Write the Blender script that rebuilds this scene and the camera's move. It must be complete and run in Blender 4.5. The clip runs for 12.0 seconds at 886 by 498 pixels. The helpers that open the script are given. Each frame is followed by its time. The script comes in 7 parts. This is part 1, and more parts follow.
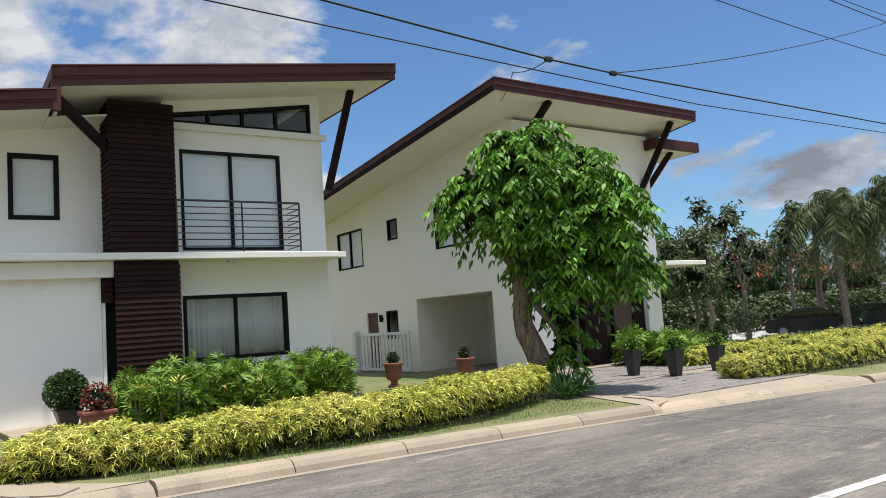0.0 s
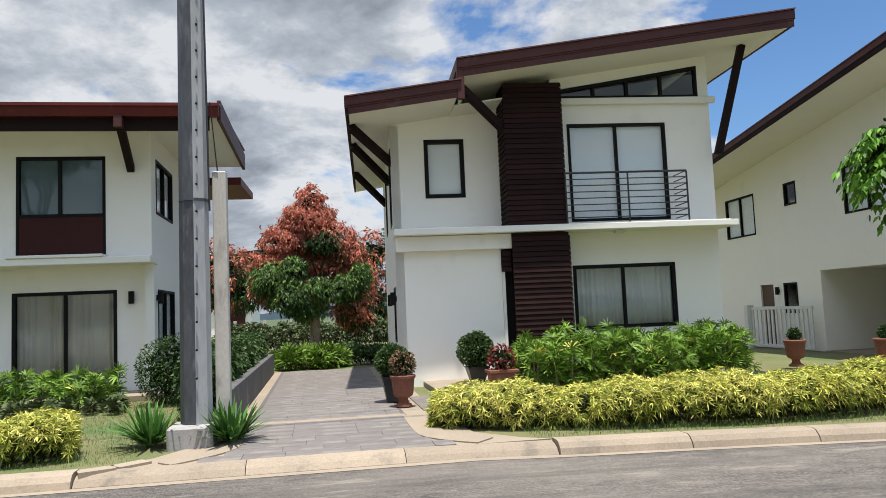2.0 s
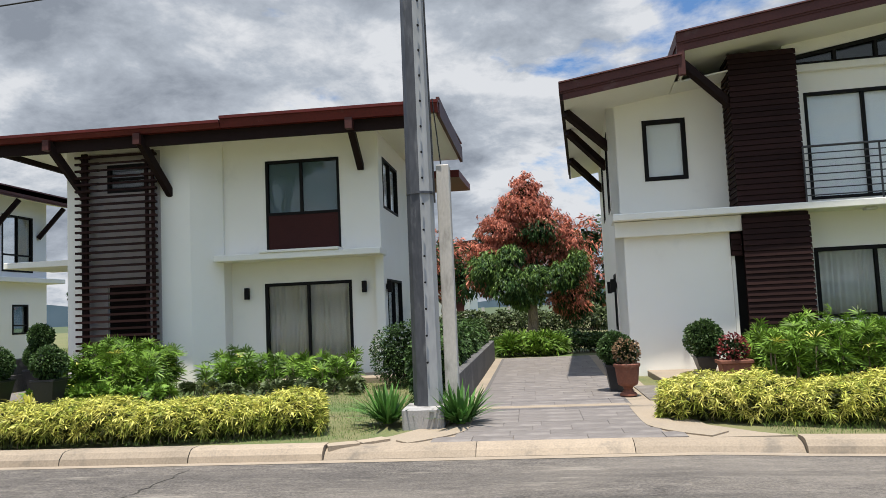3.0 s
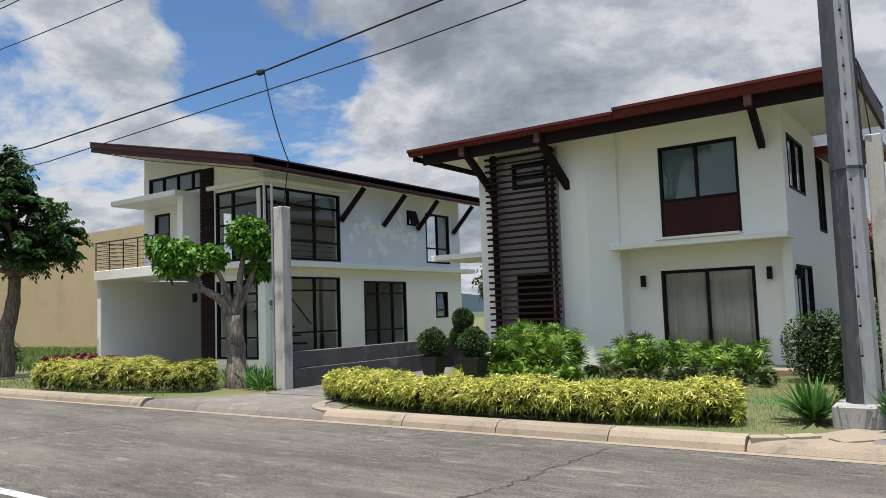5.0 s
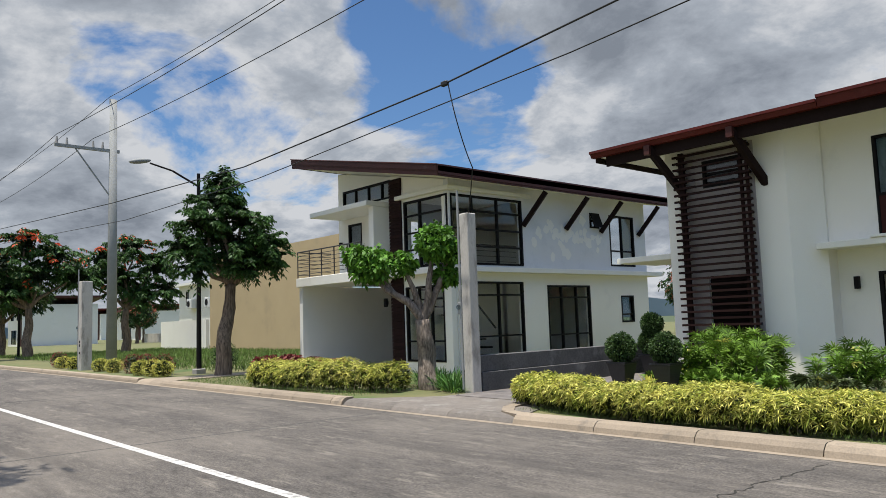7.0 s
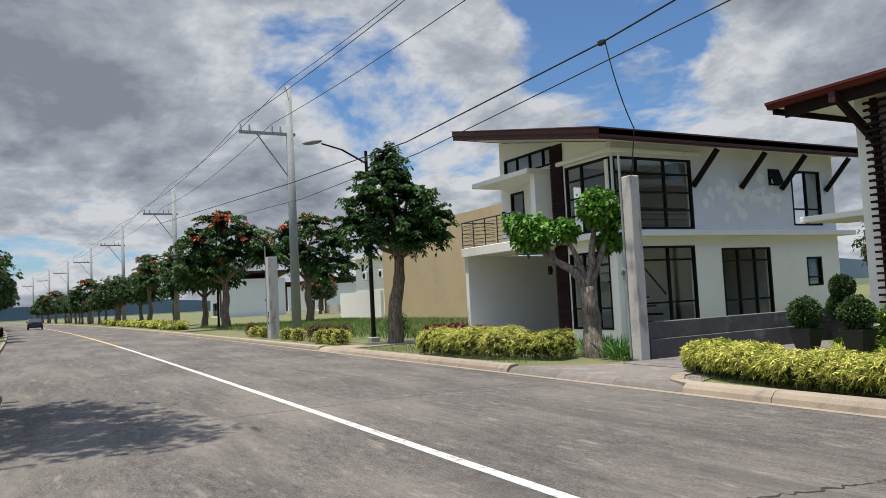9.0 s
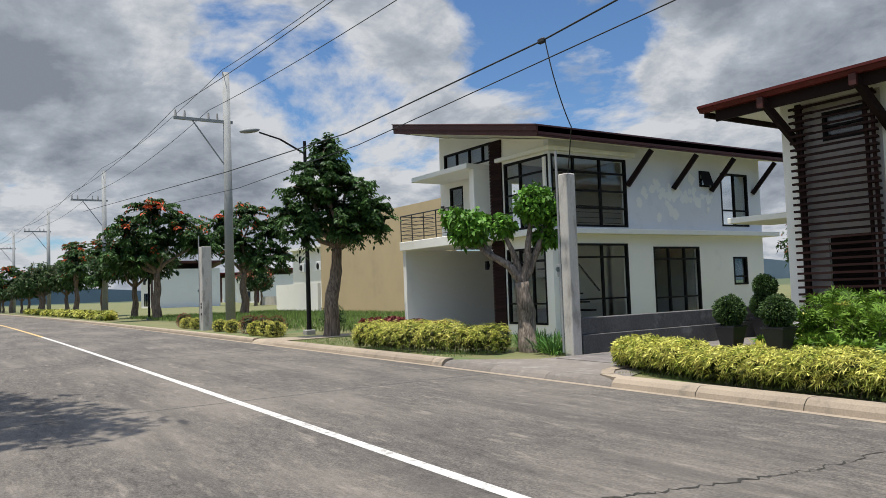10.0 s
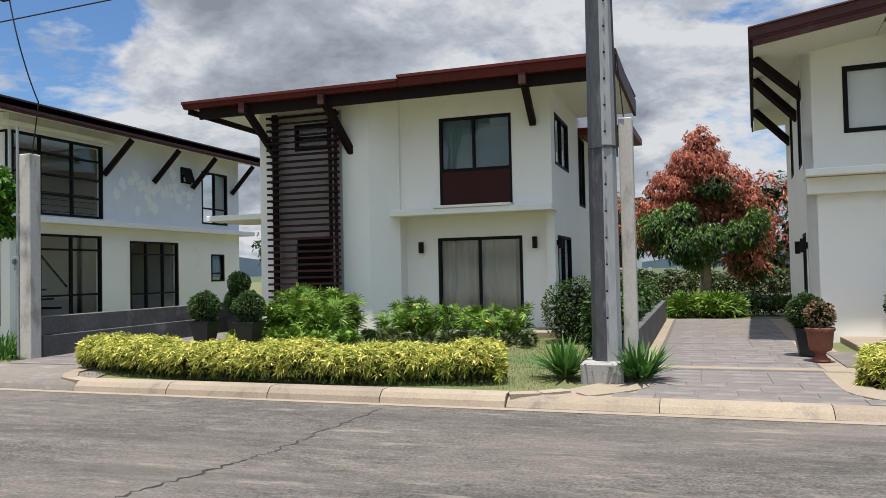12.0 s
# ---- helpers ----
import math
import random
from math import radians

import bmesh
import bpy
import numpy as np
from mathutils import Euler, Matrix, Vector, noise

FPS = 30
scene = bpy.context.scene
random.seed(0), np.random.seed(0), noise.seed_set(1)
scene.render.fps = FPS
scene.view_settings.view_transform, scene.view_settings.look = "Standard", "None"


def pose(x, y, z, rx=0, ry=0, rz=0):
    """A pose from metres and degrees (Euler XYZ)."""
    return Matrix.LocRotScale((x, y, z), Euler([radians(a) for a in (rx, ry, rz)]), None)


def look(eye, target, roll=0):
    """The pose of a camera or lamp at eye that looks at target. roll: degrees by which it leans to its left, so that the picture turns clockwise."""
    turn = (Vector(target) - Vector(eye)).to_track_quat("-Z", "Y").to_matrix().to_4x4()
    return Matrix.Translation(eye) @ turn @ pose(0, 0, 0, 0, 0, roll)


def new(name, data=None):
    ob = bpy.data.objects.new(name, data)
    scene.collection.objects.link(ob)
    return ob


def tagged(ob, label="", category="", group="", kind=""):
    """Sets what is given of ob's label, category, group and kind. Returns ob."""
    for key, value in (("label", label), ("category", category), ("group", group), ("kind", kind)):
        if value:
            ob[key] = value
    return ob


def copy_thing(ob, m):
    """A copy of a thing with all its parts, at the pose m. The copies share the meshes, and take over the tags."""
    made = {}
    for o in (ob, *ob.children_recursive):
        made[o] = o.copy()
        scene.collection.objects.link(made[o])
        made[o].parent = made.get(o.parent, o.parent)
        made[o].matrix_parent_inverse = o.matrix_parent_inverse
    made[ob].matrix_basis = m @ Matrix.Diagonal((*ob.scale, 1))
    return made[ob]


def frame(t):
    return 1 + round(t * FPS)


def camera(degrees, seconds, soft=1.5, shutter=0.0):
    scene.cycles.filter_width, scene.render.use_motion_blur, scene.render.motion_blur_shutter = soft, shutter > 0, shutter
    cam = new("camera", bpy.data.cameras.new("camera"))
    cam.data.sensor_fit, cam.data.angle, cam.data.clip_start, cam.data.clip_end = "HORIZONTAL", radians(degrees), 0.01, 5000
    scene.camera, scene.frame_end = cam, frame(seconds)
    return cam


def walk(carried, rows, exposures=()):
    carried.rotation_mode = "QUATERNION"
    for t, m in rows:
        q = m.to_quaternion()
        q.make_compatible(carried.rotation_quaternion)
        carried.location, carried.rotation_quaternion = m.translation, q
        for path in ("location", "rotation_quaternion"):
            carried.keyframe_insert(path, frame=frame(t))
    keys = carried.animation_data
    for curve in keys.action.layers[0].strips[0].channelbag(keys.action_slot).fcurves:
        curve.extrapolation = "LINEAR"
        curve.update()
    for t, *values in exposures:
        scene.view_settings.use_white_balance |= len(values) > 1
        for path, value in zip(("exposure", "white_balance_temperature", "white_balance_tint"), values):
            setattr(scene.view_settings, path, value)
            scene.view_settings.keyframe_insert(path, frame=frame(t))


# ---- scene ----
cam = camera(61.01, 12.0, soft=0.65)
# seconds, eye x y z, heading, tilt, lean
ROWS = [
    (0.0, -1.483, -8.071, 1.556, -38.14, 5.34, -4.03),
    (0.5, -1.507, -8.051, 1.552, -32.38, 5.21, -3.48),
    (1.0, -1.524, -8.021, 1.557, -25.21, 4.72, -2.92),
    (1.5, -1.545, -8.012, 1.566, -17.12, 4.61, -2.45),
    (2.0, -1.598, -7.985, 1.568, -9.61, 4.69, -2.47),
    (2.5, -1.649, -7.968, 1.561, -2.05, 4.66, -2.48),
    (3.0, -1.693, -7.989, 1.563, 6.60, 4.48, -2.57),
    (3.5, -1.745, -7.983, 1.567, 15.94, 4.53, -2.75),
    (3.7, -1.763, -7.982, 1.566, 19.46, 4.59, -2.86),
    (4.2, -1.837, -8.071, 1.558, 26.43, 4.68, -2.71),
    (4.7, -1.913, -8.194, 1.555, 32.07, 4.72, -2.31),
    (5.3, -1.982, -8.320, 1.558, 37.82, 4.71, -1.74),
    (5.5, -1.984, -8.328, 1.560, 39.64, 4.69, -1.61),
    (6.0, -1.993, -8.352, 1.559, 43.27, 4.98, -1.64),
    (6.5, -2.005, -8.359, 1.561, 45.86, 5.38, -1.50),
    (7.0, -2.021, -8.360, 1.558, 48.65, 5.53, -1.96),
    (7.5, -2.024, -8.342, 1.556, 52.14, 5.22, -2.53),
    (7.7, -2.027, -8.331, 1.555, 53.67, 5.04, -2.87),
    (8.2, -2.013, -8.293, 1.551, 57.38, 4.53, -3.13),
    (8.7, -1.988, -8.254, 1.548, 60.28, 4.03, -3.03),
    (9.3, -1.955, -8.215, 1.540, 61.95, 3.50, -2.79),
    (9.5, -1.949, -8.210, 1.537, 61.57, 3.37, -2.77),
    (10.0, -1.958, -8.189, 1.538, 56.88, 3.02, -2.01),
    (10.5, -1.988, -8.193, 1.533, 49.79, 2.03, -1.42),
    (11.0, -1.978, -8.186, 1.520, 41.48, 1.09, -1.15),
    (11.5, -1.960, -8.155, 1.521, 30.90, 1.19, -1.22),
    (12.0, -1.940, -8.141, 1.522, 18.74, 1.67, -1.23),
]
walk(cam, [(t, pose(x, y, z, 0, 0, yaw) @ pose(0, 0, 0, 90 + tilt, 0, 0) @ pose(0, 0, 0, 0, 0, lean)) for t, x, y, z, yaw, tilt, lean in ROWS],
     exposures=[(0, 0.78), (2, 0.84), (3.5, 0.77), (5.5, 0.63), (7.5, 0.55), (10, 0.58), (11.5, 0.70), (12, 0.72)])

# ---- world and sun ----
world = bpy.data.worlds.new("world")
scene.world = world
world.use_nodes = True
SUN_ELEV, SUN_AZ = radians(80), radians(-84)


def build_sky():
    nt = world.node_tree
    nt.nodes.clear()
    N, L = nt.nodes.new, nt.links.new
    out, bg = N("ShaderNodeOutputWorld"), N("ShaderNodeBackground")
    bg.inputs[1].default_value = 0.085
    sky = N("ShaderNodeTexSky")
    sky.sky_type, sky.sun_disc = "NISHITA", False
    sky.sun_elevation, sky.sun_rotation = SUN_ELEV, radians(174)
    sky.air_density, sky.dust_density, sky.ozone_density = 1.0, 0.6, 2.5
    tc, sep = N("ShaderNodeTexCoord"), N("ShaderNodeSeparateXYZ")
    L(tc.outputs["Generated"], sep.inputs[0])
    up = N("ShaderNodeMath"); up.operation = "MAXIMUM"; up.inputs[1].default_value = 0.0
    L(sep.outputs["Z"], up.inputs[0])
    den = N("ShaderNodeMath"); den.operation = "ADD"; den.inputs[1].default_value = 0.30
    L(up.outputs[0], den.inputs[0])
    dv = []
    for ax in "XY":
        d = N("ShaderNodeMath"); d.operation = "DIVIDE"
        L(sep.outputs[ax], d.inputs[0]); L(den.outputs[0], d.inputs[1]); dv.append(d)
    flat = N("ShaderNodeCombineXYZ")
    L(dv[0].outputs[0], flat.inputs[0]); L(dv[1].outputs[0], flat.inputs[1])

    def cloud_noise(offset, scale, detail, rough):
        mp = N("ShaderNodeMapping"); mp.inputs["Location"].default_value = offset
        L(flat.outputs[0], mp.inputs[0])
        nz = N("ShaderNodeTexNoise")
        nz.inputs["Scale"].default_value, nz.inputs["Detail"].default_value, nz.inputs["Roughness"].default_value = scale, detail, rough
        nz.inputs["Distortion"].default_value = 0.25
        L(mp.outputs[0], nz.inputs["Vector"])
        return nz
    cover = cloud_noise((1.6, 0.9, 0.4), 1.75, 12, 0.58)
    # fewer clouds towards +x, more towards -x
    bias = N("ShaderNodeMath"); bias.operation = "MULTIPLY_ADD"; bias.inputs[1].default_value = -0.05
    L(sep.outputs["X"], bias.inputs[0]); L(cover.outputs["Fac"], bias.inputs[2])
    # banks of cloud low over the horizon
    # denser over the middle of the street, an open hole to the west, clearer towards the south-east
    shaping = None
    for heading, elev, inner, outer, amount in ((22, 15, 8, 28, 0.09), (2, 13, 5, 16, 0.07), (47.5, 21, 2, 9.5, -0.15), (78, 20, 8, 22, 0.05), (-60, 13, 5, 18, -0.07), (-20, 25, 2, 12, 0.06), (-36, 22, 2, 9, -0.04)):
        hd, el = radians(heading), radians(elev)
        dt = N("ShaderNodeVectorMath"); dt.operation = "DOT_PRODUCT"
        dt.inputs[1].default_value = (-math.sin(hd) * math.cos(el), math.cos(hd) * math.cos(el), math.sin(el))
        L(tc.outputs["Generated"], dt.inputs[0])
        sm = N("ShaderNodeMapRange"); sm.interpolation_type = "SMOOTHSTEP"
        sm.inputs[1].default_value, sm.inputs[2].default_value = math.cos(radians(outer)), math.cos(radians(inner))
        sm.inputs[3].default_value, sm.inputs[4].default_value = 0.0, amount
        L(dt.outputs["Value"], sm.inputs[0])
        ad = N("ShaderNodeMath"); ad.operation = "ADD"; ad.inputs[0].default_value = 0.0
        if shaping:
            L(shaping, ad.inputs[0])
        L(sm.outputs[0], ad.inputs[1])
        shaping = ad.outputs[0]
    shaped = N("ShaderNodeMath"); shaped.operation = "ADD"
    L(bias.outputs[0], shaped.inputs[0]); L(shaping, shaped.inputs[1])
    low = N("ShaderNodeMapRange"); low.inputs[1].default_value, low.inputs[2].default_value, low.inputs[3].default_value, low.inputs[4].default_value = 0.0, 0.28, 0.05, 0.0
    L(sep.outputs["Z"], low.inputs[0])
    bank = N("ShaderNodeMath"); bank.operation = "ADD"
    L(shaped.outputs[0], bank.inputs[0]); L(low.outputs[0], bank.inputs[1])
    ramp = N("ShaderNodeValToRGB")
    ramp.color_ramp.elements[0].position, ramp.color_ramp.elements[1].position = 0.455, 0.525
    L(bank.outputs[0], ramp.inputs[0])
    # undersides: the same clouds seen a little further on, so that their far rims stay bright
    shade = cloud_noise((1.66, 0.84, 0.4), 1.75, 12, 0.58)
    puff = cloud_noise((5.2, 2.1, 0.7), 6.0, 10, 0.64)
    thick = N("ShaderNodeMath"); thick.operation = "MULTIPLY_ADD"; thick.inputs[1].default_value = 0.36
    L(puff.outputs["Fac"], thick.inputs[0]); L(shade.outputs["Fac"], thick.inputs[2])
    body = N("ShaderNodeMath"); body.operation = "MULTIPLY_ADD"; body.inputs[1].default_value = 0.15
    L(shaping, body.inputs[0]); L(thick.outputs[0], body.inputs[2])
    tone = N("ShaderNodeValToRGB")
    cr = tone.color_ramp
    cr.elements[0].position, cr.elements[0].color = 0.62, (4.9, 5.05, 5.3, 1)
    cr.elements[1].position, cr.elements[1].color = 0.84, (1.75, 1.98, 2.35, 1)
    mid = cr.elements.new(0.705); mid.color = (3.1, 3.4, 3.85, 1)
    L(body.outputs[0], tone.inputs[0])
    blue = N("ShaderNodeMix"); blue.data_type = "RGBA"; blue.blend_type = "MULTIPLY"; blue.inputs[0].default_value = 1.0
    L(sky.outputs[0], blue.inputs[6]); blue.inputs[7].default_value = (0.60, 0.78, 0.95, 1)
    mix = N("ShaderNodeMix"); mix.data_type = "RGBA"
    L(ramp.outputs[0], mix.inputs[0]); L(blue.outputs[2], mix.inputs[6]); L(tone.outputs[0], mix.inputs[7])
    # clouds and haze brighten towards the sun: unseen glow added to light the facades
    toward = N("ShaderNodeVectorMath"); toward.operation = "DOT_PRODUCT"
    toward.inputs[1].default_value = (math.cos(SUN_AZ) * math.cos(SUN_ELEV), math.sin(SUN_AZ) * math.cos(SUN_ELEV), math.sin(SUN_ELEV))
    L(tc.outputs["Generated"], toward.inputs[0])
    glow = N("ShaderNodeMapRange"); glow.interpolation_type = "SMOOTHSTEP"
    glow.inputs[1].default_value, glow.inputs[2].default_value, glow.inputs[3].default_value, glow.inputs[4].default_value = 0.4, 1.0, 1.0, 3.0
    L(toward.outputs["Value"], glow.inputs[0])
    lit = N("ShaderNodeVectorMath"); lit.operation = "SCALE"
    L(mix.outputs[2], lit.inputs[0]); L(glow.outputs[0], lit.inputs["Scale"])
    L(lit.outputs[0], bg.inputs[0]); L(bg.outputs[0], out.inputs[0])


build_sky()
sun = new("sun", bpy.data.lights.new("sun", "SUN"))
sun.data.energy, sun.data.angle, sun.data.color = 4.2, radians(0.6), (1.0, 0.95, 0.86)
sun.matrix_world = look((math.cos(SUN_AZ) * math.cos(SUN_ELEV) * 50, math.sin(SUN_AZ) * math.cos(SUN_ELEV) * 50, math.sin(SUN_ELEV) * 50), (0, 0, 0))


# ---- materials ----
def mat(name, a, b, rough=0.8, fine=40.0, big=1.5, bump=0.2, bump_scale=None, metal=0.0, island=0.0, stretch=(1, 1, 1), stain=None, spec=0.5, lo=0.35, hi=0.65, each=0.0):
    """Two colours mixed by noise at two scales, with relief; island: value change from leaf to leaf; stain: a third colour in patches."""
    m = bpy.data.materials.new(name)
    m.use_nodes = True
    nt = m.node_tree
    N, L = nt.nodes.new, nt.links.new
    p = nt.nodes["Principled BSDF"]
    p.inputs["Roughness"].default_value, p.inputs["Metallic"].default_value = rough, metal
    p.inputs["Specular IOR Level"].default_value = spec
    tc, mp = N("ShaderNodeTexCoord"), N("ShaderNodeMapping")
    mp.inputs["Scale"].default_value = stretch
    L(tc.outputs["Object"], mp.inputs[0])
    nf, nb = N("ShaderNodeTexNoise"), N("ShaderNodeTexNoise")
    nf.inputs["Scale"].default_value, nf.inputs["Detail"].default_value = fine, 4
    nb.inputs["Scale"].default_value, nb.inputs["Detail"].default_value, nb.inputs["Roughness"].default_value = big, 6, 0.6
    L(mp.outputs[0], nf.inputs["Vector"]); L(mp.outputs[0], nb.inputs["Vector"])
    add = N("ShaderNodeMath"); add.operation = "MULTIPLY_ADD"; add.inputs[1].default_value = 0.5
    half = N("ShaderNodeMath"); half.operation = "MULTIPLY"; half.inputs[1].default_value = 0.5
    L(nb.outputs["Fac"], half.inputs[0]); L(nf.outputs["Fac"], add.inputs[0]); L(half.outputs[0], add.inputs[2])
    mr = N("ShaderNodeMapRange"); mr.inputs[1].default_value, mr.inputs[2].default_value = lo, hi
    L(add.outputs[0], mr.inputs[0])
    mix = N("ShaderNodeMix"); mix.data_type = "RGBA"
    mix.inputs[6].default_value, mix.inputs[7].default_value = (*a, 1), (*b, 1)
    L(mr.outputs[0], mix.inputs[0])
    col = mix.outputs[2]
    if stain:
        ns = N("ShaderNodeTexNoise"); ns.inputs["Scale"].default_value, ns.inputs["Detail"].default_value, ns.inputs["Roughness"].default_value = stain[1], 7, 0.65
        L(mp.outputs[0], ns.inputs["Vector"])
        r2 = N("ShaderNodeMapRange"); r2.inputs[1].default_value, r2.inputs[2].default_value, r2.inputs[4].default_value = stain[2], stain[2] + 0.12, stain[3]
        L(ns.outputs["Fac"], r2.inputs[0])
        m2 = N("ShaderNodeMix"); m2.data_type = "RGBA"; m2.inputs[7].default_value = (*stain[0], 1)
        L(r2.outputs[0], m2.inputs[0]); L(col, m2.inputs[6]); col = m2.outputs[2]
    if island or each:
        g = N("ShaderNodeNewGeometry" if island else "ShaderNodeObjectInfo")
        r = N("ShaderNodeMapRange"); s = island or each; r.inputs[3].default_value, r.inputs[4].default_value = 1 - s, 1 + s
        L(g.outputs["Random Per Island" if island else "Random"], r.inputs[0])
        hsv = N("ShaderNodeHueSaturation")
        L(r.outputs[0], hsv.inputs["Value"]); L(col, hsv.inputs["Color"]); col = hsv.outputs[0]
    L(col, p.inputs["Base Color"])
    if bump:
        bp = N("ShaderNodeBump"); bp.inputs["Strength"].default_value, bp.inputs["Distance"].default_value = bump, 0.01
        L(add.outputs[0], bp.inputs["Height"]); L(bp.outputs[0], p.inputs["Normal"])
    return m


def leaf_mat(name, a, b, island=0.45, rough=0.52, trans=0.17):
    m = mat(name, a, b, rough, 8, 0.9, 0, island=island * 1.15, spec=0.22)
    nt = m.node_tree
    p = nt.nodes["Principled BSDF"]
    tr = nt.nodes.new("ShaderNodeBsdfTranslucent")
    src = p.inputs["Base Color"].links[0].from_socket
    nt.links.new(src, tr.inputs[0])
    mx = nt.nodes.new("ShaderNodeMixShader"); mx.inputs[0].default_value = trans
    nt.links.new(p.outputs[0], mx.inputs[1]); nt.links.new(tr.outputs[0], mx.inputs[2])
    nt.links.new(mx.outputs[0], nt.nodes["Material Output"].inputs[0])
    return m


def glass_mat(name, tint, rough, clear):
    """A pane: a glossy skin over clear glass."""
    m = bpy.data.materials.new(name); m.use_nodes = True
    nt = m.node_tree; nt.nodes.clear()
    N, L = nt.nodes.new, nt.links.new
    out, mx, gl, tr, lw = N("ShaderNodeOutputMaterial"), N("ShaderNodeMixShader"), N("ShaderNodeBsdfGlossy"), N("ShaderNodeBsdfTransparent"), N("ShaderNodeLayerWeight")
    gl.inputs["Roughness"].default_value = rough
    tr.inputs[0].default_value = (*tint, 1)
    lw.inputs[0].default_value = 0.5
    pw = N("ShaderNodeMath"); pw.operation = "POWER"; pw.inputs[1].default_value = 3.5
    sc = N("ShaderNodeMath"); sc.operation = "MULTIPLY_ADD"; sc.inputs[1].default_value, sc.inputs[2].default_value = 0.45, clear
    L(lw.outputs["Facing"], pw.inputs[0]); L(pw.outputs[0], sc.inputs[0]); L(sc.outputs[0], mx.inputs[0])
    L(tr.outputs[0], mx.inputs[1]); L(gl.outputs[0], mx.inputs[2]); L(mx.outputs[0], out.inputs[0])
    return m


def road_mat():
    """Worn concrete: open aggregate, streaks along the traffic, pale dusty patches and small pits."""
    m = bpy.data.materials.new("road_concrete"); m.use_nodes = True
    nt = m.node_tree
    N, L = nt.nodes.new, nt.links.new
    p = nt.nodes["Principled BSDF"]
    p.inputs["Roughness"].default_value, p.inputs["Specular IOR Level"].default_value = 0.9, 0.3
    tc = N("ShaderNodeTexCoord")

    def noise(scale, stretch, detail, rough, off=0.0):
        mp = N("ShaderNodeMapping"); mp.inputs["Scale"].default_value = stretch; mp.inputs["Location"].default_value = (off, off * 0.7, 0)
        L(tc.outputs["Object"], mp.inputs[0])
        nz = N("ShaderNodeTexNoise")
        nz.inputs["Scale"].default_value, nz.inputs["Detail"].default_value, nz.inputs["Roughness"].default_value = scale, detail, rough
        L(mp.outputs[0], nz.inputs["Vector"])
        return nz.outputs["Fac"]

    def ranged(v, a, b, c=0.0, d=1.0):
        r = N("ShaderNodeMapRange")
        for k, q in enumerate((a, b, c, d)):
            r.inputs[k + 1].default_value = q
        L(v, r.inputs[0])
        return r.outputs[0]

    def over(base, colour, fac):
        x = N("ShaderNodeMix"); x.data_type = "RGBA"
        L(fac, x.inputs[0]); x.inputs[7].default_value = (*colour, 1)
        if isinstance(base, tuple):
            x.inputs[6].default_value = (*base, 1)
        else:
            L(base, x.inputs[6])
        return x.outputs[2]
    coarse = noise(6.5, (0.55, 1.3, 1), 10, 0.82, 2.0)
    grain, speck = noise(34, (1, 1, 1), 8, 0.78), noise(75, (1, 1, 1), 3, 0.6, 3.0)
    col = over((0.040, 0.036, 0.033), (0.165, 0.145, 0.124), ranged(grain, 0.38, 0.62))
    col = over(col, (0.024, 0.021, 0.019), ranged(coarse, 0.50, 0.36, 0.0, 0.75))
    col = over(col, (0.235, 0.207, 0.174), ranged(coarse, 0.54, 0.70, 0.0, 0.8))
    col = over(col, (0.195, 0.170, 0.142), ranged(noise(0.42, (0.5, 1.2, 1), 7, 0.62), 0.44, 0.66, 0.0, 0.62))
    col = over(col, (0.042, 0.038, 0.035), ranged(noise(1.1, (0.16, 1.5, 1), 8, 0.66, 9.0), 0.49, 0.64, 0.0, 0.45))
    col = over(col, (0.25, 0.22, 0.18), ranged(noise(2.6, (0.35, 1.5, 1), 9, 0.74, 5.0), 0.56, 0.68, 0.0, 0.7))
    col = over(col, (0.33, 0.31, 0.28), ranged(speck, 0.68, 0.74, 0.0, 0.55))
    col = over(col, (0.018, 0.016, 0.015), ranged(speck, 0.33, 0.28, 0.0, 0.75))
    L(col, p.inputs["Base Color"])
    bp = N("ShaderNodeBump"); bp.inputs["Strength"].default_value, bp.inputs["Distance"].default_value = 0.7, 0.012
    L(grain, bp.inputs["Height"]); L(bp.outputs[0], p.inputs["Normal"])
    return m


WALL = mat("wall_paint", (0.88, 0.855, 0.785), (0.83, 0.805, 0.735), 0.85, 60, 0.7, 0.12, stain=((0.66, 0.65, 0.60), 0.9, 0.6, 0.35))
WALL_PATCHED = mat("patched_paint", (0.74, 0.74, 0.74), (0.69, 0.69, 0.69), 0.85, 60, 0.7, 0.12, stain=((0.60, 0.61, 0.62), 1.1, 0.56, 0.5))
TAUPE = mat("taupe_paint", (0.42, 0.375, 0.365), (0.36, 0.32, 0.31), 0.85, 50, 0.9, 0.12)
SOFFIT = mat("soffit_paint", (0.78, 0.75, 0.67), (0.72, 0.69, 0.61), 0.85, 50, 0.8, 0.1)
SLAB = mat("slab_paint", (0.84, 0.82, 0.75), (0.76, 0.74, 0.67), 0.8, 50, 1.5, 0.15, stain=((0.62, 0.60, 0.54), 1.6, 0.6, 0.4))
TIMBER = mat("dark_timber", (0.030, 0.0125, 0.011), (0.017, 0.008, 0.007), 0.75, 30, 2, 0.25, stretch=(1, 1, 6), each=0.25, spec=0.12)
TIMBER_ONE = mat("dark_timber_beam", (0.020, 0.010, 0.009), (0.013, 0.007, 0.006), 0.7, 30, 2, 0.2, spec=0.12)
FASCIA = mat("roof_fascia", (0.085, 0.027, 0.022), (0.050, 0.017, 0.015), 0.55, 25, 1.2, 0.2, spec=0.25, stain=((0.16, 0.12, 0.11), 2.2, 0.62, 0.5))
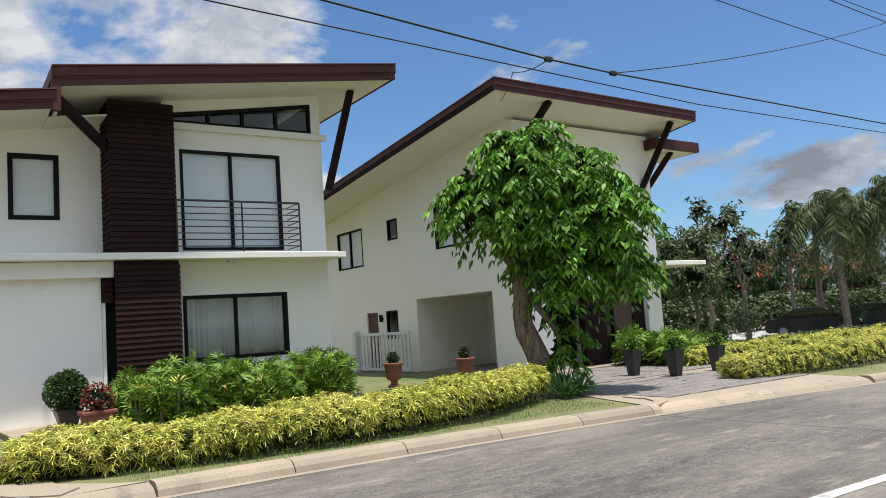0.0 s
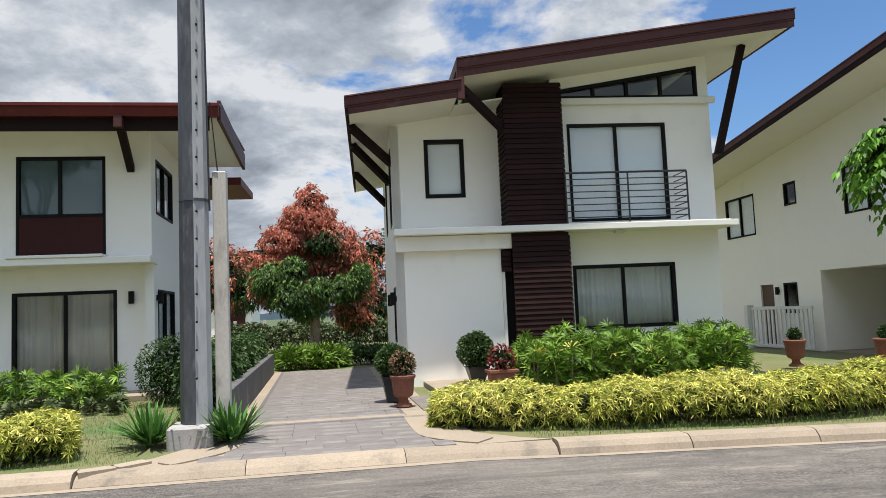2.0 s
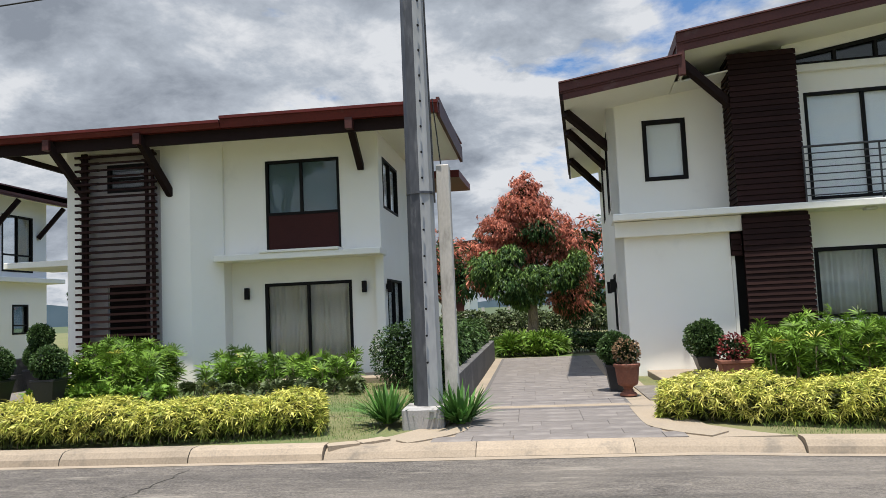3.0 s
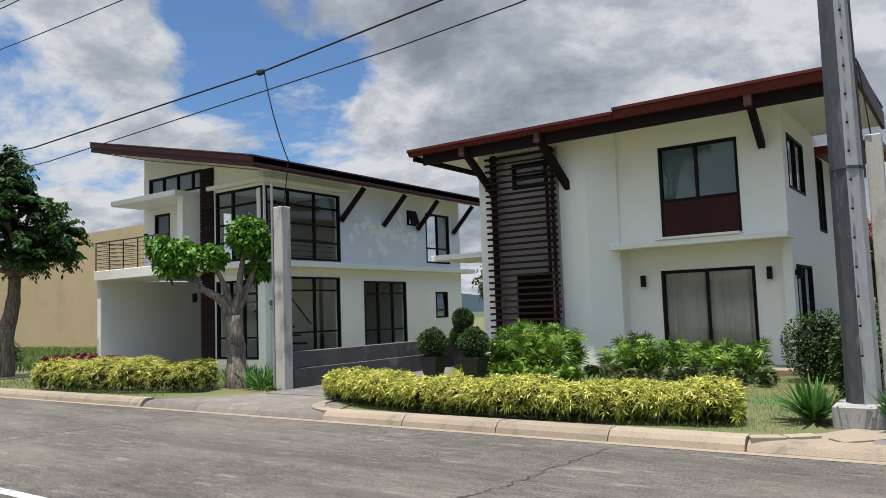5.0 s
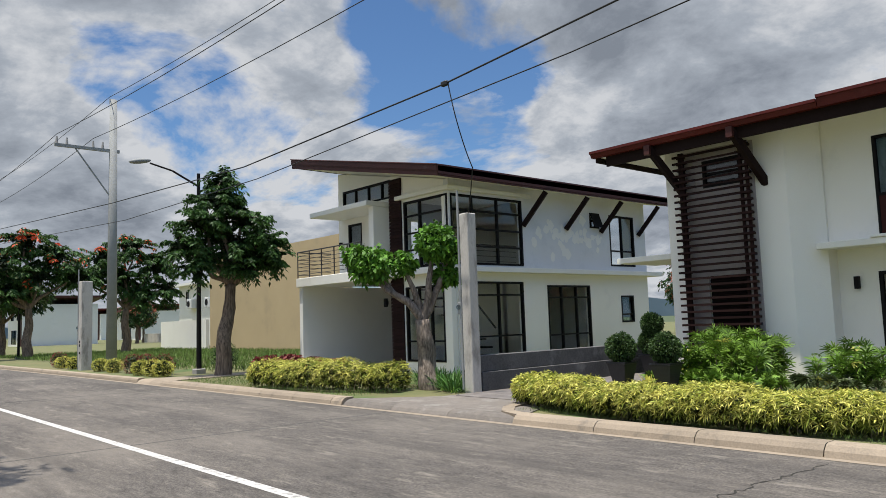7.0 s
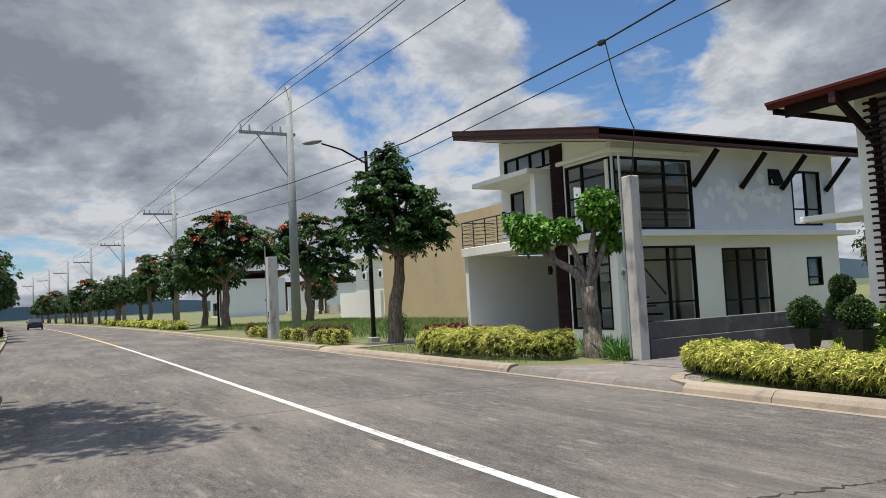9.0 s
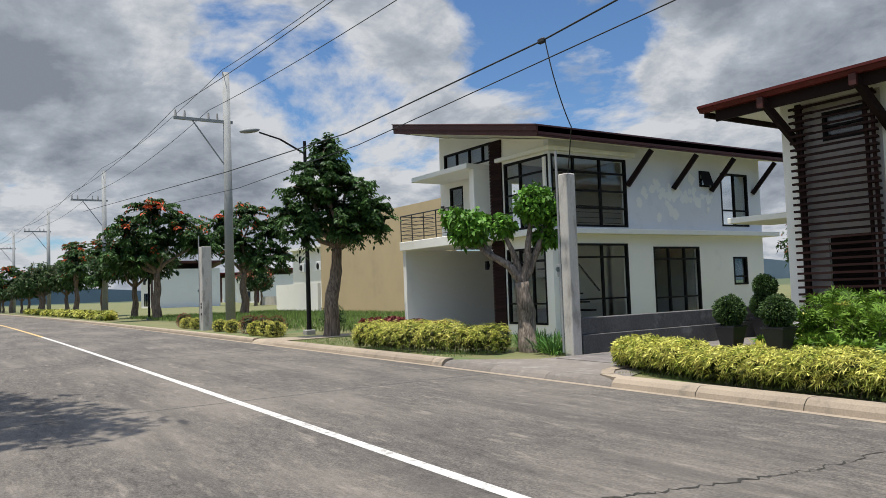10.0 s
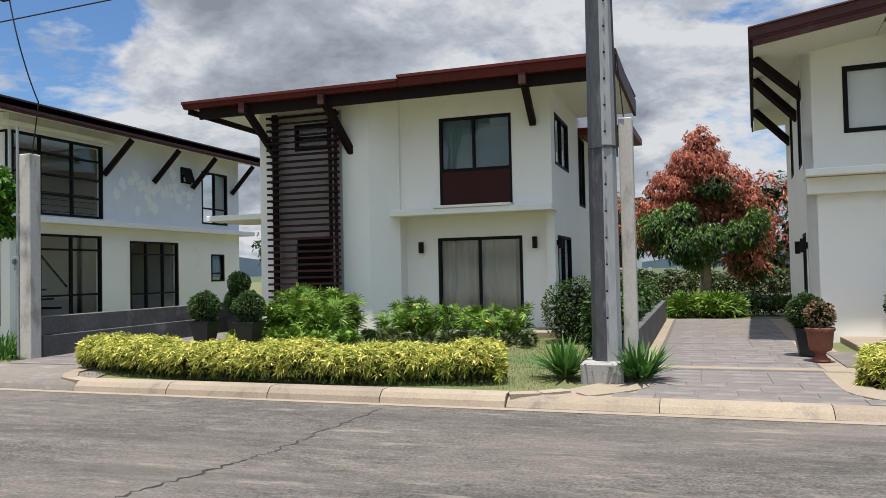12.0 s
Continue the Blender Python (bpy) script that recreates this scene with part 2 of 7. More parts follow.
FASCIA_RED = mat("red_roof_metal", (0.125, 0.017, 0.014), (0.075, 0.012, 0.011), 0.5, 25, 1.2, 0.15, spec=0.25, stain=((0.2, 0.14, 0.12), 2.2, 0.64, 0.4))
ROOF = mat("roof_sheet", (0.12, 0.035, 0.03), (0.08, 0.025, 0.022), 0.45, 20, 1, 0.15)
BLACK = mat("black_frame", (0.008, 0.0075, 0.0075), (0.012, 0.011, 0.011), 0.6, 40, 3, 0.05, spec=0.12)
IRON = mat("grey_iron", (0.055, 0.052, 0.055), (0.035, 0.034, 0.036), 0.45, 40, 3, 0.1, metal=0.3)
GLASS = glass_mat("window_glass", (0.99, 1.0, 1.0), 0.02, 0.035)
GLASS_DIM = glass_mat("dim_glass", (0.62, 0.68, 0.70), 0.02, 0.06)
BLIND = mat("roller_blind", (0.76, 0.78, 0.77), (0.70, 0.72, 0.71), 0.8, 20, 1.5, 0.05)
CURTAIN = mat("pleated_curtain", (0.84, 0.80, 0.72), (0.74, 0.70, 0.62), 0.85, 30, 3, 0.1)
CURTAIN_SHEER = mat("sheer_curtain", (0.92, 0.93, 0.90), (0.86, 0.87, 0.84), 0.85, 30, 3, 0.1)
ROOM = mat("room_paint", (0.40, 0.40, 0.385), (0.34, 0.34, 0.33), 0.9, 30, 1, 0.05)
PANEL = mat("maroon_panel", (0.055, 0.016, 0.014), (0.036, 0.011, 0.010), 0.6, 30, 2, 0.1, spec=0.15)
DOOR = mat("brown_door", (0.10, 0.040, 0.025), (0.065, 0.027, 0.018), 0.45, 30, 2, 0.15, stretch=(4, 4, 0.6))
ROAD = road_mat()
KERB = mat("kerb_concrete", (0.315, 0.25, 0.178), (0.215, 0.172, 0.124), 0.9, 45, 1.3, 0.4, stain=((0.13, 0.112, 0.09), 2.6, 0.57, 0.7), each=0.14)
CREAM = mat("cream_paving", (0.30, 0.24, 0.172), (0.22, 0.178, 0.13), 0.9, 45, 1.3, 0.3, stain=((0.24, 0.21, 0.17), 1.8, 0.6, 0.5))
PAVER = mat("stamped_paving", (0.105, 0.091, 0.083), (0.185, 0.163, 0.146), 0.85, 14, 2.2, 1.0, each=0.07, stretch=(0.6, 2.4, 1), stain=((0.25, 0.225, 0.20), 1.4, 0.56, 0.5))
CONCRETE = mat("bare_concrete", (0.36, 0.34, 0.32), (0.26, 0.25, 0.24), 0.9, 40, 1.2, 0.35, stain=((0.16, 0.15, 0.14), 1.8, 0.58, 0.5))
CRACK = mat("open_crack", (0.016, 0.014, 0.012), (0.03, 0.028, 0.02), 0.95, 60, 8, 0.3)
RAMP_GREY = mat("rough_grey_concrete", (0.19, 0.163, 0.137), (0.11, 0.096, 0.082), 0.92, 60, 4, 0.7, stain=((0.26, 0.24, 0.21), 2.5, 0.55, 0.6), each=0.1)
CONCRETE_PALE = mat("pale_concrete", (0.54, 0.505, 0.45), (0.42, 0.39, 0.345), 0.9, 40, 1.2, 0.5, stain=((0.22, 0.20, 0.175), 2.8, 0.53, 0.75), stretch=(1, 1, 0.35))
CONCRETE_DARK = mat("stained_concrete", (0.12, 0.115, 0.11), (0.06, 0.058, 0.056), 0.9, 30, 1.5, 0.4, stain=((0.26, 0.25, 0.24), 1.6, 0.58, 0.7))
PAVER_BED = mat("paving_joint", (0.12, 0.108, 0.10), (0.09, 0.082, 0.077), 0.95, 30, 2, 0.3)
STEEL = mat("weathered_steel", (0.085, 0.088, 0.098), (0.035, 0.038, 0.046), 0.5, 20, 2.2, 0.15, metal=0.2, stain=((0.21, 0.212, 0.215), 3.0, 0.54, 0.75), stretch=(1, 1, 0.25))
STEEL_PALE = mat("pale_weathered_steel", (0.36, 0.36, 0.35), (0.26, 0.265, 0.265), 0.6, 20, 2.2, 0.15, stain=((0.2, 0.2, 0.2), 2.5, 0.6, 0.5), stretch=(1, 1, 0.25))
GALV = mat("galvanised_pole", (0.30, 0.305, 0.295), (0.22, 0.225, 0.22), 0.8, 20, 2, 0.1, metal=0.0)
LINE = mat("road_marking", (0.56, 0.54, 0.50), (0.40, 0.38, 0.35), 0.8, 60, 3, 0.3, stain=((0.16, 0.15, 0.135), 9, 0.52, 0.8))
LINE_YELLOW = mat("yellow_marking", (0.55, 0.36, 0.12), (0.42, 0.30, 0.14), 0.8, 40, 2, 0.2)
EARTH = mat("bare_earth", (0.22, 0.165, 0.11), (0.14, 0.11, 0.075), 0.95, 30, 1.2, 0.6)
LAWN = mat("lawn", (0.085, 0.105, 0.032), (0.17, 0.145, 0.065), 0.95, 40, 0.9, 0.8, stain=((0.055, 0.105, 0.022), 0.5, 0.52, 0.8))
FIELD = mat("field", (0.045, 0.065, 0.025), (0.065, 0.085, 0.035), 0.95, 6, 0.2, 0.6)
TERRACOTTA = mat("terracotta", (0.24, 0.085, 0.048), (0.15, 0.055, 0.034), 0.8, 30, 3, 0.2, stain=((0.3, 0.2, 0.15), 6, 0.62, 0.4))
POT_BLACK = mat("black_pot", (0.012, 0.013, 0.016), (0.022, 0.023, 0.027), 0.42, 30, 3, 0.08)
BARK = mat("bark", (0.27, 0.20, 0.14), (0.07, 0.05, 0.035), 0.95, 40, 14, 1.0, stretch=(1, 1, 0.12), lo=0.4, hi=0.6)
BARK_PALE = mat("pale_bark", (0.31, 0.25, 0.20), (0.09, 0.07, 0.055), 0.95, 40, 14, 1.0, stretch=(1, 1, 0.25), lo=0.38, hi=0.6)
TAN = mat("tan_render", (0.50, 0.385, 0.225), (0.44, 0.335, 0.195), 0.9, 30, 0.5, 0.2, stain=((0.38, 0.30, 0.19), 0.5, 0.58, 0.5))
PLASTIC_WHITE = mat("white_plastic", (0.7, 0.7, 0.68), (0.62, 0.62, 0.6), 0.5, 20, 2, 0.05)
CAR_DARK = mat("dark_car_paint", (0.016, 0.017, 0.020), (0.020, 0.021, 0.025), 0.18, 20, 2, 0)
CAR_WHITE = mat("white_car_paint", (0.62, 0.62, 0.62), (0.58, 0.58, 0.58), 0.2, 20, 2, 0)
TYRE = mat("rubber", (0.015, 0.015, 0.015), (0.022, 0.022, 0.022), 0.85, 40, 3, 0.2)
CABLE = mat("cable", (0.012, 0.012, 0.013), (0.018, 0.018, 0.019), 0.6, 40, 3, 0.05)
L_YELLOW = leaf_mat("variegated_leaf", (0.40, 0.41, 0.055), (0.66, 0.60, 0.17), 0.45)
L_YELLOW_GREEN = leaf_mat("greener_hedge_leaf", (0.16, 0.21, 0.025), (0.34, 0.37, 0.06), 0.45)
# shade inside the yellow hedges, put into a dark leaf colour
L_YELLOW_SHADE = leaf_mat("hedge_shade_leaf", (0.035, 0.045, 0.008), (0.07, 0.08, 0.014), 0.4)
L_GREEN = leaf_mat("strap_leaf", (0.075, 0.15, 0.018), (0.16, 0.26, 0.035), 0.55)
L_SPIKE = leaf_mat("spiky_leaf", (0.055, 0.14, 0.028), (0.095, 0.20, 0.045), 0.45)
L_TREE = leaf_mat("bright_tree_leaf", (0.070, 0.175, 0.018), (0.12, 0.255, 0.030), 0.5)
L_MANGO = leaf_mat("mango_leaf", (0.075, 0.14, 0.03), (0.13, 0.20, 0.045), 0.5)
# darkened colour standing for shade inside crowns, bushes and green hedges
L_DEEP_SHADE = leaf_mat("deep_shade_leaf", (0.008, 0.020, 0.004), (0.014, 0.030, 0.007), 0.4, trans=0.1)
L_DARK = leaf_mat("dark_tree_leaf", (0.022, 0.052, 0.013), (0.038, 0.08, 0.02), 0.5)
L_STREET = leaf_mat("street_tree_leaf", (0.030, 0.072, 0.016), (0.055, 0.115, 0.024), 0.5)
L_OLIVE = leaf_mat("olive_tree_leaf", (0.06, 0.085, 0.030), (0.09, 0.115, 0.045), 0.5)
L_RED = leaf_mat("young_red_leaf", (0.52, 0.18, 0.11), (0.36, 0.115, 0.075), 0.5, trans=0.2)
L_BUSH = leaf_mat("clipped_bush_leaf", (0.040, 0.080, 0.022), (0.065, 0.11, 0.03), 0.5)
L_CRIMSON = leaf_mat("crimson_leaf", (0.14, 0.018, 0.022), (0.20, 0.04, 0.035), 0.5)
L_FLOWER = leaf_mat("orange_flower", (0.55, 0.07, 0.02), (0.65, 0.10, 0.03), 0.3)
L_GRASS = leaf_mat("grass_blade", (0.085, 0.155, 0.03), (0.14, 0.20, 0.05), 0.5, rough=0.6)
L_DRY = leaf_mat("dry_twig_leaf", (0.20, 0.13, 0.07), (0.26, 0.16, 0.09), 0.5, rough=0.7)


# ---- mesh helpers ----
def thing(name, at, label, category, group="", turn=0.0, kind=""):
    ob = new(name)
    ob.empty_display_size = 0.2
    ob.matrix_world = pose(*at, 0, 0, turn)
    ob["pivot"] = list(at)
    return tagged(ob, label, category, group, kind)


def mesh_of(bm, material):
    me = bpy.data.meshes.new("mesh")
    bm.to_mesh(me)
    bm.free()
    me.materials.append(material)
    return me


def part(name, bm, material, parent=None, label="", smooth=False):
    """One mesh object, built in plan coordinates, under a thing or a part."""
    me = bm if isinstance(bm, bpy.types.Mesh) else mesh_of(bm, material)
    if smooth:
        me.shade_smooth()
    ob = new(name, me)
    if parent is not None:
        ob.parent = parent
        if parent.type == "EMPTY":
            ob.matrix_parent_inverse = Matrix.Translation(-Vector(parent["pivot"]))
    return tagged(ob, label)


def box(bm, x0, x1, y0, y1, z0, z1, bevel=0.0):
    r = bmesh.ops.create_cube(bm, size=1.0, matrix=Matrix.Translation(((x0 + x1) / 2, (y0 + y1) / 2, (z0 + z1) / 2)) @ Matrix.Diagonal((x1 - x0, y1 - y0, z1 - z0, 1)))
    if bevel:
        edges = {e for v in r["verts"] for e in v.link_edges}
        bmesh.ops.bevel(bm, geom=list(edges), offset=bevel, segments=1, affect="EDGES")
    return bm


def boxed(*a, bevel=0.0):
    return box(bmesh.new(), *a, bevel=bevel)


def prism(bm, pts, axis, lo, hi):
    """A polygon of (u, v) points pushed along an axis: x takes (y, z), y takes (x, z), z takes (x, y)."""
    def v3(u, v, w):
        return (w, u, v) if axis == "x" else (u, w, v) if axis == "y" else (u, v, w)
    a = [bm.verts.new(v3(u, v, lo)) for u, v in pts]
    b = [bm.verts.new(v3(u, v, hi)) for u, v in pts]
    bm.faces.new(a); bm.faces.new(b[::-1])
    for i in range(len(pts)):
        j = (i + 1) % len(pts)
        bm.faces.new((a[j], a[i], b[i], b[j]))
    bmesh.ops.recalc_face_normals(bm, faces=bm.faces)
    return bm


def rod(bm, p, q, r, r2=None, n=8):
    p, q = Vector(p), Vector(q)
    d = q - p
    bmesh.ops.create_cone(bm, cap_ends=True, segments=n, radius1=r, radius2=r if r2 is None else r2, depth=d.length,
                          matrix=Matrix.Translation((p + q) / 2) @ d.to_track_quat("Z", "Y").to_matrix().to_4x4())
    return bm


def beam(bm, p, q, w, h):
    """A squared timber from p to q, h deep in its upright plane."""
    p, q = Vector(p), Vector(q)
    d = (q - p)
    m = Matrix.Translation((p + q) / 2) @ d.to_track_quat("Y", "Z").to_matrix().to_4x4() @ Matrix.Diagonal((w, d.length, h, 1))
    bmesh.ops.create_cube(bm, size=1.0, matrix=m)
    return bm


def wall(bm, axis, p0, p1, u0, u1, z0, z1, holes=()):
    """A wall between the planes p0 and p1 of an axis, from u0 to u1, with openings (ua, ub, za, zb) right through it."""
    us = sorted({u0, u1, *(h[0] for h in holes), *(h[1] for h in holes)})
    zs = sorted({z0, z1, *(h[2] for h in holes), *(h[3] for h in holes)})
    us, zs = [u for u in us if u0 <= u <= u1], [z for z in zs if z0 <= z <= z1]

    def solid(i, j):
        if not (0 <= i < len(us) - 1 and 0 <= j < len(zs) - 1):
            return False
        u, z = (us[i] + us[i + 1]) / 2, (zs[j] + zs[j + 1]) / 2
        return not any(h[0] < u < h[1] and h[2] < z < h[3] for h in holes)

    def v(u, p, z):
        return bm.verts.new((p, u, z) if axis == "x" else (u, p, z))
    for i in range(len(us) - 1):
        for j in range(len(zs) - 1):
            if not solid(i, j):
                continue
            a, b, c, d = us[i], us[i + 1], zs[j], zs[j + 1]
            for p in (p0, p1):
                bm.faces.new((v(a, p, c), v(b, p, c), v(b, p, d), v(a, p, d)))
            for di, dj, (q, r) in ((-1, 0, ((a, c), (a, d))), (1, 0, ((b, c), (b, d))), (0, -1, ((a, c), (b, c))), (0, 1, ((a, d), (b, d)))):
                if not solid(i + di, j + dj):
                    bm.faces.new((v(q[0], p0, q[1]), v(r[0], p0, r[1]), v(r[0], p1, r[1]), v(q[0], p1, q[1])))
    bmesh.ops.remove_doubles(bm, verts=bm.verts, dist=0.0005)
    bmesh.ops.recalc_face_normals(bm, faces=bm.faces)
    return bm


def window(house, axis, plane, out, u0, u1, z0, z1, cols=(), rows=(), fr=0.06, glass=None, back=None, sill=False, name="window", label="", depth=0.09):
    """A framed window in an opening. plane: the wall's face; out: the side it looks to; cols and rows: bars, as shares of the width and height;
    back: a material for a blind or curtain hung behind it."""
    def bx(bm, a, b, p, q, c, d):
        lo, hi = min(p, q), max(p, q)
        return box(bm, lo, hi, a, b, c, d) if axis == "x" else box(bm, a, b, lo, hi, c, d)
    f0, f1 = plane + 0.012 * out, plane - depth * out
    bm = bmesh.new()
    bx(bm, u0, u0 + fr, f0, f1, z0, z1); bx(bm, u1 - fr, u1, f0, f1, z0, z1)
    bx(bm, u0 + fr, u1 - fr, f0, f1, z0, z0 + fr); bx(bm, u0 + fr, u1 - fr, f0, f1, z1 - fr, z1)
    w = part(name, bm, BLACK, house, label or "black framed window")
    gm = plane - 0.05 * out
    us = [u0 + fr] + [u0 + (u1 - u0) * c for c in cols] + [u1 - fr]
    zs = [z0 + fr] + [z0 + (z1 - z0) * c for c in rows] + [z1 - fr]
    for u in us[1:-1]:
        part("mullion", bx(bmesh.new(), u - 0.028, u + 0.028, plane, plane - 0.085 * out, zs[0], zs[-1]), BLACK, w)
    for z in zs[1:-1]:
        part("crossbar", bx(bmesh.new(), us[0], us[-1], plane - 0.003 * out, plane - 0.08 * out, z - 0.024, z + 0.024), BLACK, w)
    for a, b in zip(us, us[1:]):
        for c, d in zip(zs, zs[1:]):
            g = part("pane", bx(bmesh.new(), a, b, gm, gm - 0.006 * out, c, d), glass or GLASS, w)
            g.visible_shadow = False
    if back:
        drape(w, axis, plane - (0.09 if back is BLIND else 0.115) * out, u0 + 0.03, u1 - 0.03, z0 + 0.02, z1 - 0.03, back)
    if sill:
        part("sill", bx(bmesh.new(), u0 - 0.04, u1 + 0.04, plane + 0.05 * out, plane - 0.05 * out, z0 - 0.05, z0 - 0.002), SLAB, w)
    return w


def drape(parent, axis, plane, u0, u1, z0, z1, material):
    """A blind (flat, with a lower bar) or a pair of pleated curtains."""
    if material is BLIND:
        lo, hi = plane - 0.005, plane + 0.005
        bm = box(bmesh.new(), lo, hi, u0, u1, z0 + 0.05, z1) if axis == "x" else box(bmesh.new(), u0, u1, lo, hi, z0 + 0.05, z1)
        b = part("blind", bm, material, parent, "pale roller blind")
        bm = box(bmesh.new(), lo - 0.004, hi + 0.004, u0, u1, z0 + 0.02, z0 + 0.05) if axis == "x" else box(bmesh.new(), u0, u1, lo - 0.004, hi + 0.004, z0 + 0.02, z0 + 0.05)
        part("bottom_bar", bm, material, parent)
        return
    bm = bmesh.new()
    n = max(8, int((u1 - u0) * 60))
    rnd = random.Random(int(abs(u0) * 100) + 7)
    prev, ph = None, 0.0
    for i in range(n + 1):
        u = u0 + (u1 - u0) * i / n
        ph += rnd.uniform(0.55, 1.25)
        w = 0.034 * math.sin(ph) * (0.55 + 0.45 * math.sin(0.21 * ph + u0)) + 0.010 * math.sin(0.37 * ph)
        pts = [(plane + w * s, u, z) if axis == "x" else (u, plane + w * s, z) for z, s in ((z0, 1.1), ((z0 + z1) / 2, 1.0), (z1, 0.8))]
        vs = [bm.verts.new(p) for p in pts]
        if prev:
            for k in range(2):
                bm.faces.new((prev[k], vs[k], vs[k + 1], prev[k + 1]))
        prev = vs
    bmesh.ops.solidify(bm, geom=bm.faces[:], thickness=0.004)
    part("curtain", bm, material, parent, "pleated hanging curtain", smooth=True)


def zr(x):
    """The road's level: it falls gently to the right."""
    return -0.02 * max(0.0, x)


def yk(x):
    """The kerb's line along the houses."""
    if x > 0:
        return -0.05 - 0.0058 * min(x, 26) ** 2 - 0.3 * max(0.0, x - 26)
    return 0.02 if x > -18 else 0.02 - 0.00025 * (x + 18) ** 2


def ribbon(xs, lo, hi, z_lo, z_hi=None):
    """A strip along the road between two offsets from the kerb line."""
    bm = bmesh.new()
    prev = None
    for x in xs:
        a, b = bm.verts.new((x, yk(x) + lo, zr(x) + z_lo)), bm.verts.new((x, yk(x) + hi, zr(x) + (z_lo if z_hi is None else z_hi)))
        if prev:
            bm.faces.new((prev[0], a, b, prev[1]))
        prev = (a, b)
    return bm


def strip_solid(xs, lo, hi, z0, z1, flare=0.0):
    """A solid band along the road, from z0 to z1 over the road's level."""
    bm = bmesh.new()
    rings = []
    for x in xs:
        o = yk(x)
        rings.append([bm.verts.new((x, o + a, zr(x) + z)) for a, z in (((lo - flare, z0), (lo, z1), (hi, z1), (hi, z0)) if not flare else ((lo - flare, z0), (lo - flare, 0.004), (lo - flare * 0.75, z1 * 0.5), (lo - flare * 0.2, z1 * 0.88), (lo + 0.03, z1), (hi, z1), (hi, z0)))])
    for p, q in zip(rings, rings[1:]):
        for k in range(len(p)):
            bm.faces.new((p[k], q[k], q[(k + 1) % len(p)], p[(k + 1) % len(p)]))
    bm.faces.new(rings[0]); bm.faces.new(rings[-1][::-1])
    bmesh.ops.recalc_face_normals(bm, faces=bm.faces)
    return bm


def steps_between(a, b, n):
    return [a + (b - a) * i / n for i in range(n + 1)]


# ---- ground, road, kerbs ----
def build_ground():
    bm = bmesh.new()
    bmesh.ops.create_grid(bm, x_segments=8, y_segments=8, size=2500)
    g = part("ground", bm, FIELD)
    g.location.z = -1.6
    tagged(g, "flat green fields reaching the horizon", "ground", kind="structure")
    xs = steps_between(-420, -60, 60) + steps_between(-58, 90, 148)
    far = part("lawn", strip_solid(xs, 0.16, 120, -1.7, 0.095), LAWN)
    tagged(far, "patchy green and dry lawn behind the kerb", "lawn", kind="structure")
    rd = part("road", strip_solid(xs, -9.6, 0.0, -1.7, 0.0), ROAD)
    tagged(rd, "worn grey concrete street with pale streaks", "road", kind="structure")
    verge = part("verge", strip_solid(xs, -120, -9.75, -1.7, 0.12), LAWN)
    tagged(verge, "grass verge across the street", "lawn", kind="structure")
    k2 = part("kerb_far", strip_solid(xs, -9.75, -9.6, -0.3, 0.13), KERB)
    tagged(k2, "plain concrete kerb across the street", "kerb", kind="structure")
    ln = part("road_line", ribbon(steps_between(-40, 40, 80), -4.83, -4.70, 0.004), LINE)
    tagged(ln, "worn white centre line on the street", "road marking", kind="structure")
    ly = part("road_line", ribbon(steps_between(-400, -40, 60), -4.83, -4.68, 0.004), LINE_YELLOW)
    tagged(ly, "faded yellow centre line further down the street", "road marking", kind="structure")
    gut = part("gutter", ribbon(steps_between(-60, 40, 100), -0.21, -0.08, 0.004, 0.006), CREAM)
    tagged(gut, "pale gutter strip along the kerb", "gutter", kind="structure")
    # paving joints across the street, and a long crack
    for x in (-31.5, -22.5, -12.9, 8.4):
        j = part("road_joint", boxed(x - 0.008, x + 0.008, yk(x) - 9.5, yk(x) - 0.12, zr(x) - 0.05, zr(x) + 0.003), CONCRETE_DARK)
        tagged(j, "dark sealed joint across the street", "road joint", kind="structure")
    rnd = random.Random(4)
    long_crack = [(-6.11, -4.74), (-5.88, -4.17), (-5.77, -3.73), (-5.56, -2.92), (-5.46, -2.42), (-5.42, -1.63), (-5.3, -0.25)]
    cross_crack = [(-4.0, -4.65), (-5.0, -4.62), (-6.11, -4.74)]
    for line, wide in ((long_crack, 0.034), (cross_crack, 0.016)):
        bm = bmesh.new()
        prev = None
        for k, (p, q) in enumerate(zip(line, line[1:])):
            n = 14
            d = Vector((q[0] - p[0], q[1] - p[1], 0)).normalized()
            side = Vector((-d.y, d.x, 0))
            for i in range(n):
                f = i / n
                c = Vector((p[0] + (q[0] - p[0]) * f, p[1] + (q[1] - p[1]) * f, 0.003)) + side * rnd.uniform(-0.04, 0.04)
                w = wide * rnd.uniform(0.12, 1.0) * (1.0 - 0.13 * k)
                a, b = bm.verts.new(c - side * w), bm.verts.new(c + side * w)
                if prev:
                    bm.faces.new((prev[0], a, b, prev[1]))
                prev = (a, b)
        c = part("road_crack", bm, CRACK)
        tagged(c, "jagged dark crack in the street", "crack", kind="structure")


build_ground()


def kerb_run(name, x0, x1, piece=1.5):
    """A kerb of cast lengths with open joints, as one row of pieces."""
    holder = thing(name, (x0, yk(x0), 0), "cream weathered concrete kerb with cracked joints", "kerb", kind="structure")
    x = x0
    while x < x1 - 0.05:
        e = min(x1, x + piece)
        part("kerbstone", strip_solid(steps_between(x + 0.006, e - 0.006, 3), 0.0, 0.2, -0.25, 0.145, 0.10), KERB, holder)
        x = e
    return holder


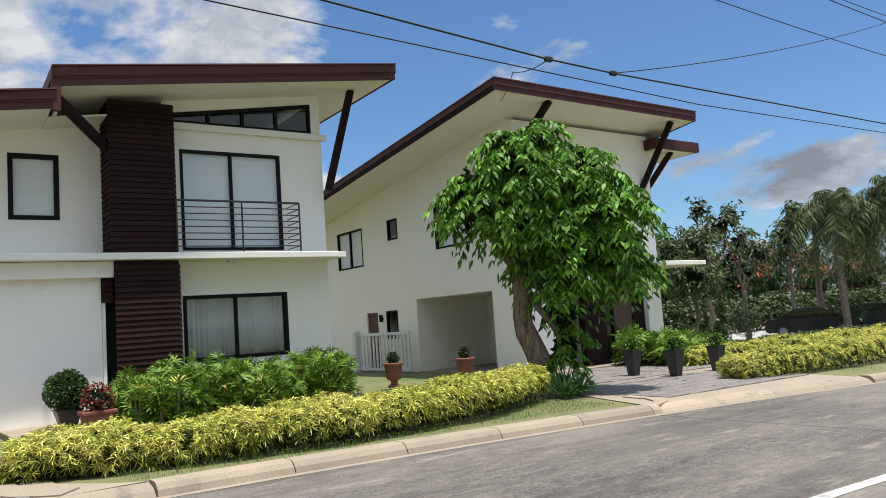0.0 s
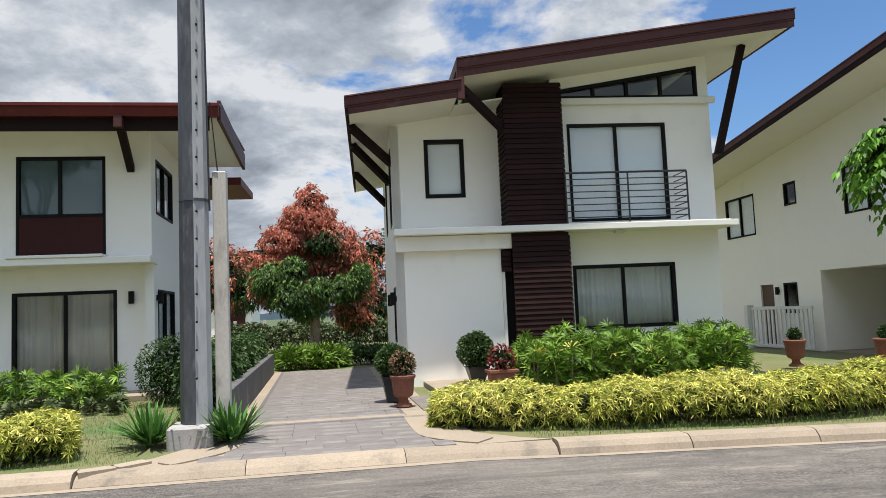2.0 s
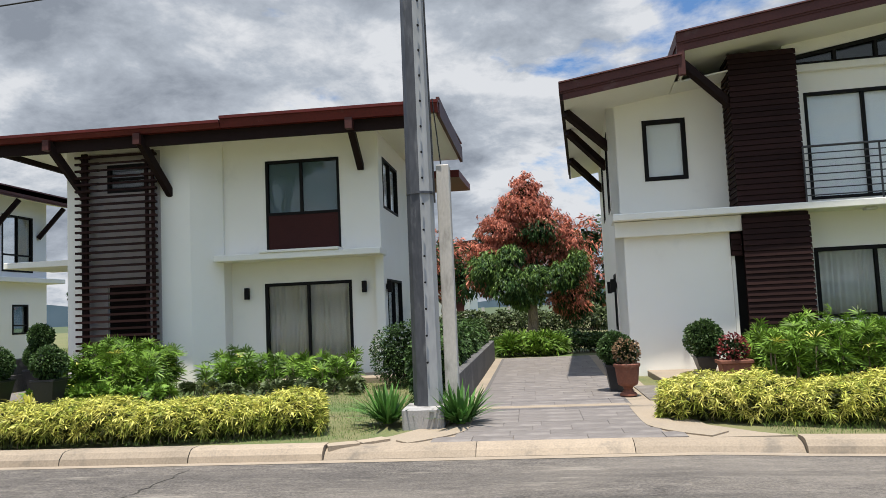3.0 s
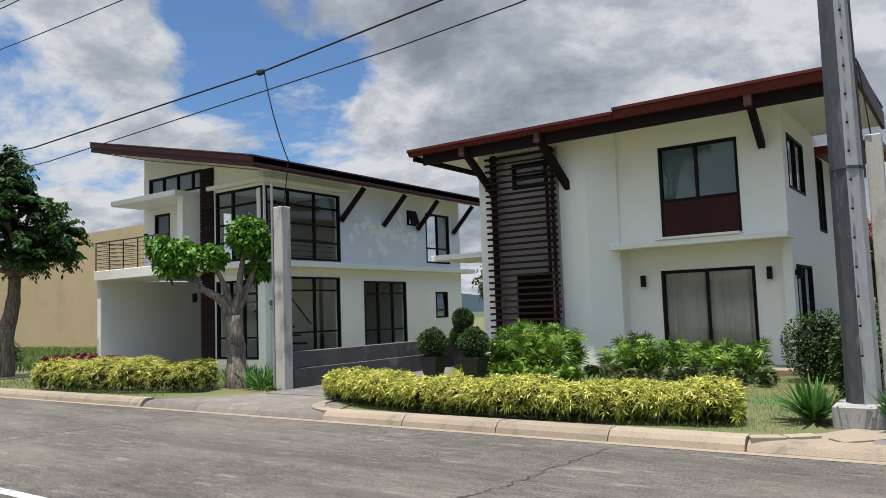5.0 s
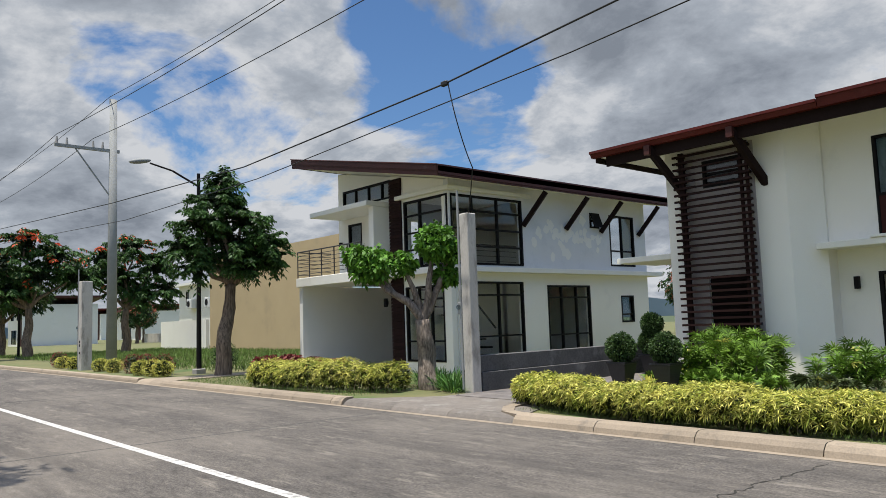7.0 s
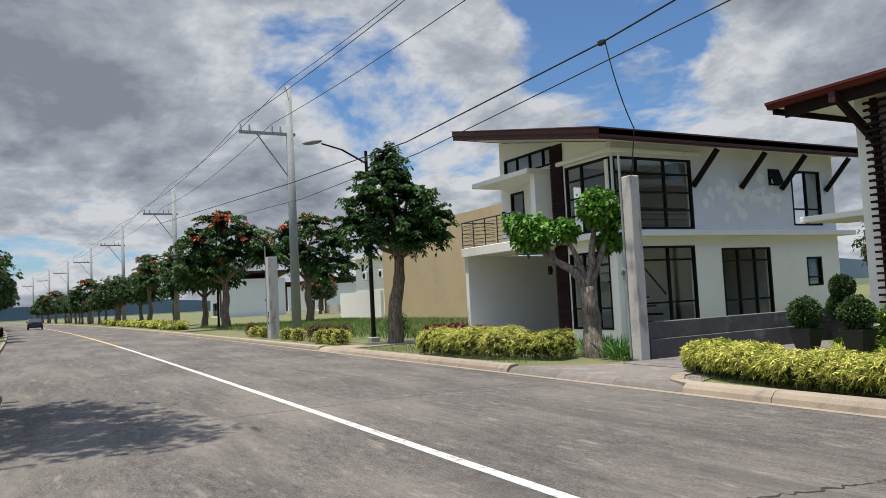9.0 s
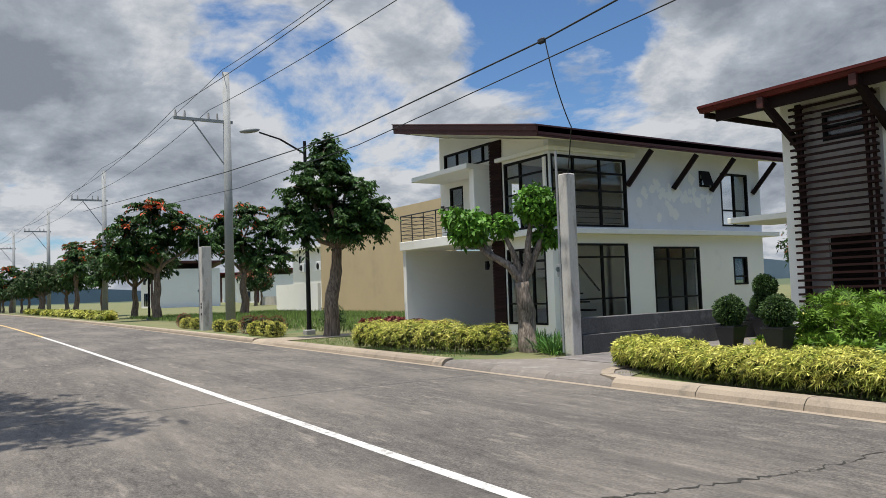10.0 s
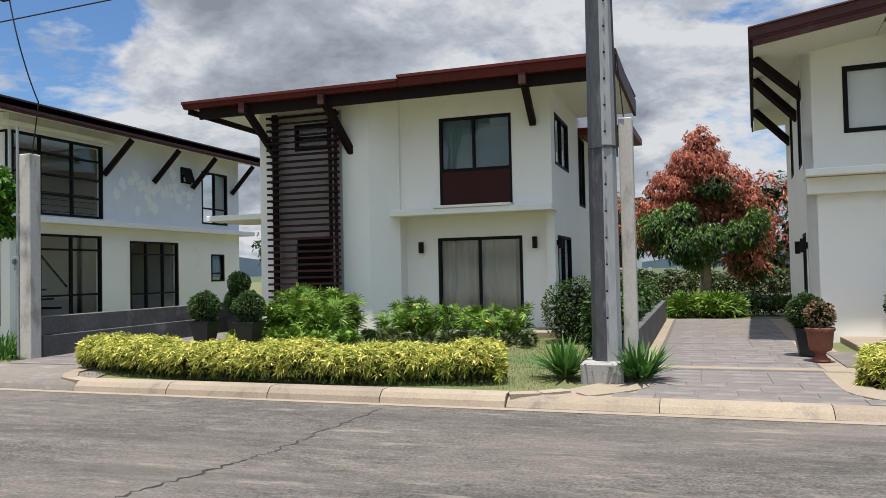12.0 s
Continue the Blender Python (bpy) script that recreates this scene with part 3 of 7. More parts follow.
kerb_run("kerb_1", 0.9, 8.6)
kerb_run("kerb_2", -10.0, -4.0)
kerb_run("kerb_3", -24.0, -14.6)
kerb_run("kerb_4", 14.4, 40, 2.0)
far_kerb = part("kerb_5", strip_solid(steps_between(-420, -26.0, 120), 0.0, 0.2, -0.3, 0.14, 0.04), KERB)
tagged(far_kerb, "long weathered concrete kerb down the street", "kerb", kind="structure")


def kerb_return(name, pts):
    """A kerb that bends from the street into a drive."""
    holder = thing(name, (pts[0][0], pts[0][1], 0), "cream kerb bending into a driveway", "kerb", kind="structure")
    for p, q in zip(pts, pts[1:]):
        d = Vector((q[0] - p[0], q[1] - p[1], 0)); n = Vector((-d.y, d.x, 0)).normalized() * 0.1
        bm = bmesh.new()
        prism(bm, [(p[0] - n.x, p[1] - n.y), (q[0] - n.x, q[1] - n.y), (q[0] + n.x, q[1] + n.y), (p[0] + n.x, p[1] + n.y)], "z", -0.2, 0.135 + zr(p[0]))
        part("kerbstone", bm, KERB, holder)


kerb_return("kerb_6", [(-4.0, 0.13), (-3.68, 0.27), (-3.42, 0.5)])
kerb_return("kerb_8", [(-10.0, 0.13), (-10.45, 0.3), (-10.85, 0.75), (-11.05, 1.4)])
kerb_return("kerb_9", [(8.6, -0.38), (9.1, -0.2), (9.45, 0.3), (9.55, 0.9)])


# ---- paved drives ----
def drive(name, outline, z_edge, label, material=None):
    """A sunk bed of cream concrete that a drive's stamped stones lie on."""
    bm = bmesh.new()
    prism(bm, outline, "z", -0.3, z_edge)
    ob = part(name, bm, material or CREAM)
    return tagged(ob, label, "driveway", kind="structure")


def stones(parent, left, right, y0, y1, level, lengths=(0.45, 0.62, 0.8), sy=0.3, gap=0.0018, seed=1):
    """Stamped stones in broken rows of uneven lengths, from left(y) to right(y); stones of one length share a mesh. level(x, y): the bed's height."""
    rnd = random.Random(seed)
    meshes = {}
    rows = int(round((y1 - y0) / sy))
    sy2 = (y1 - y0) / rows
    for j in range(rows):
        y = y0 + (j + 0.5) * sy2
        x, end = left(y), right(y)
        while x < end - 0.05:
            w = round(min(rnd.choice(lengths), end - x), 2)
            if end - x - w < 0.12:
                w = round(end - x, 2)
            if w not in meshes:
                meshes[w] = mesh_of(boxed(-w / 2 + gap, w / 2 - gap, -sy2 / 2 + gap, sy2 / 2 - gap, -0.03, 0.010, bevel=0.003), PAVER)
            o = new("stone", meshes[w])
            o.parent = parent
            o.location = (x + w / 2, y, level(x + w / 2, y) + rnd.uniform(0, 0.004))
            x += w


def strip_along(pts, width, z0, z1):
    """A flat band of a width along a bending line of (x, y) points."""
    bm = bmesh.new()
    prev = None
    for i, (x, y) in enumerate(pts):
        a, b = pts[max(0, i - 1)], pts[min(len(pts) - 1, i + 1)]
        d = Vector((b[0] - a[0], b[1] - a[1])).normalized() * width
        ring = [bm.verts.new(q) for q in ((x, y, z0), (x, y, z1), (x - d.y, y + d.x, z1), (x - d.y, y + d.x, z0))]
        if prev:
            for k in range(4):
                bm.faces.new((prev[k], ring[k], ring[(k + 1) % 4], prev[(k + 1) % 4]))
        else:
            bm.faces.new(ring)
        prev = ring
    bm.faces.new(prev)
    bmesh.ops.recalc_face_normals(bm, faces=bm.faces)
    return bm


d1 = drive("driveway_1", [(-4.0, 0.19), (0.9, 0.19), (0.62, 0.42), (0.2, 1.0), (0.05, 2.6), (0.15, 7.2), (0.05, 12.9), (-2.78, 12.9), (-2.78, 1.9), (-3.4, 0.75)], 0.108, "stamped grey driveway with cream borders between two houses")


def ramp(parent, x0, x1, top, material=None):
    """The sloping foot of a drive, cast in lengths between the kerbs."""
    xs = steps_between(x0, x1, max(2, int((x1 - x0) / 1.4)))
    for a, b in zip(xs, xs[1:]):
        bm = bmesh.new()
        rings = []
        for x in (a + 0.004, b - 0.004):
            rings.append([bm.verts.new((x, yk(x) + o, zr(x) + z)) for o, z in ((-0.06, -0.2), (-0.06, 0.006), (0.0, 0.065), (0.07, 0.098), (0.19, max(top, 0.112)), (0.19, -0.2))])
        for k in range(6):
            bm.faces.new((rings[0][k], rings[1][k], rings[1][(k + 1) % 6], rings[0][(k + 1) % 6]))
        bm.faces.new(rings[0]); bm.faces.new(rings[1][::-1])
        bmesh.ops.recalc_face_normals(bm, faces=bm.faces)
        part("ramp", bm, material or KERB, parent)


ramp(d1, -4.0, 0.9, 0.12)
part("joint_bed", boxed(-2.6, -0.40, 0.6, 12.75, 0.0, 0.1125), PAVER_BED, d1)


def flare_left(y):
    return -2.53 - 0.85 * max(0.0, 1.0 - y) ** 1.6


def flare_right(y):
    return -0.48 + 0.10 * max(0.0, y - 2.0) / 5 + 0.62 * max(0.0, 1.15 - y) ** 2


stones(d1, flare_left, flare_right, 2.95, 12.7, lambda x, y: 0.1075, seed=2)
stones(d1, lambda y: flare_left(y + 0.1) - 0.04, lambda y: flare_right(y + 0.1) + 0.04, 0.21, 2.72, lambda x, y: 0.1075, seed=3)
part("border", strip_along([(flare_right(y), y) for y in (0.20, 0.32, 0.45, 0.6, 0.8, 1.0, 1.3, 2.0, 2.72)][::-1], 0.34, 0.0, 0.124), CREAM, d1, "cream concrete border of the driveway")
part("border", strip_along([(flare_left(y), y) for y in (0.20, 0.32, 0.45, 0.6, 0.8, 1.0, 1.3, 2.0, 2.72)], 0.24, 0.0, 0.124), CREAM, d1, "cream concrete border of the driveway")
part("cross_band", boxed(-2.62, -0.42, 2.735, 2.935, 0.0, 0.123, bevel=0.004), CREAM, d1)
part("side_pad", boxed(-0.1, 1.3, 3.2, 5.0, 0.0, 0.125, bevel=0.004), RAMP_GREY, d1, "grey concrete pad before the porch")
p1_ = part("porch", boxed(0.42, 2.6, 5.0, 7.6, 0.0, 0.20, bevel=0.01), CREAM)
tagged(p1_, "pale concrete porch step beside the wall", "porch", kind="structure")

d2 = drive("driveway_2", [(8.6, -0.30), (14.4, -1.07), (15.2, 1.0), (19.0, 3.5), (19.4, 8.0), (9.9, 7.6), (9.6, 2.2)], -0.03, "grey paved driveway sloping to the street")
for v in d2.data.vertices:
    if v.co.z > -0.1:
        v.co.z = zr(v.co.x) + 0.114
for k, (x0, x1, y0, y1) in enumerate(((9.75, 14.7, 0.1, 3.1), (10.0, 14.7, 3.35, 6.9), (14.95, 18.6, 3.6, 6.9))):
    stones(d2, lambda y: x0, lambda y: x1, y0, y1, lambda x, y: zr(x) + 0.122, (0.6, 0.9, 1.2), 0.42, seed=4 + k)
d3 = drive("driveway_3", [(-14.6, 0.2), (-10.0, 0.2), (-10.3, 0.9), (-11.1, 1.6), (-11.4, 9.5), (-13.2, 9.5), (-13.3, 1.4)], 0.112, "dark paved driveway beside a low wall", RAMP_GREY)
stones(d3, lambda y: -13.1, lambda y: -11.3, 1.6, 9.3, lambda x, y: 0.112, (0.6, 0.9), 0.42, seed=8)
d4 = drive("driveway_4", [(-25.9, 0.2), (-24.0, 0.2), (-24.1, 1.2), (-24.4, 5.0), (-25.2, 5.0), (-25.6, 1.2)], 0.12, "short pale concrete crossing")

ramp(d2, 8.6, 14.4, 0.13)
ramp(d3, -14.6, -10.0, 0.116, RAMP_GREY)
ramp(d4, -26.0, -24.0, 0.12)


# ---- house parts ----
def shed_roof(house, x0, z0, x1, z1, y0, y1, h, board, right_board=True, soffit=SOFFIT):
    """A single-slope roof: sheet, soffit and a two-step fascia all round. z0, z1: the top at x0 and x1."""
    def zt(x):
        return z0 + (z1 - z0) * (x - x0) / (x1 - x0)
    part("roof", prism(bmesh.new(), [(x0 - 0.02, zt(x0 - 0.02) + 0.03), (x1 + 0.02, zt(x1 + 0.02) + 0.03), (x1 + 0.02, zt(x1 + 0.02) + 0.005), (x0 - 0.02, zt(x0 - 0.02) + 0.005)], "y", y0 - 0.03, y1), ROOF, house)
    part("soffit", prism(bmesh.new(), [(x0 + 0.06, zt(x0) - h + 0.05), (x1 - 0.06, zt(x1) - h + 0.05), (x1 - 0.06, zt(x1) - h + 0.02), (x0 + 0.06, zt(x0) - h + 0.02)], "y", y0 + 0.07, y1 - 0.05), soffit, house, "cream painted soffit")
    for dy, a, b in ((0.0, 0.0, 0.5), (0.02, 0.5, 0.62), (0.035, 0.62, 1.0)):
        part("fascia", prism(bmesh.new(), [(x0, zt(x0) - a * h), (x1, zt(x1) - a * h), (x1, zt(x1) - b * h), (x0, zt(x0) - b * h)], "y", y0 + dy, y0 + dy + 0.03), board, house)
    for x, s in ((x0, 1), (x1, -1))[:2 if right_board else 1]:
        part("bargeboard", boxed(min(x, x + s * 0.05), max(x, x + s * 0.05), y0 + 0.032, y1, zt(x) - h + 0.012, zt(x) - 0.004), TIMBER_ONE if s == 1 else board, house)
        part("bargeboard", boxed(min(x - s * 0.02, x), max(x - s * 0.02, x), y0 + 0.012, y1, zt(x) - h * 0.55, zt(x) + 0.002), board, house)


def siding(house, x0, x1, y, z0, z1, left_y=None, top=None, pitch=0.105):
    """Dark weatherboards, each a board of its own, with an optional return on the left side."""
    holder = part("siding", boxed(x0 + 0.03, x1 - 0.02, y + 0.04, (left_y or y + 0.3) - 0.002, z0, z1 - 0.02), TIMBER_ONE, house, "dark brown weatherboard cladding")
    n = int((z1 - z0) / pitch)
    front = mesh_of(prism(bmesh.new(), [(0, 0), (-0.03, 0.0), (-0.012, pitch - 0.012), (0, pitch - 0.012)], "x", 0, x1 - x0), TIMBER)
    side = mesh_of(prism(bmesh.new(), [(0, 0), (-0.03, 0.0), (-0.012, pitch - 0.012), (0, pitch - 0.012)], "y", 0, left_y - y - 0.045), TIMBER) if left_y else None
    for i in range(n):
        z = z0 + i * pitch
        o = new("board", front); o.parent = holder; o.location = (x0, y + 0.038, z)
        if side:
            o = new("board", side); o.parent = holder; o.location = (x0 + 0.03, y + 0.04, z)
    return holder


def sconce(house, axis, plane, out, u, z):
    def bx(bm, a, b, p, q, c, d, bev=0.0):
        lo, hi = min(p, q), max(p, q)
        return box(bm, lo, hi, a, b, c, d, bev) if axis == "x" else box(bm, a, b, lo, hi, c, d, bev)
    s = part("wall_lamp", bx(bmesh.new(), u - 0.05, u + 0.05, plane + 0.03 * out, plane + 0.13 * out, z - 0.13, z + 0.13, 0.008), BLACK, house, "black box wall lamp")
    part("bracket", bx(bmesh.new(), u - 0.03, u + 0.03, plane, plane + 0.029 * out, z - 0.06, z + 0.06), BLACK, s)


def house_a():
    H = thing("house", (0, 7.5, 0), "white two-storey house with dark boards, balcony and sloping brown roofs", "house", "row of houses", -3.757)
    # upper right front and lower right front
    part("wall", wall(bmesh.new(), "y", 7.3, 7.5, 3.42, 6.92, 0.0, 5.82, [(3.74, 5.9, 3.31, 5.40), (3.70, 5.92, 1.05, 2.39)]), WALL, H)
    bm = bmesh.new()
    prism(bm, [(3.42, 5.82), (6.92, 5.82), (6.92, 5.96), (3.42, 5.96)], "y", 7.301, 7.5)
    prism(bm, [(3.42, 6.13), (6.65, 6.62), (6.65, 5.97), (6.92, 5.97), (6.92, 6.88), (3.42, 6.39)], "y", 7.301, 7.5)
    part("wall", bm, WALL, H)
    part("cornice", boxed(3.52, 7.03, 7.2, 7.3, 5.80, 5.94, bevel=0.012), SLAB, H, "white moulded band")
    # clerestory of four lights under the slope
    w = part("window", prism(bmesh.new(), [(3.62, 5.962), (6.68, 5.962), (6.68, 6.0), (3.62, 6.0)], "y", 7.27, 7.38), BLACK, H, "sloping black framed clerestory")
    part("head", prism(bmesh.new(), [(3.62, 6.07), (6.68, 6.565), (6.68, 6.635), (3.62, 6.14)], "y", 7.27, 7.38), BLACK, w)
    for x in (4.36, 5.1, 5.86, 6.65):
        part("mullion", boxed(x - 0.03, x + 0.03, 7.275, 7.375, 6.0, 6.07 + (x - 3.62) * 0.1618), BLACK, w)
    g = part("pane", prism(bmesh.new(), [(3.62, 6.0), (6.66, 6.0), (6.66, 6.57), (3.62, 6.08)], "y", 7.33, 7.336), GLASS_DIM, w)
    g.visible_shadow = False
    window(H, "y", 7.3, -1, 3.74, 5.9, 3.31, 5.40, cols=(0.49,), back=BLIND, label="black framed balcony door with pale blinds")
    window(H, "y", 7.3, -1, 3.70, 5.92, 1.05, 2.39, cols=(0.49,), back=CURTAIN_SHEER, label="black framed window with sheer curtains", fr=0.075)
    # left part, upper and lower
    part("wall", wall(bmesh.new(), "y", 7.55, 7.72, 0.0, 2.3, 3.2, 5.64, [(0.70, 1.55, 3.93, 5.18)]), WALL, H)
    part("wall", prism(bmesh.new(), [(0.0, 5.64), (2.3, 5.64), (2.3, 5.86), (0.0, 5.56)], "y", 7.551, 7.72), WALL, H)
    window(H, "y", 7.55, -1, 0.70, 1.55, 3.93, 5.18, back=BLIND, fr=0.085, label="black framed window with a white blind")
    part("wall", wall(bmesh.new(), "y", 6.95, 7.12, 0.0, 2.13, 0.0, 3.05), WALL, H)
    part("beam", boxed(0.0, 2.34, 6.80, 6.95, 2.76, 3.06, bevel=0.008), SLAB, H, "cream beam under the slab")
    part("slab", boxed(-0.03, 6.89, 6.6, 7.56, 3.07, 3.20, bevel=0.012), SLAB, H, "cream concrete ledge between the storeys")
    part("side_ledge", boxed(6.885, 7.05, 6.605, 9.0, 3.075, 3.195), SLAB, H)
    # side and back walls
    part("wall", wall(bmesh.new(), "x", 0.0, 0.17, 6.95, 15.0, 0.0, 3.07, [(7.55, 8.45, 0.95, 2.1)]), WALL, H)
    part("wall", wall(bmesh.new(), "x", 0.0, 0.17, 7.55, 15.0, 3.07, 5.5, [(7.95, 8.9, 3.45, 5.1), (11.2, 12.2, 3.6, 5.1)]), WALL, H)
    for y0, y1, z0, z1 in ((7.55, 8.45, 0.95, 2.1), (7.95, 8.9, 3.45, 5.1), (11.2, 12.2, 3.6, 5.1)):
        window(H, "x", 0.0, -1, y0, y1, z0, z1, cols=(0.5,), back=BLIND, fr=0.05)
    part("wall", boxed(6.75, 6.92, 7.5, 15.0, 0.0, 6.7), WALL, H)
    part("wall", boxed(0.17, 6.75, 14.8, 15.0, 0.0, 5.5), WALL, H)
    part("upper_wall", boxed(2.32, 2.5, 7.56, 14.8, 5.4, 5.95), WALL, H)
    part("floor_slab", boxed(0.18, 6.74, 7.56, 14.8, 2.95, 3.2), ROOM, H)
    # dark boarded tower
    siding(H, 2.28, 3.5, 6.7, 3.2, 6.16, left_y=7.55)
    siding(H, 2.33, 3.52, 6.7, 0.16, 3.07)
    siding(H, 2.135, 2.328, 6.86, 2.30, 2.755)
    part("front_door", boxed(2.2, 2.5, 7.04, 7.1, 0.2, 2.30), BLACK, H, "dark recessed entry door")
    part("door_jamb", boxed(2.135, 2.195, 6.93, 7.1, 0.2, 2.30), SLAB, H, "white door jamb")
    # roofs
    shed_roof(H, 1.30, 6.40, 8.25, 7.37, 6.0, 15.4, 0.34, FASCIA)
    shed_roof(H, -0.88, 5.68, 1.34, 5.99, 6.02, 15.4, 0.32, FASCIA, right_board=False)
    part("riser", boxed(1.36, 1.42, 6.12, 15.3, 5.72, 6.1), SOFFIT, H)
    part("soffit", prism(bmesh.new(), [(1.285, 5.70), (2.28, 5.84), (2.28, 5.81), (1.285, 5.67)], "y", 6.74, 15.3), SOFFIT, H)
    part("gutter_box", boxed(1.28, 1.42, 6.03, 6.115, 5.62, 6.38, bevel=0.012), FASCIA, H, "brown boxed gutter end")
    # struts
    for p, q in (((1.36, 6.12, 5.86), (2.3, 6.86, 5.2)), ((7.55, 6.9, 6.95), (6.9, 6.98, 4.62)),
                 ((-0.8, 6.9, 5.32), (0.03, 7.75, 4.72)), ((-0.8, 8.6, 5.32), (0.03, 9.4, 4.6)), ((-0.8, 12.0, 5.32), (0.03, 12.9, 4.6))):
        part("strut", beam(bmesh.new(), p, q, 0.13, 0.15), TIMBER_ONE, H, "dark timber roof strut")
    # balcony rail
    rail = part("balcony_rail", rod(bmesh.new(), (3.47, 6.65, 4.23), (6.02, 6.65, 4.23), 0.022), IRON, H, "grey iron balcony railing")
    for i in range(7):
        z = 3.32 + i * 0.13
        part("bar", rod(bmesh.new(), (3.47, 6.65, z), (6.02, 6.65, z), 0.011), IRON, rail)
    for x in (3.47, 4.77, 6.02):
        part("post", boxed(x - 0.014, x + 0.014, 6.636, 6.664, 3.2, 4.22), IRON, rail)
    for x in (3.47, 6.02):
        for z in [3.32 + i * 0.13 for i in range(7)] + [4.23]:
            part("side_bar", rod(bmesh.new(), (x, 6.65, z), (x, 7.3, z), 0.011), IRON, rail)
    sconce(H, "x", 0.0, -1, 7.15, 1.85)
    sconce(H, "x", 0.0, -1, 9.1, 1.85)
    part("camera_lamp", boxed(4.55, 4.75, 6.9, 7.1, 3.02, 3.068, bevel=0.01), PLASTIC_WHITE, H, "small white soffit lamp")
    part("vent_pipe", rod(bmesh.new(), (6.97, 7.6, 0.2), (6.97, 7.6, 2.6), 0.03), PLASTIC_WHITE, H)


house_a()


def house_b():
    H = thing("house", (-8.5, 8.2, 0), "white two-storey house with timber grille and red gutter", "house", "row of houses")
    part("wall", wall(bmesh.new(), "y", 8.2, 8.4, -8.5, -4.93, 2.9, 5.56, [(-7.52, -5.82, 3.0, 5.03)]), WALL, H)
    part("wall", wall(bmesh.new(), "y", 8.55, 8.75, -8.62, -4.94, 0.0, 2.9, [(-7.72, -5.70, 0.22, 2.29)]), WALL, H)
    w = window(H, "y", 8.2, -1, -7.52, -5.82, 3.79, 5.03, cols=(0.48,), back=BLIND, glass=GLASS_DIM, label="black framed window over a maroon panel")
    part("panel", boxed(-7.47, -5.87, 8.203, 8.24, 3.0, 3.788), PANEL, w, "maroon infill panel")
    for x in (-7.52, -5.868):
        part("stile", boxed(x, x + 0.048, 8.188, 8.26, 3.0, 3.788), BLACK, w)
    for k in range(3):
        part("blind_fold", boxed(-7.44, -5.9, 8.274, 8.278, 3.95 + 0.07 * k, 3.958 + 0.07 * k), CURTAIN, w)
    window(H, "y", 8.55, -1, -7.72, -5.70, 0.22, 2.29, cols=(0.5,), back=CURTAIN, fr=0.07, label="black framed sliding door with pleated grey curtains")
    part("slab", boxed(-8.62, -4.88, 7.8, 8.56, 2.79, 2.93, bevel=0.012), SLAB, H, "cream concrete ledge")
    part("sill", boxed(-7.56, -5.78, 7.77, 8.2, 2.931, 2.99, bevel=0.008), SLAB, H)
    # splayed wall to the stair tower
    part("wall", prism(bmesh.new(), [(-9.1, 7.75), (-8.5, 8.12), (-8.5, 8.8), (-9.1, 8.8)], "z", 0.0, 5.56), WALL, H)
    part("wall", wall(bmesh.new(), "y", 7.75, 7.95, -12.0, -9.1, 0.0, 5.5, [(-11.03, -10.10, 4.45, 5.09), (-11.03, -10.12, 1.05, 2.40)]), WALL, H)
    window(H, "y", 7.75, -1, -11.03, -10.10, 4.45, 5.09, rows=(0.5,), glass=GLASS_DIM)
    lv = part("louvre", boxed(-11.03, -10.12, 7.80, 7.86, 1.05, 2.40), BLACK, H, "dark louvred vent")
    for i in range(12):
        part("blade", prism(bmesh.new(), [(7.74, 1.08 + i * 0.108), (7.80, 1.13 + i * 0.108), (7.80, 1.15 + i * 0.108), (7.74, 1.10 + i * 0.108)], "x", -10.98, -10.17), TIMBER_ONE, lv)
    part("backing", wall(bmesh.new(), "y", 7.732, 7.749, -11.55, -9.78, 0.2, 5.36, [(-11.03, -10.10, 4.45, 5.09), (-11.03, -10.12, 1.05, 2.40)]), TAUPE, H, "taupe painted wall behind the grille")
    # timber grille
    gr = part("grille", boxed(-11.50, -11.44, 7.49, 7.55, 0.2, 5.33), TIMBER_ONE, H, "dark timber slat grille")
    for x in (-11.40, -9.98, -9.84):
        part("upright", boxed(x - 0.03, x + 0.03, 7.49, 7.55, 0.2, 5.33), TIMBER, gr)
    part("upright", boxed(-11.50, -11.44, 7.62, 7.68, 0.2, 5.3), TIMBER, gr)
    for i in range(33):
        z = 0.35 + i * 0.152
        if not (4.4 < z < 5.15):
            part("slat", boxed(-11.62, -9.74, 7.43, 7.488, z, z + 0.05), TIMBER, gr)
        else:
            part("slat", boxed(-11.62, -11.06, 7.43, 7.488, z, z + 0.05), TIMBER, gr)
            part("slat", boxed(-11.1, -10.06, 7.43, 7.47, z, z + 0.04), TIMBER, gr)
            part("slat", boxed(-10.06, -9.74, 7.43, 7.488, z, z + 0.05), TIMBER, gr)
        part("end_block", boxed(-11.58, -11.36, 7.555, 7.61, z, z + 0.05), TIMBER, gr)
        part("end_block", boxed(-10.02, -9.78, 7.555, 7.61, z, z + 0.05), TIMBER, gr)
    # side and back
    holes = [(8.65, 10.5, 3.88, 5.06), (8.75, 10.6, 1.05, 2.28), (12.2, 13.3, 3.2, 5.1)]
    part("wall", wall(bmesh.new(), "x", -5.12, -4.931, 8.4, 15.0, 0.0, 5.56, holes), WALL, H)
    for y0, y1, z0, z1 in holes:
        window(H, "x", -4.931, 1, y0, y1, z0, z1, cols=(0.5,), back=BLIND, fr=0.06)
    part("wall", boxed(-12.0, -11.82, 7.95, 15.0, 0.0, 5.5), WALL, H)
    part("wall", boxed(-11.82, -5.12, 14.8, 15.0, 0.0, 5.5), WALL, H)
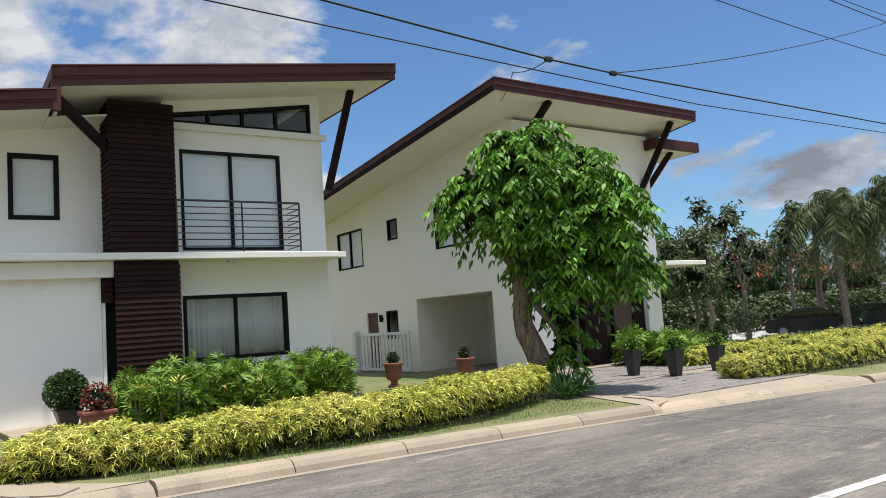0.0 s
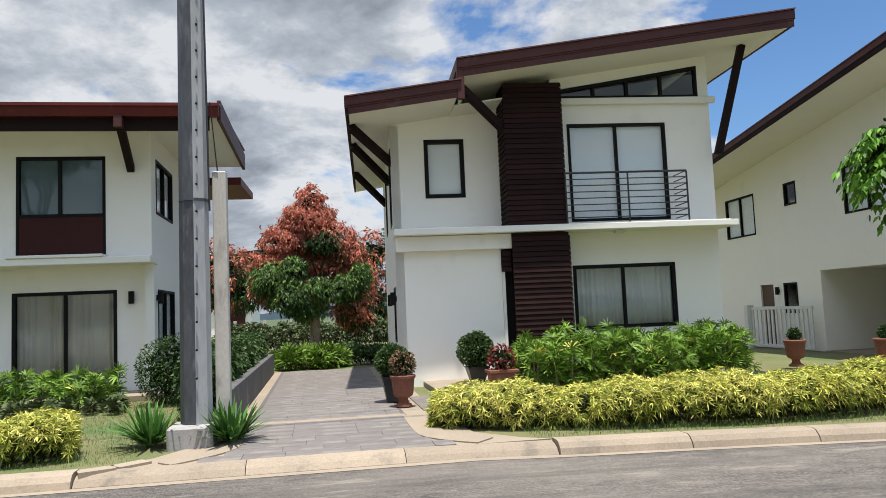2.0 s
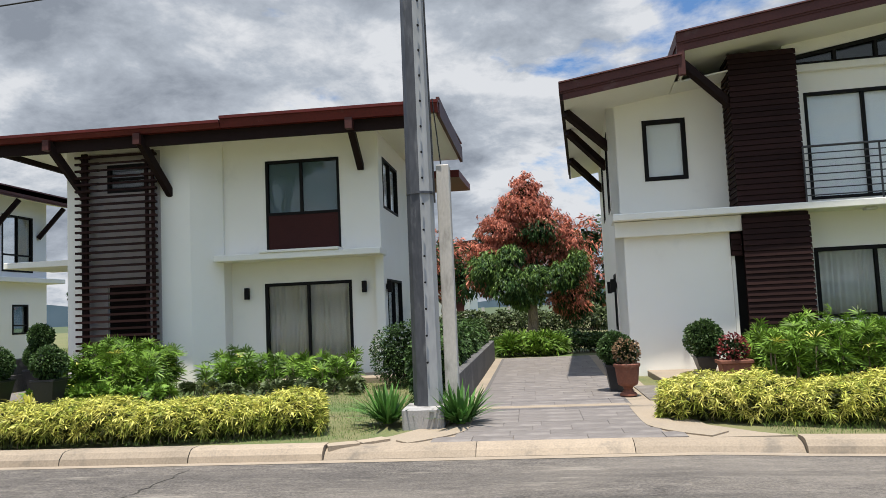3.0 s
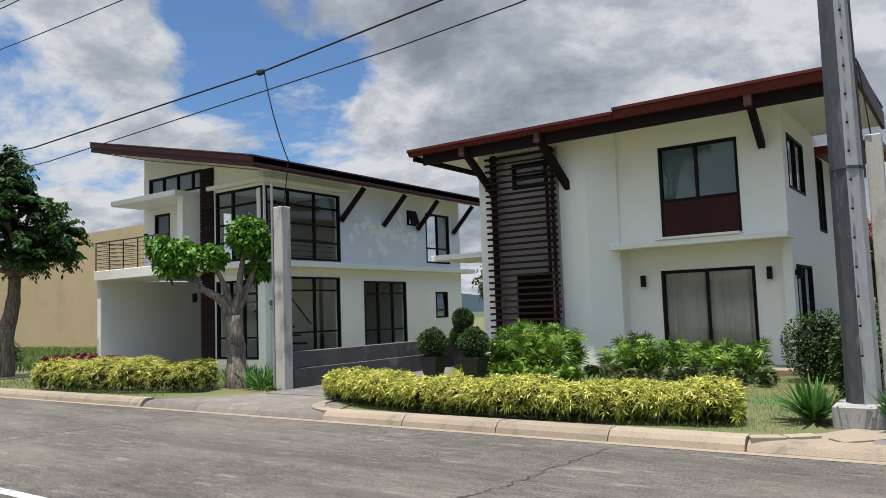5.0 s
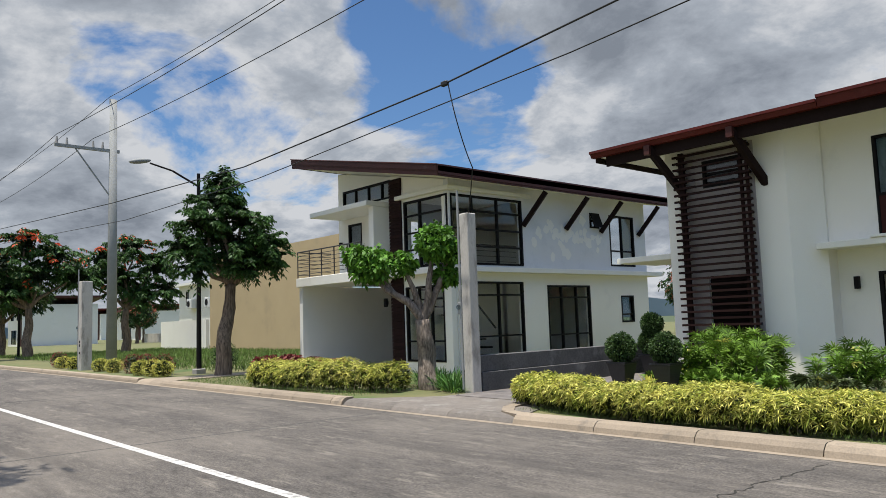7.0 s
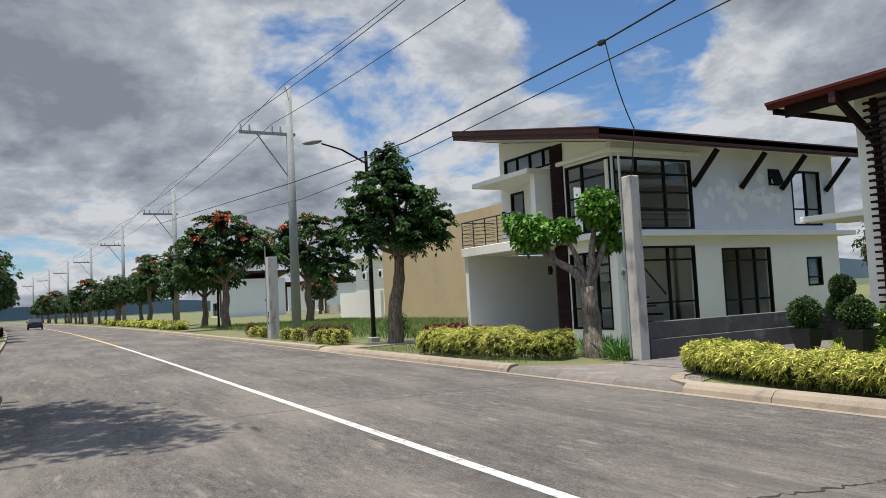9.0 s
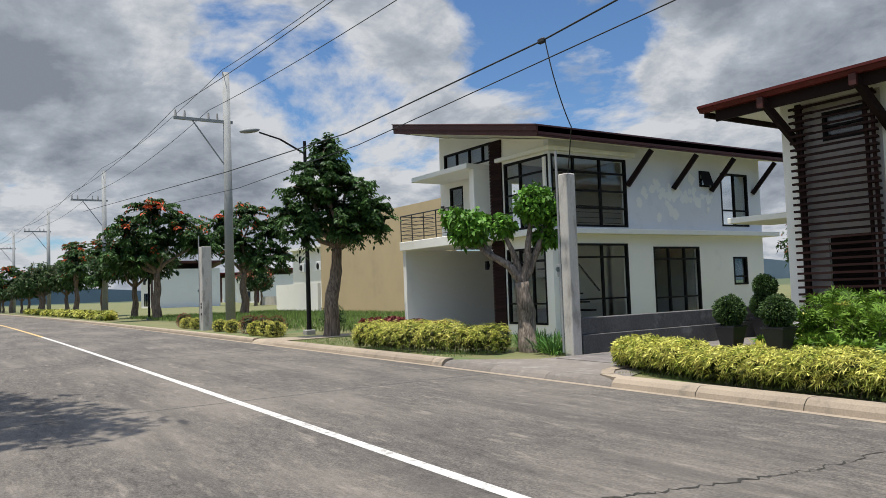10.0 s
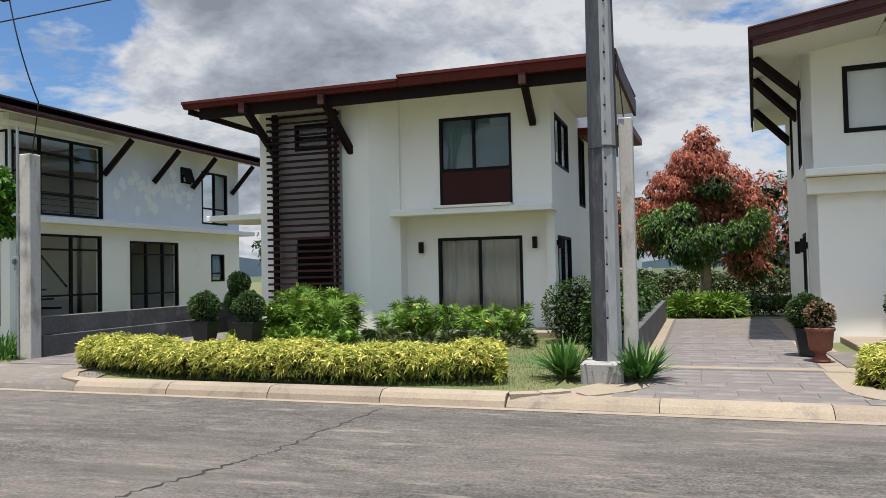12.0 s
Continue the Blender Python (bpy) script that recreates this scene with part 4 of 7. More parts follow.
    part("floor_slab", boxed(-11.8, -5.13, 8.76, 14.8, 2.6, 2.85), ROOM, H)
    # roof, gutters, dark eaves beam
    part("roof", prism(bmesh.new(), [(6.92, 5.70), (12.2, 5.95), (12.2, 5.91), (6.92, 5.66)], "x", -13.6, -8.02), ROOF, H)
    part("roof", prism(bmesh.new(), [(6.92, 5.79), (12.2, 6.04), (12.2, 6.0), (6.92, 5.75)], "x", -8.02, -3.38), ROOF, H)
    part("lower_roof", prism(bmesh.new(), [(12.2, 5.1), (16.0, 5.3), (16.0, 5.5), (12.2, 5.3)], "x", -12.6, -3.5), FASCIA_RED, H)
    part("soffit", boxed(-13.45, -3.45, 7.15, 12.1, 5.56, 5.59), SOFFIT, H)
    for x0, x1, z0, z1 in ((-13.6, -8.03, 5.55, 5.71), (-8.02, -3.4, 5.55, 5.79)):
        part("gutter", prism(bmesh.new(), [(6.95, z0), (7.08, z0), (7.08, z1), (6.86, z1), (6.86, z1 - 0.06), (6.90, z1 - 0.07)], "x", x0, x1), FASCIA_RED, H, "red metal gutter")
    part("eaves_beam", boxed(-13.25, -3.6, 7.09, 7.15, 5.30, 5.56), TIMBER_ONE, H)
    part("bargeboard", boxed(-3.45, -3.38, 7.1, 12.2, 5.50, 5.90), FASCIA, H)
    part("bargeboard", boxed(-13.58, -13.5, 7.1, 12.2, 5.45, 5.70), TIMBER_ONE, H)
    for p, q in (((-11.95, 6.98, 5.5), (-11.55, 7.75, 4.4)), ((-9.88, 6.98, 5.5), (-9.55, 7.8, 4.33)), ((-5.26, 6.98, 5.5), (-5.32, 8.2, 4.75))):
        st = part("strut", beam(bmesh.new(), p, q, 0.14, 0.15), TIMBER_ONE, H, "dark timber roof strut")
        part("cap", boxed(p[0] - 0.075, p[0] + 0.075, 6.90, 7.07, 5.33, 5.56), FASCIA, st)
    part("canopy", boxed(-13.75, -12.0, 8.0, 9.8, 2.90, 3.04, bevel=0.01), SLAB, H, "cream side canopy")
    sconce(H, "y", 8.55, -1, -8.12, 2.08)
    sconce(H, "y", 8.55, -1, -5.40, 2.12)
    sconce(H, "x", -4.931, 1, 8.62, 2.1)
    part("step", boxed(-7.9, -4.6, 7.3, 8.55, 0.0, 0.21, bevel=0.01), CREAM, H, "pale doorstep slab")


house_b()


def house_c():
    H = thing("house", (-21.0, 9.0, 0), "unfinished white two-storey house with large black grid windows", "house", "row of houses")
    X = -17.7
    lower = [(6.56, 8.66, 0.5, 2.69), (9.76, 11.92, 0.45, 2.60), (13.63, 14.38, 1.33, 2.26)]
    upper = [(5.76, 8.72, 3.17, 5.2), (12.08, 12.6, 4.55, 5.07), (13.16, 14.6, 3.28, 5.06)]
    part("wall", wall(bmesh.new(), "x", X - 0.2, X, 5.7, 15.3, 0.0, 2.95, lower), WALL, H)
    part("wall", wall(bmesh.new(), "x", X - 0.2, X, 5.7, 15.3, 3.1, 5.62, upper), WALL_PATCHED, H)
    window(H, "x", X, 1, *lower[0], cols=(0.5,), rows=(0.27, 0.82), label="tall black grid window")
    window(H, "x", X, 1, *lower[1], cols=(0.33, 0.67), rows=(0.27, 0.82), label="tall black grid window")
    window(H, "x", X, 1, *lower[2], rows=(0.3,), glass=GLASS_DIM)
    window(H, "x", X, 1, *upper[0], cols=(0.29, 0.64), rows=(0.27, 0.52, 0.78), label="black grid corner window")
    window(H, "x", X, 1, *upper[1], glass=GLASS_DIM)
    part("open_sash", prism(bmesh.new(), [(X + 0.015, 5.05), (X + 0.18, 4.57), (X + 0.2, 4.58), (X + 0.035, 5.06)], "y", 12.1, 12.58), BLACK, H, "tilted open window sash")
    window(H, "x", X, 1, *upper[2], cols=(0.5,), rows=(0.3,))
    part("slab", boxed(-20.4, X + 0.28, 5.42, 15.9, 2.95, 3.1, bevel=0.01), SLAB, H, "white concrete ledge between the storeys")
    part("lintel", boxed(-20.0, X + 0.16, 5.54, 9.0, 5.28, 5.40, bevel=0.01), SLAB, H, "white window hood")
    # front with the other half of the corner window
    part("wall", wall(bmesh.new(), "y", 5.7, 5.9, -20.4, X - 0.2, 0.0, 2.95, [(-19.75, X - 0.3, 0.42, 2.62)]), WALL, H)
    part("wall", wall(bmesh.new(), "y", 5.7, 5.9, -20.4, X - 0.2, 3.1, 5.6, [(-19.75, X - 0.3, 3.17, 5.2)]), WALL, H)
    window(H, "y", 5.7, -1, -19.75, X - 0.05, 3.17, 5.2, cols=(0.36, 0.97), rows=(0.27, 0.52, 0.78), label="black grid corner window")
    window(H, "y", 5.7, -1, -19.75, X - 0.3, 0.42, 2.62, cols=(0.34, 0.66), rows=(0.27, 0.82), label="tall black grid window")
    siding(H, -20.4, -19.82, 5.62, 3.1, 6.0)
    siding(H, -20.4, -19.82, 5.62, 0.15, 2.95)
    # balcony side
    part("balcony_slab", boxed(-24.8, -20.41, 4.9, 6.6, 2.9, 3.2, bevel=0.012), SLAB, H, "white balcony slab")
    part("wall", wall(bmesh.new(), "y", 6.3, 6.5, -24.2, -20.4, 3.2, 6.25, [(-23.6, -22.8, 3.2, 5.0), (-23.9, -20.9, 5.6, 6.2)]), WALL, H)
    part("wall", prism(bmesh.new(), [(-24.2, 6.25), (-20.9, 6.25), (-24.2, 6.89)], "y", 6.31, 6.49), WALL, H)
    part("wall", prism(bmesh.new(), [(-20.4, 5.6), (-17.9, 5.6), (-17.9, 5.63), (-20.4, 6.13)], "y", 5.71, 5.89), WALL, H)
    window(H, "y", 6.3, -1, -23.6, -22.8, 3.2, 5.0, glass=GLASS_DIM, label="black framed balcony door")
    window(H, "y", 6.3, -1, -23.9, -20.9, 5.6, 6.2, cols=(0.25, 0.5, 0.75), label="black framed clerestory")
    part("pier", boxed(-20.95, -20.7, 5.25, 6.3, 3.2, 5.2, bevel=0.01), WALL, H, "white balcony pier")
    part("canopy", boxed(-24.0, -20.69, 4.99, 6.29, 5.2, 5.36, bevel=0.01), SLAB, H, "thin white canopy over the balcony")
    part("wall", boxed(-24.75, -24.55, 5.0, 12.0, 0.0, 2.9), WALL, H)
    part("wall", boxed(-24.55, -20.4, 10.5, 10.7, 0.0, 2.9), WALL, H)
    part("wall", boxed(-20.6, -20.4, 5.9, 15.1, 0.0, 2.9), WALL, H)
    part("partition", boxed(-21.4, -21.25, 7.6, 15.1, 3.1, 5.9), ROOM, H)
    part("partition", boxed(-20.39, -17.95, 11.9, 12.03, 0.0, 2.92), ROOM, H)
    # unseen openings in the left and back walls, added to light the rooms
    part("wall", wall(bmesh.new(), "x", -24.2, -24.0, 6.5, 15.3, 3.0, 6.8, [(7.5, 10.0, 3.4, 5.4), (11.0, 14.0, 3.4, 5.4)]), WALL, H)
    part("wall", wall(bmesh.new(), "y", 15.1, 15.3, -24.0, X - 0.2, 0.0, 5.6, [(-23.0, -18.6, 3.4, 5.3), (-20.2, -18.4, 0.5, 2.5)]), WALL, H)
    window(H, "y", 15.3, 1, -23.0, -18.6, 3.4, 5.3, cols=(0.33, 0.66))
    window(H, "y", 15.3, 1, -20.2, -18.4, 0.5, 2.5, cols=(0.5,))
    part("floor_slab", boxed(-24.5, X - 0.2, 6.6, 15.1, 2.93, 3.09), ROOM, H)
    part("garage_floor", boxed(-24.5, -20.4, 5.0, 10.5, 0.0, 0.14), CONCRETE, H)
    rail = part("balcony_rail", rod(bmesh.new(), (-24.75, 4.95, 4.1), (-20.95, 4.95, 4.1), 0.022), IRON, H, "dark iron balcony railing")
    for i in range(6):
        part("bar", rod(bmesh.new(), (-24.75, 4.95, 3.32 + i * 0.13), (-20.95, 4.95, 3.32 + i * 0.13), 0.010), IRON, rail)
        part("side_bar", rod(bmesh.new(), (-24.75, 4.95, 3.32 + i * 0.13), (-24.75, 6.3, 3.32 + i * 0.13), 0.010), IRON, rail)
    for k in range(6):
        x = -24.75 + k * 0.76
        part("post", boxed(x - 0.014, x + 0.014, 4.936, 4.964, 3.2, 4.09), IRON, rail)
    part("top_bar", rod(bmesh.new(), (-24.75, 4.95, 4.1), (-24.75, 6.3, 4.1), 0.02), IRON, rail)
    # stair seen through the glass
    for i in range(9):
        part("stair_tread", boxed(-20.3, -19.4, 8.9 - i * 0.27, 9.2 - i * 0.27, 0.4 + i * 0.27, 0.45 + i * 0.27), TIMBER_ONE, H)
    part("handrail", rod(bmesh.new(), (-19.4, 9.1, 1.3), (-19.4, 6.9, 3.5), 0.03), BLACK, H)
    part("upper_rail", rod(bmesh.new(), (-19.4, 6.2, 4.0), (-19.4, 10.2, 4.0), 0.025), BLACK, H)
    for i in range(4):
        part("rail_bar", rod(bmesh.new(), (-19.4, 6.2, 3.3 + i * 0.17), (-19.4, 10.2, 3.3 + i * 0.17), 0.01), BLACK, H)
    # roof falling towards the side wall
    shed_roof(H, -24.5, 7.27, -16.9, 5.74, 4.6, 15.9, 0.3, FASCIA)
    part("eaves_beam", boxed(-16.97, -16.88, 4.64, 15.85, 5.50, 5.72), FASCIA, H)
    for y in (9.1, 11.15, 13.0, 15.2):
        part("strut", beam(bmesh.new(), (-17.0, y, 5.42), (X + 0.02, y - 0.35, 4.42), 0.13, 0.14), TIMBER_ONE, H, "dark timber roof strut")
    # white filler patches on the grey upper wall
    rnd = random.Random(15)
    for k in range(46):
        y, z, r = rnd.uniform(9.1, 12.7), rnd.gauss(4.2, 0.22), rnd.uniform(0.07, 0.2)
        if 11.95 < y and z > 4.3:
            continue
        bm = bmesh.new()
        vs = [bm.verts.new((X + 0.002 + 0.0002 * k, y + math.cos(a) * r * rnd.uniform(0.5, 1.2), z + math.sin(a) * r * rnd.uniform(0.6, 1.3))) for a in (i * math.tau / 9 for i in range(9))]
        bm.faces.new(vs)
        part("filler_patch", bm, WALL, H, "white filler patch on grey paint")
    sconce(H, "y", 6.3, -1, -23.98, 4.3)
    sconce(H, "y", 5.62, -1, -20.55, 2.2)
    part("meter_conduit", rod(bmesh.new(), (X + 0.03, 5.9, 3.1), (X + 0.03, 5.9, 0.2), 0.02), PLASTIC_WHITE, H)


house_c()


def house_d():
    H = thing("house", (13.5, 10.0, 0), "white two-storey house with steep brown roof and carport", "house", "row of houses", -2.0)
    X, B = 13.6, -0.3
    holes = [(9.58, 11.58, 3.87, 5.28), (13.88, 14.56, 4.53, 5.28), (16.4, 18.4, 3.78, 5.26), (15.58, 16.38, B + 0.15, 1.98), (14.2, 14.97, 1.0, 2.0), (8.86, 12.95, B, 2.31)]
    part("wall", wall(bmesh.new(), "x", X, X + 0.2, 7.6, 21.0, B, 5.5, holes), WALL, H)
    window(H, "x", X, -1, *holes[0], cols=(0.5,), back=BLIND)
    window(H, "x", X, -1, *holes[1], glass=GLASS_DIM)
    window(H, "x", X, -1, *holes[2], cols=(0.5,), back=BLIND)
    window(H, "x", X, -1, *holes[4], glass=GLASS_DIM)
    part("side_door", boxed(X + 0.06, X + 0.1, 15.58, 16.38, B + 0.15, 1.98), DOOR, H, "brown side door")
    # gable following the roof's pitch
    part("wall", prism(bmesh.new(), [(7.6, 5.5), (21.0, 5.5), (21.0, 5.55), (7.6, 7.5)], "x", X + 0.001, X + 0.2), WALL, H)
    # carport: back wall, side wall, ceiling
    part("wall", boxed(X + 0.2, X + 3.3, 12.95, 13.15, B, 2.9), WALL, H)
    part("wall", boxed(X + 3.1, X + 3.3, 8.0, 12.95, B, 2.9), WALL, H)
    part("ceiling_slab", boxed(X + 0.2, X + 3.1, 7.8, 12.95, 2.32, 2.5), WALL, H)
    part("floor_slab", boxed(X - 0.02, X + 6.4, 6.9, 13.0, B - 0.3, B + 0.15), CREAM, H)
    # front wall with dark entry
    part("wall", wall(bmesh.new(), "y", 7.4, 7.6, X, 19.6, B, 7.2, [(X + 1.6, 18.9, B, 2.35)]), WALL, H)
    siding(H, 16.1, 17.0, 7.55, B + 0.15, 2.35)
    siding(H, 18.35, 19.0, 7.55, B + 0.15, 2.35)
    # dark sheet about a metre behind the front wall closes the entry
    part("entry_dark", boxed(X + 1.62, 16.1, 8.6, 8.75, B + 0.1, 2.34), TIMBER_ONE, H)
    d = part("front_door", boxed(17.45, 18.35, 7.62, 7.68, B + 0.15, 2.3), DOOR, H, "brown panelled front door")
    part("handle", rod(bmesh.new(), (17.55, 7.58, 0.7), (17.55, 7.58, 1.0), 0.015), IRON, d)
    window(H, "y", 7.6, -1, 17.0, 17.45, B + 0.15, 2.3, rows=(0.25, 0.5, 0.75), glass=GLASS_DIM, label="narrow glazed side light")
    part("canopy", boxed(18.9, 21.1, 6.6, 8.6, 2.78, 2.92, bevel=0.01), SLAB, H, "white entry canopy")
    part("wall", boxed(19.4, 19.6, 7.6, 21.0, B, 6.6), WALL, H)
    part("wall", boxed(X + 0.2, 19.4, 20.8, 21.0, B, 5.5), WALL, H)
    sconce(H, "x", X, -1, 15.25, 1.75)
    sconce(H, "x", X, -1, 19.5, 1.4)
    # roof: high at the front, falling to the back
    x0, x1, y0, y1 = 11.85, 20.5, 6.0, 21.6
    def zt(y):
        return 7.78 - 0.125 * (y - y0)
    part("roof", prism(bmesh.new(), [(y0 - 0.02, zt(y0) + 0.03), (y1, zt(y1) + 0.03), (y1, zt(y1)), (y0 - 0.02, zt(y0))], "x", x0 - 0.02, x1 + 0.02), ROOF, H)
    part("soffit", prism(bmesh.new(), [(y0 + 0.06, zt(y0) - 0.26), (y1, zt(y1) - 0.26), (y1, zt(y1) - 0.29), (y0 + 0.06, zt(y0) - 0.29)], "x", x0 + 0.06, x1 - 0.06), SOFFIT, H, "cream painted soffit")
    for dy, a, b in ((0.0, 0.0, 0.17), (0.02, 0.17, 0.31)):
        part("fascia", prism(bmesh.new(), [(x0, zt(y0) - a), (x1, zt(y0) - a), (x1, zt(y0) - b), (x0, zt(y0) - b)], "y", y0 + dy, y0 + dy + 0.04), FASCIA, H)
        for x, s in ((x0, 1), (x1, -1)):
            xa, xb = sorted((x + s * dy, x + s * (dy + 0.04)))
            part("bargeboard", prism(bmesh.new(), [(y0 + 0.06, zt(y0) - a), (y1, zt(y1) - a), (y1, zt(y1) - b), (y0 + 0.06, zt(y0) - b)], "x", xa, xb), FASCIA if dy == 0 else TIMBER_ONE, H)
    part("porch_roof", boxed(19.45, 21.8, 6.9, 10.0, 6.72, 7.05), FASCIA, H, "lower brown roof over the entry side")
    part("porch_soffit", boxed(19.6, 21.7, 7.0, 10.0, 6.69, 6.719), SOFFIT, H)
    for p, q in (((14.0, 6.2, 7.46), (13.85, 7.4, 6.4)), ((19.55, 6.3, 7.44), (19.15, 7.4, 5.4)), ((20.6, 7.2, 6.7), (19.62, 7.7, 5.3))):
        part("strut", beam(bmesh.new(), p, q, 0.15, 0.17), TIMBER_ONE, H, "dark timber roof strut")
    # slatted gate at the side
    g = thing("gate", (13.3, 14.5, B), "white slatted metal side gate", "gate")
    part("top_rail", boxed(13.33, 13.40, 13.0, 16.3, 1.14, 1.24), PLASTIC_WHITE, g)
    part("bottom_rail", boxed(13.33, 13.40, 13.0, 16.3, B + 0.2, B + 0.28), PLASTIC_WHITE, g)
    for i in range(15):
        y = 13.02 + i * 0.226
        part("slat", boxed(13.345, 13.385, y, y + 0.09, B + 0.28, 1.14), PLASTIC_WHITE, g)
    part("gate_post", boxed(13.2, 13.45, 16.3, 16.5, B, 1.3), PLASTIC_WHITE, g)


house_d()


# ---- plants ----
def leaf_mesh(pos, way, side, length, width, material, bend=0.25, fold=False):
    """A mesh of many leaves: each a bent blade of two quads' length that ends in a tip."""
    n = len(pos)
    way = way / np.maximum(np.linalg.norm(way, axis=1, keepdims=True), 1e-6)
    side = np.cross(way, side)
    side = side / np.maximum(np.linalg.norm(side, axis=1, keepdims=True), 1e-6)
    L, W = length[:, None], width[:, None]
    mid = pos + way * L * 0.5
    tip = pos + way * L - np.array([0, 0, 1.0]) * L * bend
    mid = mid - np.array([0, 0, 1.0]) * L * bend * 0.22
    v = np.stack([pos, mid - side * W * 0.5, mid + side * W * 0.5, tip], 1).reshape(-1, 3)
    base = np.arange(n)[:, None] * 4
    f = np.concatenate([base + np.array([[0, 1, 2]]), base + np.array([[1, 3, 2]])]).astype(int)
    me = bpy.data.meshes.new("mesh")
    me.from_pydata(v.tolist(), [], f.tolist())
    me.materials.append(material)
    return me


def rand_dirs(rng, n):
    d = rng.normal(size=(n, 3))
    return d / np.linalg.norm(d, axis=1, keepdims=True)


def rosettes(rng, ctr, axis, k, spread=(0.9, 1.45)):
    """Whorls: k leaves round the axis at each centre; gives their feet and directions."""
    n = len(ctr)
    axis = axis / np.linalg.norm(axis, axis=1, keepdims=True)
    u = np.cross(axis, rand_dirs(rng, n))
    u /= np.linalg.norm(u, axis=1, keepdims=True) + 1e-6
    v = np.cross(axis, u)
    a = (np.arange(k)[None] * (2 * math.pi / k) + rng.uniform(0, 6.28, (n, 1)) + rng.normal(size=(n, k)) * 0.25)[:, :, None]
    t = rng.uniform(*spread, (n, k))[:, :, None]
    way = axis[:, None] * np.cos(t) + (u[:, None] * np.cos(a) + v[:, None] * np.sin(a)) * np.sin(t)
    pos = np.repeat(ctr, k, axis=0)
    return pos, way.reshape(-1, 3)


def hedge(name, line, width, height, rng_seed, label, yellow=True, per_m=1250, z0=None, group="", inner=None, leaf=None, size=0.095, category="hedge"):
    """A clipped row along a line of (x, y) points: stems, a dense inner mass and a coat of narrow leaves."""
    rng = np.random.default_rng(rng_seed)
    pts = np.array(line, float)
    seg = np.diff(pts, axis=0)
    ln = np.linalg.norm(seg, axis=1)
    total = ln.sum()
    H = thing(name, (pts[0][0], pts[0][1], zr(pts[0][0]) + 0.12 if z0 is None else z0), label, category, group)

    def at(s):
        k = np.clip(np.searchsorted(np.cumsum(ln), s), 0, len(ln) - 1)
        f = (s - np.concatenate([[0], np.cumsum(ln)])[k]) / ln[k]
        p = pts[k] + seg[k] * f[:, None]
        nrm = np.stack([-seg[k][:, 1], seg[k][:, 0]], 1) / ln[k][:, None]
        return p, nrm
    zb = np.array([zr(x) for x in pts[:, 0]]).mean() + 0.12 if z0 is None else z0
    bumps = rng.uniform(0, 6.28, 6)

    def shape(s, a):
        """Half section at angle a (0 one foot, pi the other), with an uneven top and ends drawn in."""
        wob = 1 + 0.07 * np.sin(s * 2.1 + bumps[0]) + 0.06 * np.sin(s * 4.7 + bumps[1]) + 0.04 * np.sin(s * 9.1 + bumps[2])
        e = np.clip(np.minimum(s, total - s) / 0.45, 0, 1) ** 0.5 * 0.35 + 0.65
        c, sn = np.cos(a), np.sin(a)
        u = np.sign(c) * np.abs(c) ** 0.6 * width / 2 * wob * e * (0.80 + 0.20 * np.clip(sn * 2.5, 0, 1))
        z = (0.10 + 0.90 * np.abs(sn) ** 0.6) * height * wob * (0.55 + 0.45 * e)
        return u, z
    whorl = 8 if yellow else 5
    n = int(per_m * 1.45 * total / whorl)
    s, a = rng.uniform(0, total, n), rng.uniform(0.02, math.pi - 0.02, n)
    s[: n // 22] = rng.uniform(0, 0.06, n // 22); s[n // 22: n // 11] = total - rng.uniform(0, 0.06, n // 11 - n // 22)
    u, z = shape(s, a)
    ends = slice(0, n // 11)
    k = rng.uniform(0, 1, n // 11) ** 0.5
    u[ends], z[ends] = u[ends] * k, z[ends] * rng.uniform(0.15, 1, n // 11)
    depth = rng.uniform(0.82, 1.04, n)
    p, nrm = at(s)
    pos = np.column_stack([p + nrm * (u * depth)[:, None], zb + 0.02 + z * depth])
    out = np.column_stack([nrm * np.cos(a)[:, None], np.sin(a) * 0.9 + 0.25])
    pos, way = rosettes(rng, pos, out + rand_dirs(rng, n) * 0.45, whorl)
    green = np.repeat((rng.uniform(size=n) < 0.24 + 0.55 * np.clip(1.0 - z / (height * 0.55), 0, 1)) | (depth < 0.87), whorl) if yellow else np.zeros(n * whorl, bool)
    n = len(pos)
    L = rng.uniform(0.7, 1.3, n) * size * (0.92 if yellow else 1.0)
    lf, li = leaf or (L_YELLOW if yellow else L_BUSH), inner or (L_YELLOW_SHADE if yellow else L_DEEP_SHADE)
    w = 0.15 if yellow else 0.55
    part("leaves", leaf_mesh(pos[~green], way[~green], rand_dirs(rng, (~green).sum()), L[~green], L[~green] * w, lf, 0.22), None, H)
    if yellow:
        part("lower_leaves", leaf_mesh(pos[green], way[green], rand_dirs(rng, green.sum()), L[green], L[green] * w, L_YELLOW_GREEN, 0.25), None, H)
    # inner mass in leaves coloured dark for the shade within, and twigs
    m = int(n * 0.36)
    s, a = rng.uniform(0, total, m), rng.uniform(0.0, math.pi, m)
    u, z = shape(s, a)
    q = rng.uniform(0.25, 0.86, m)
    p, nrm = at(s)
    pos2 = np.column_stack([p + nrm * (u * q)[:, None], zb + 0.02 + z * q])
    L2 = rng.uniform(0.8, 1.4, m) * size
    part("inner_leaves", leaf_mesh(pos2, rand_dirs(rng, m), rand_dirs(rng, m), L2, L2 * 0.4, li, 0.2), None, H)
    bm = bmesh.new()
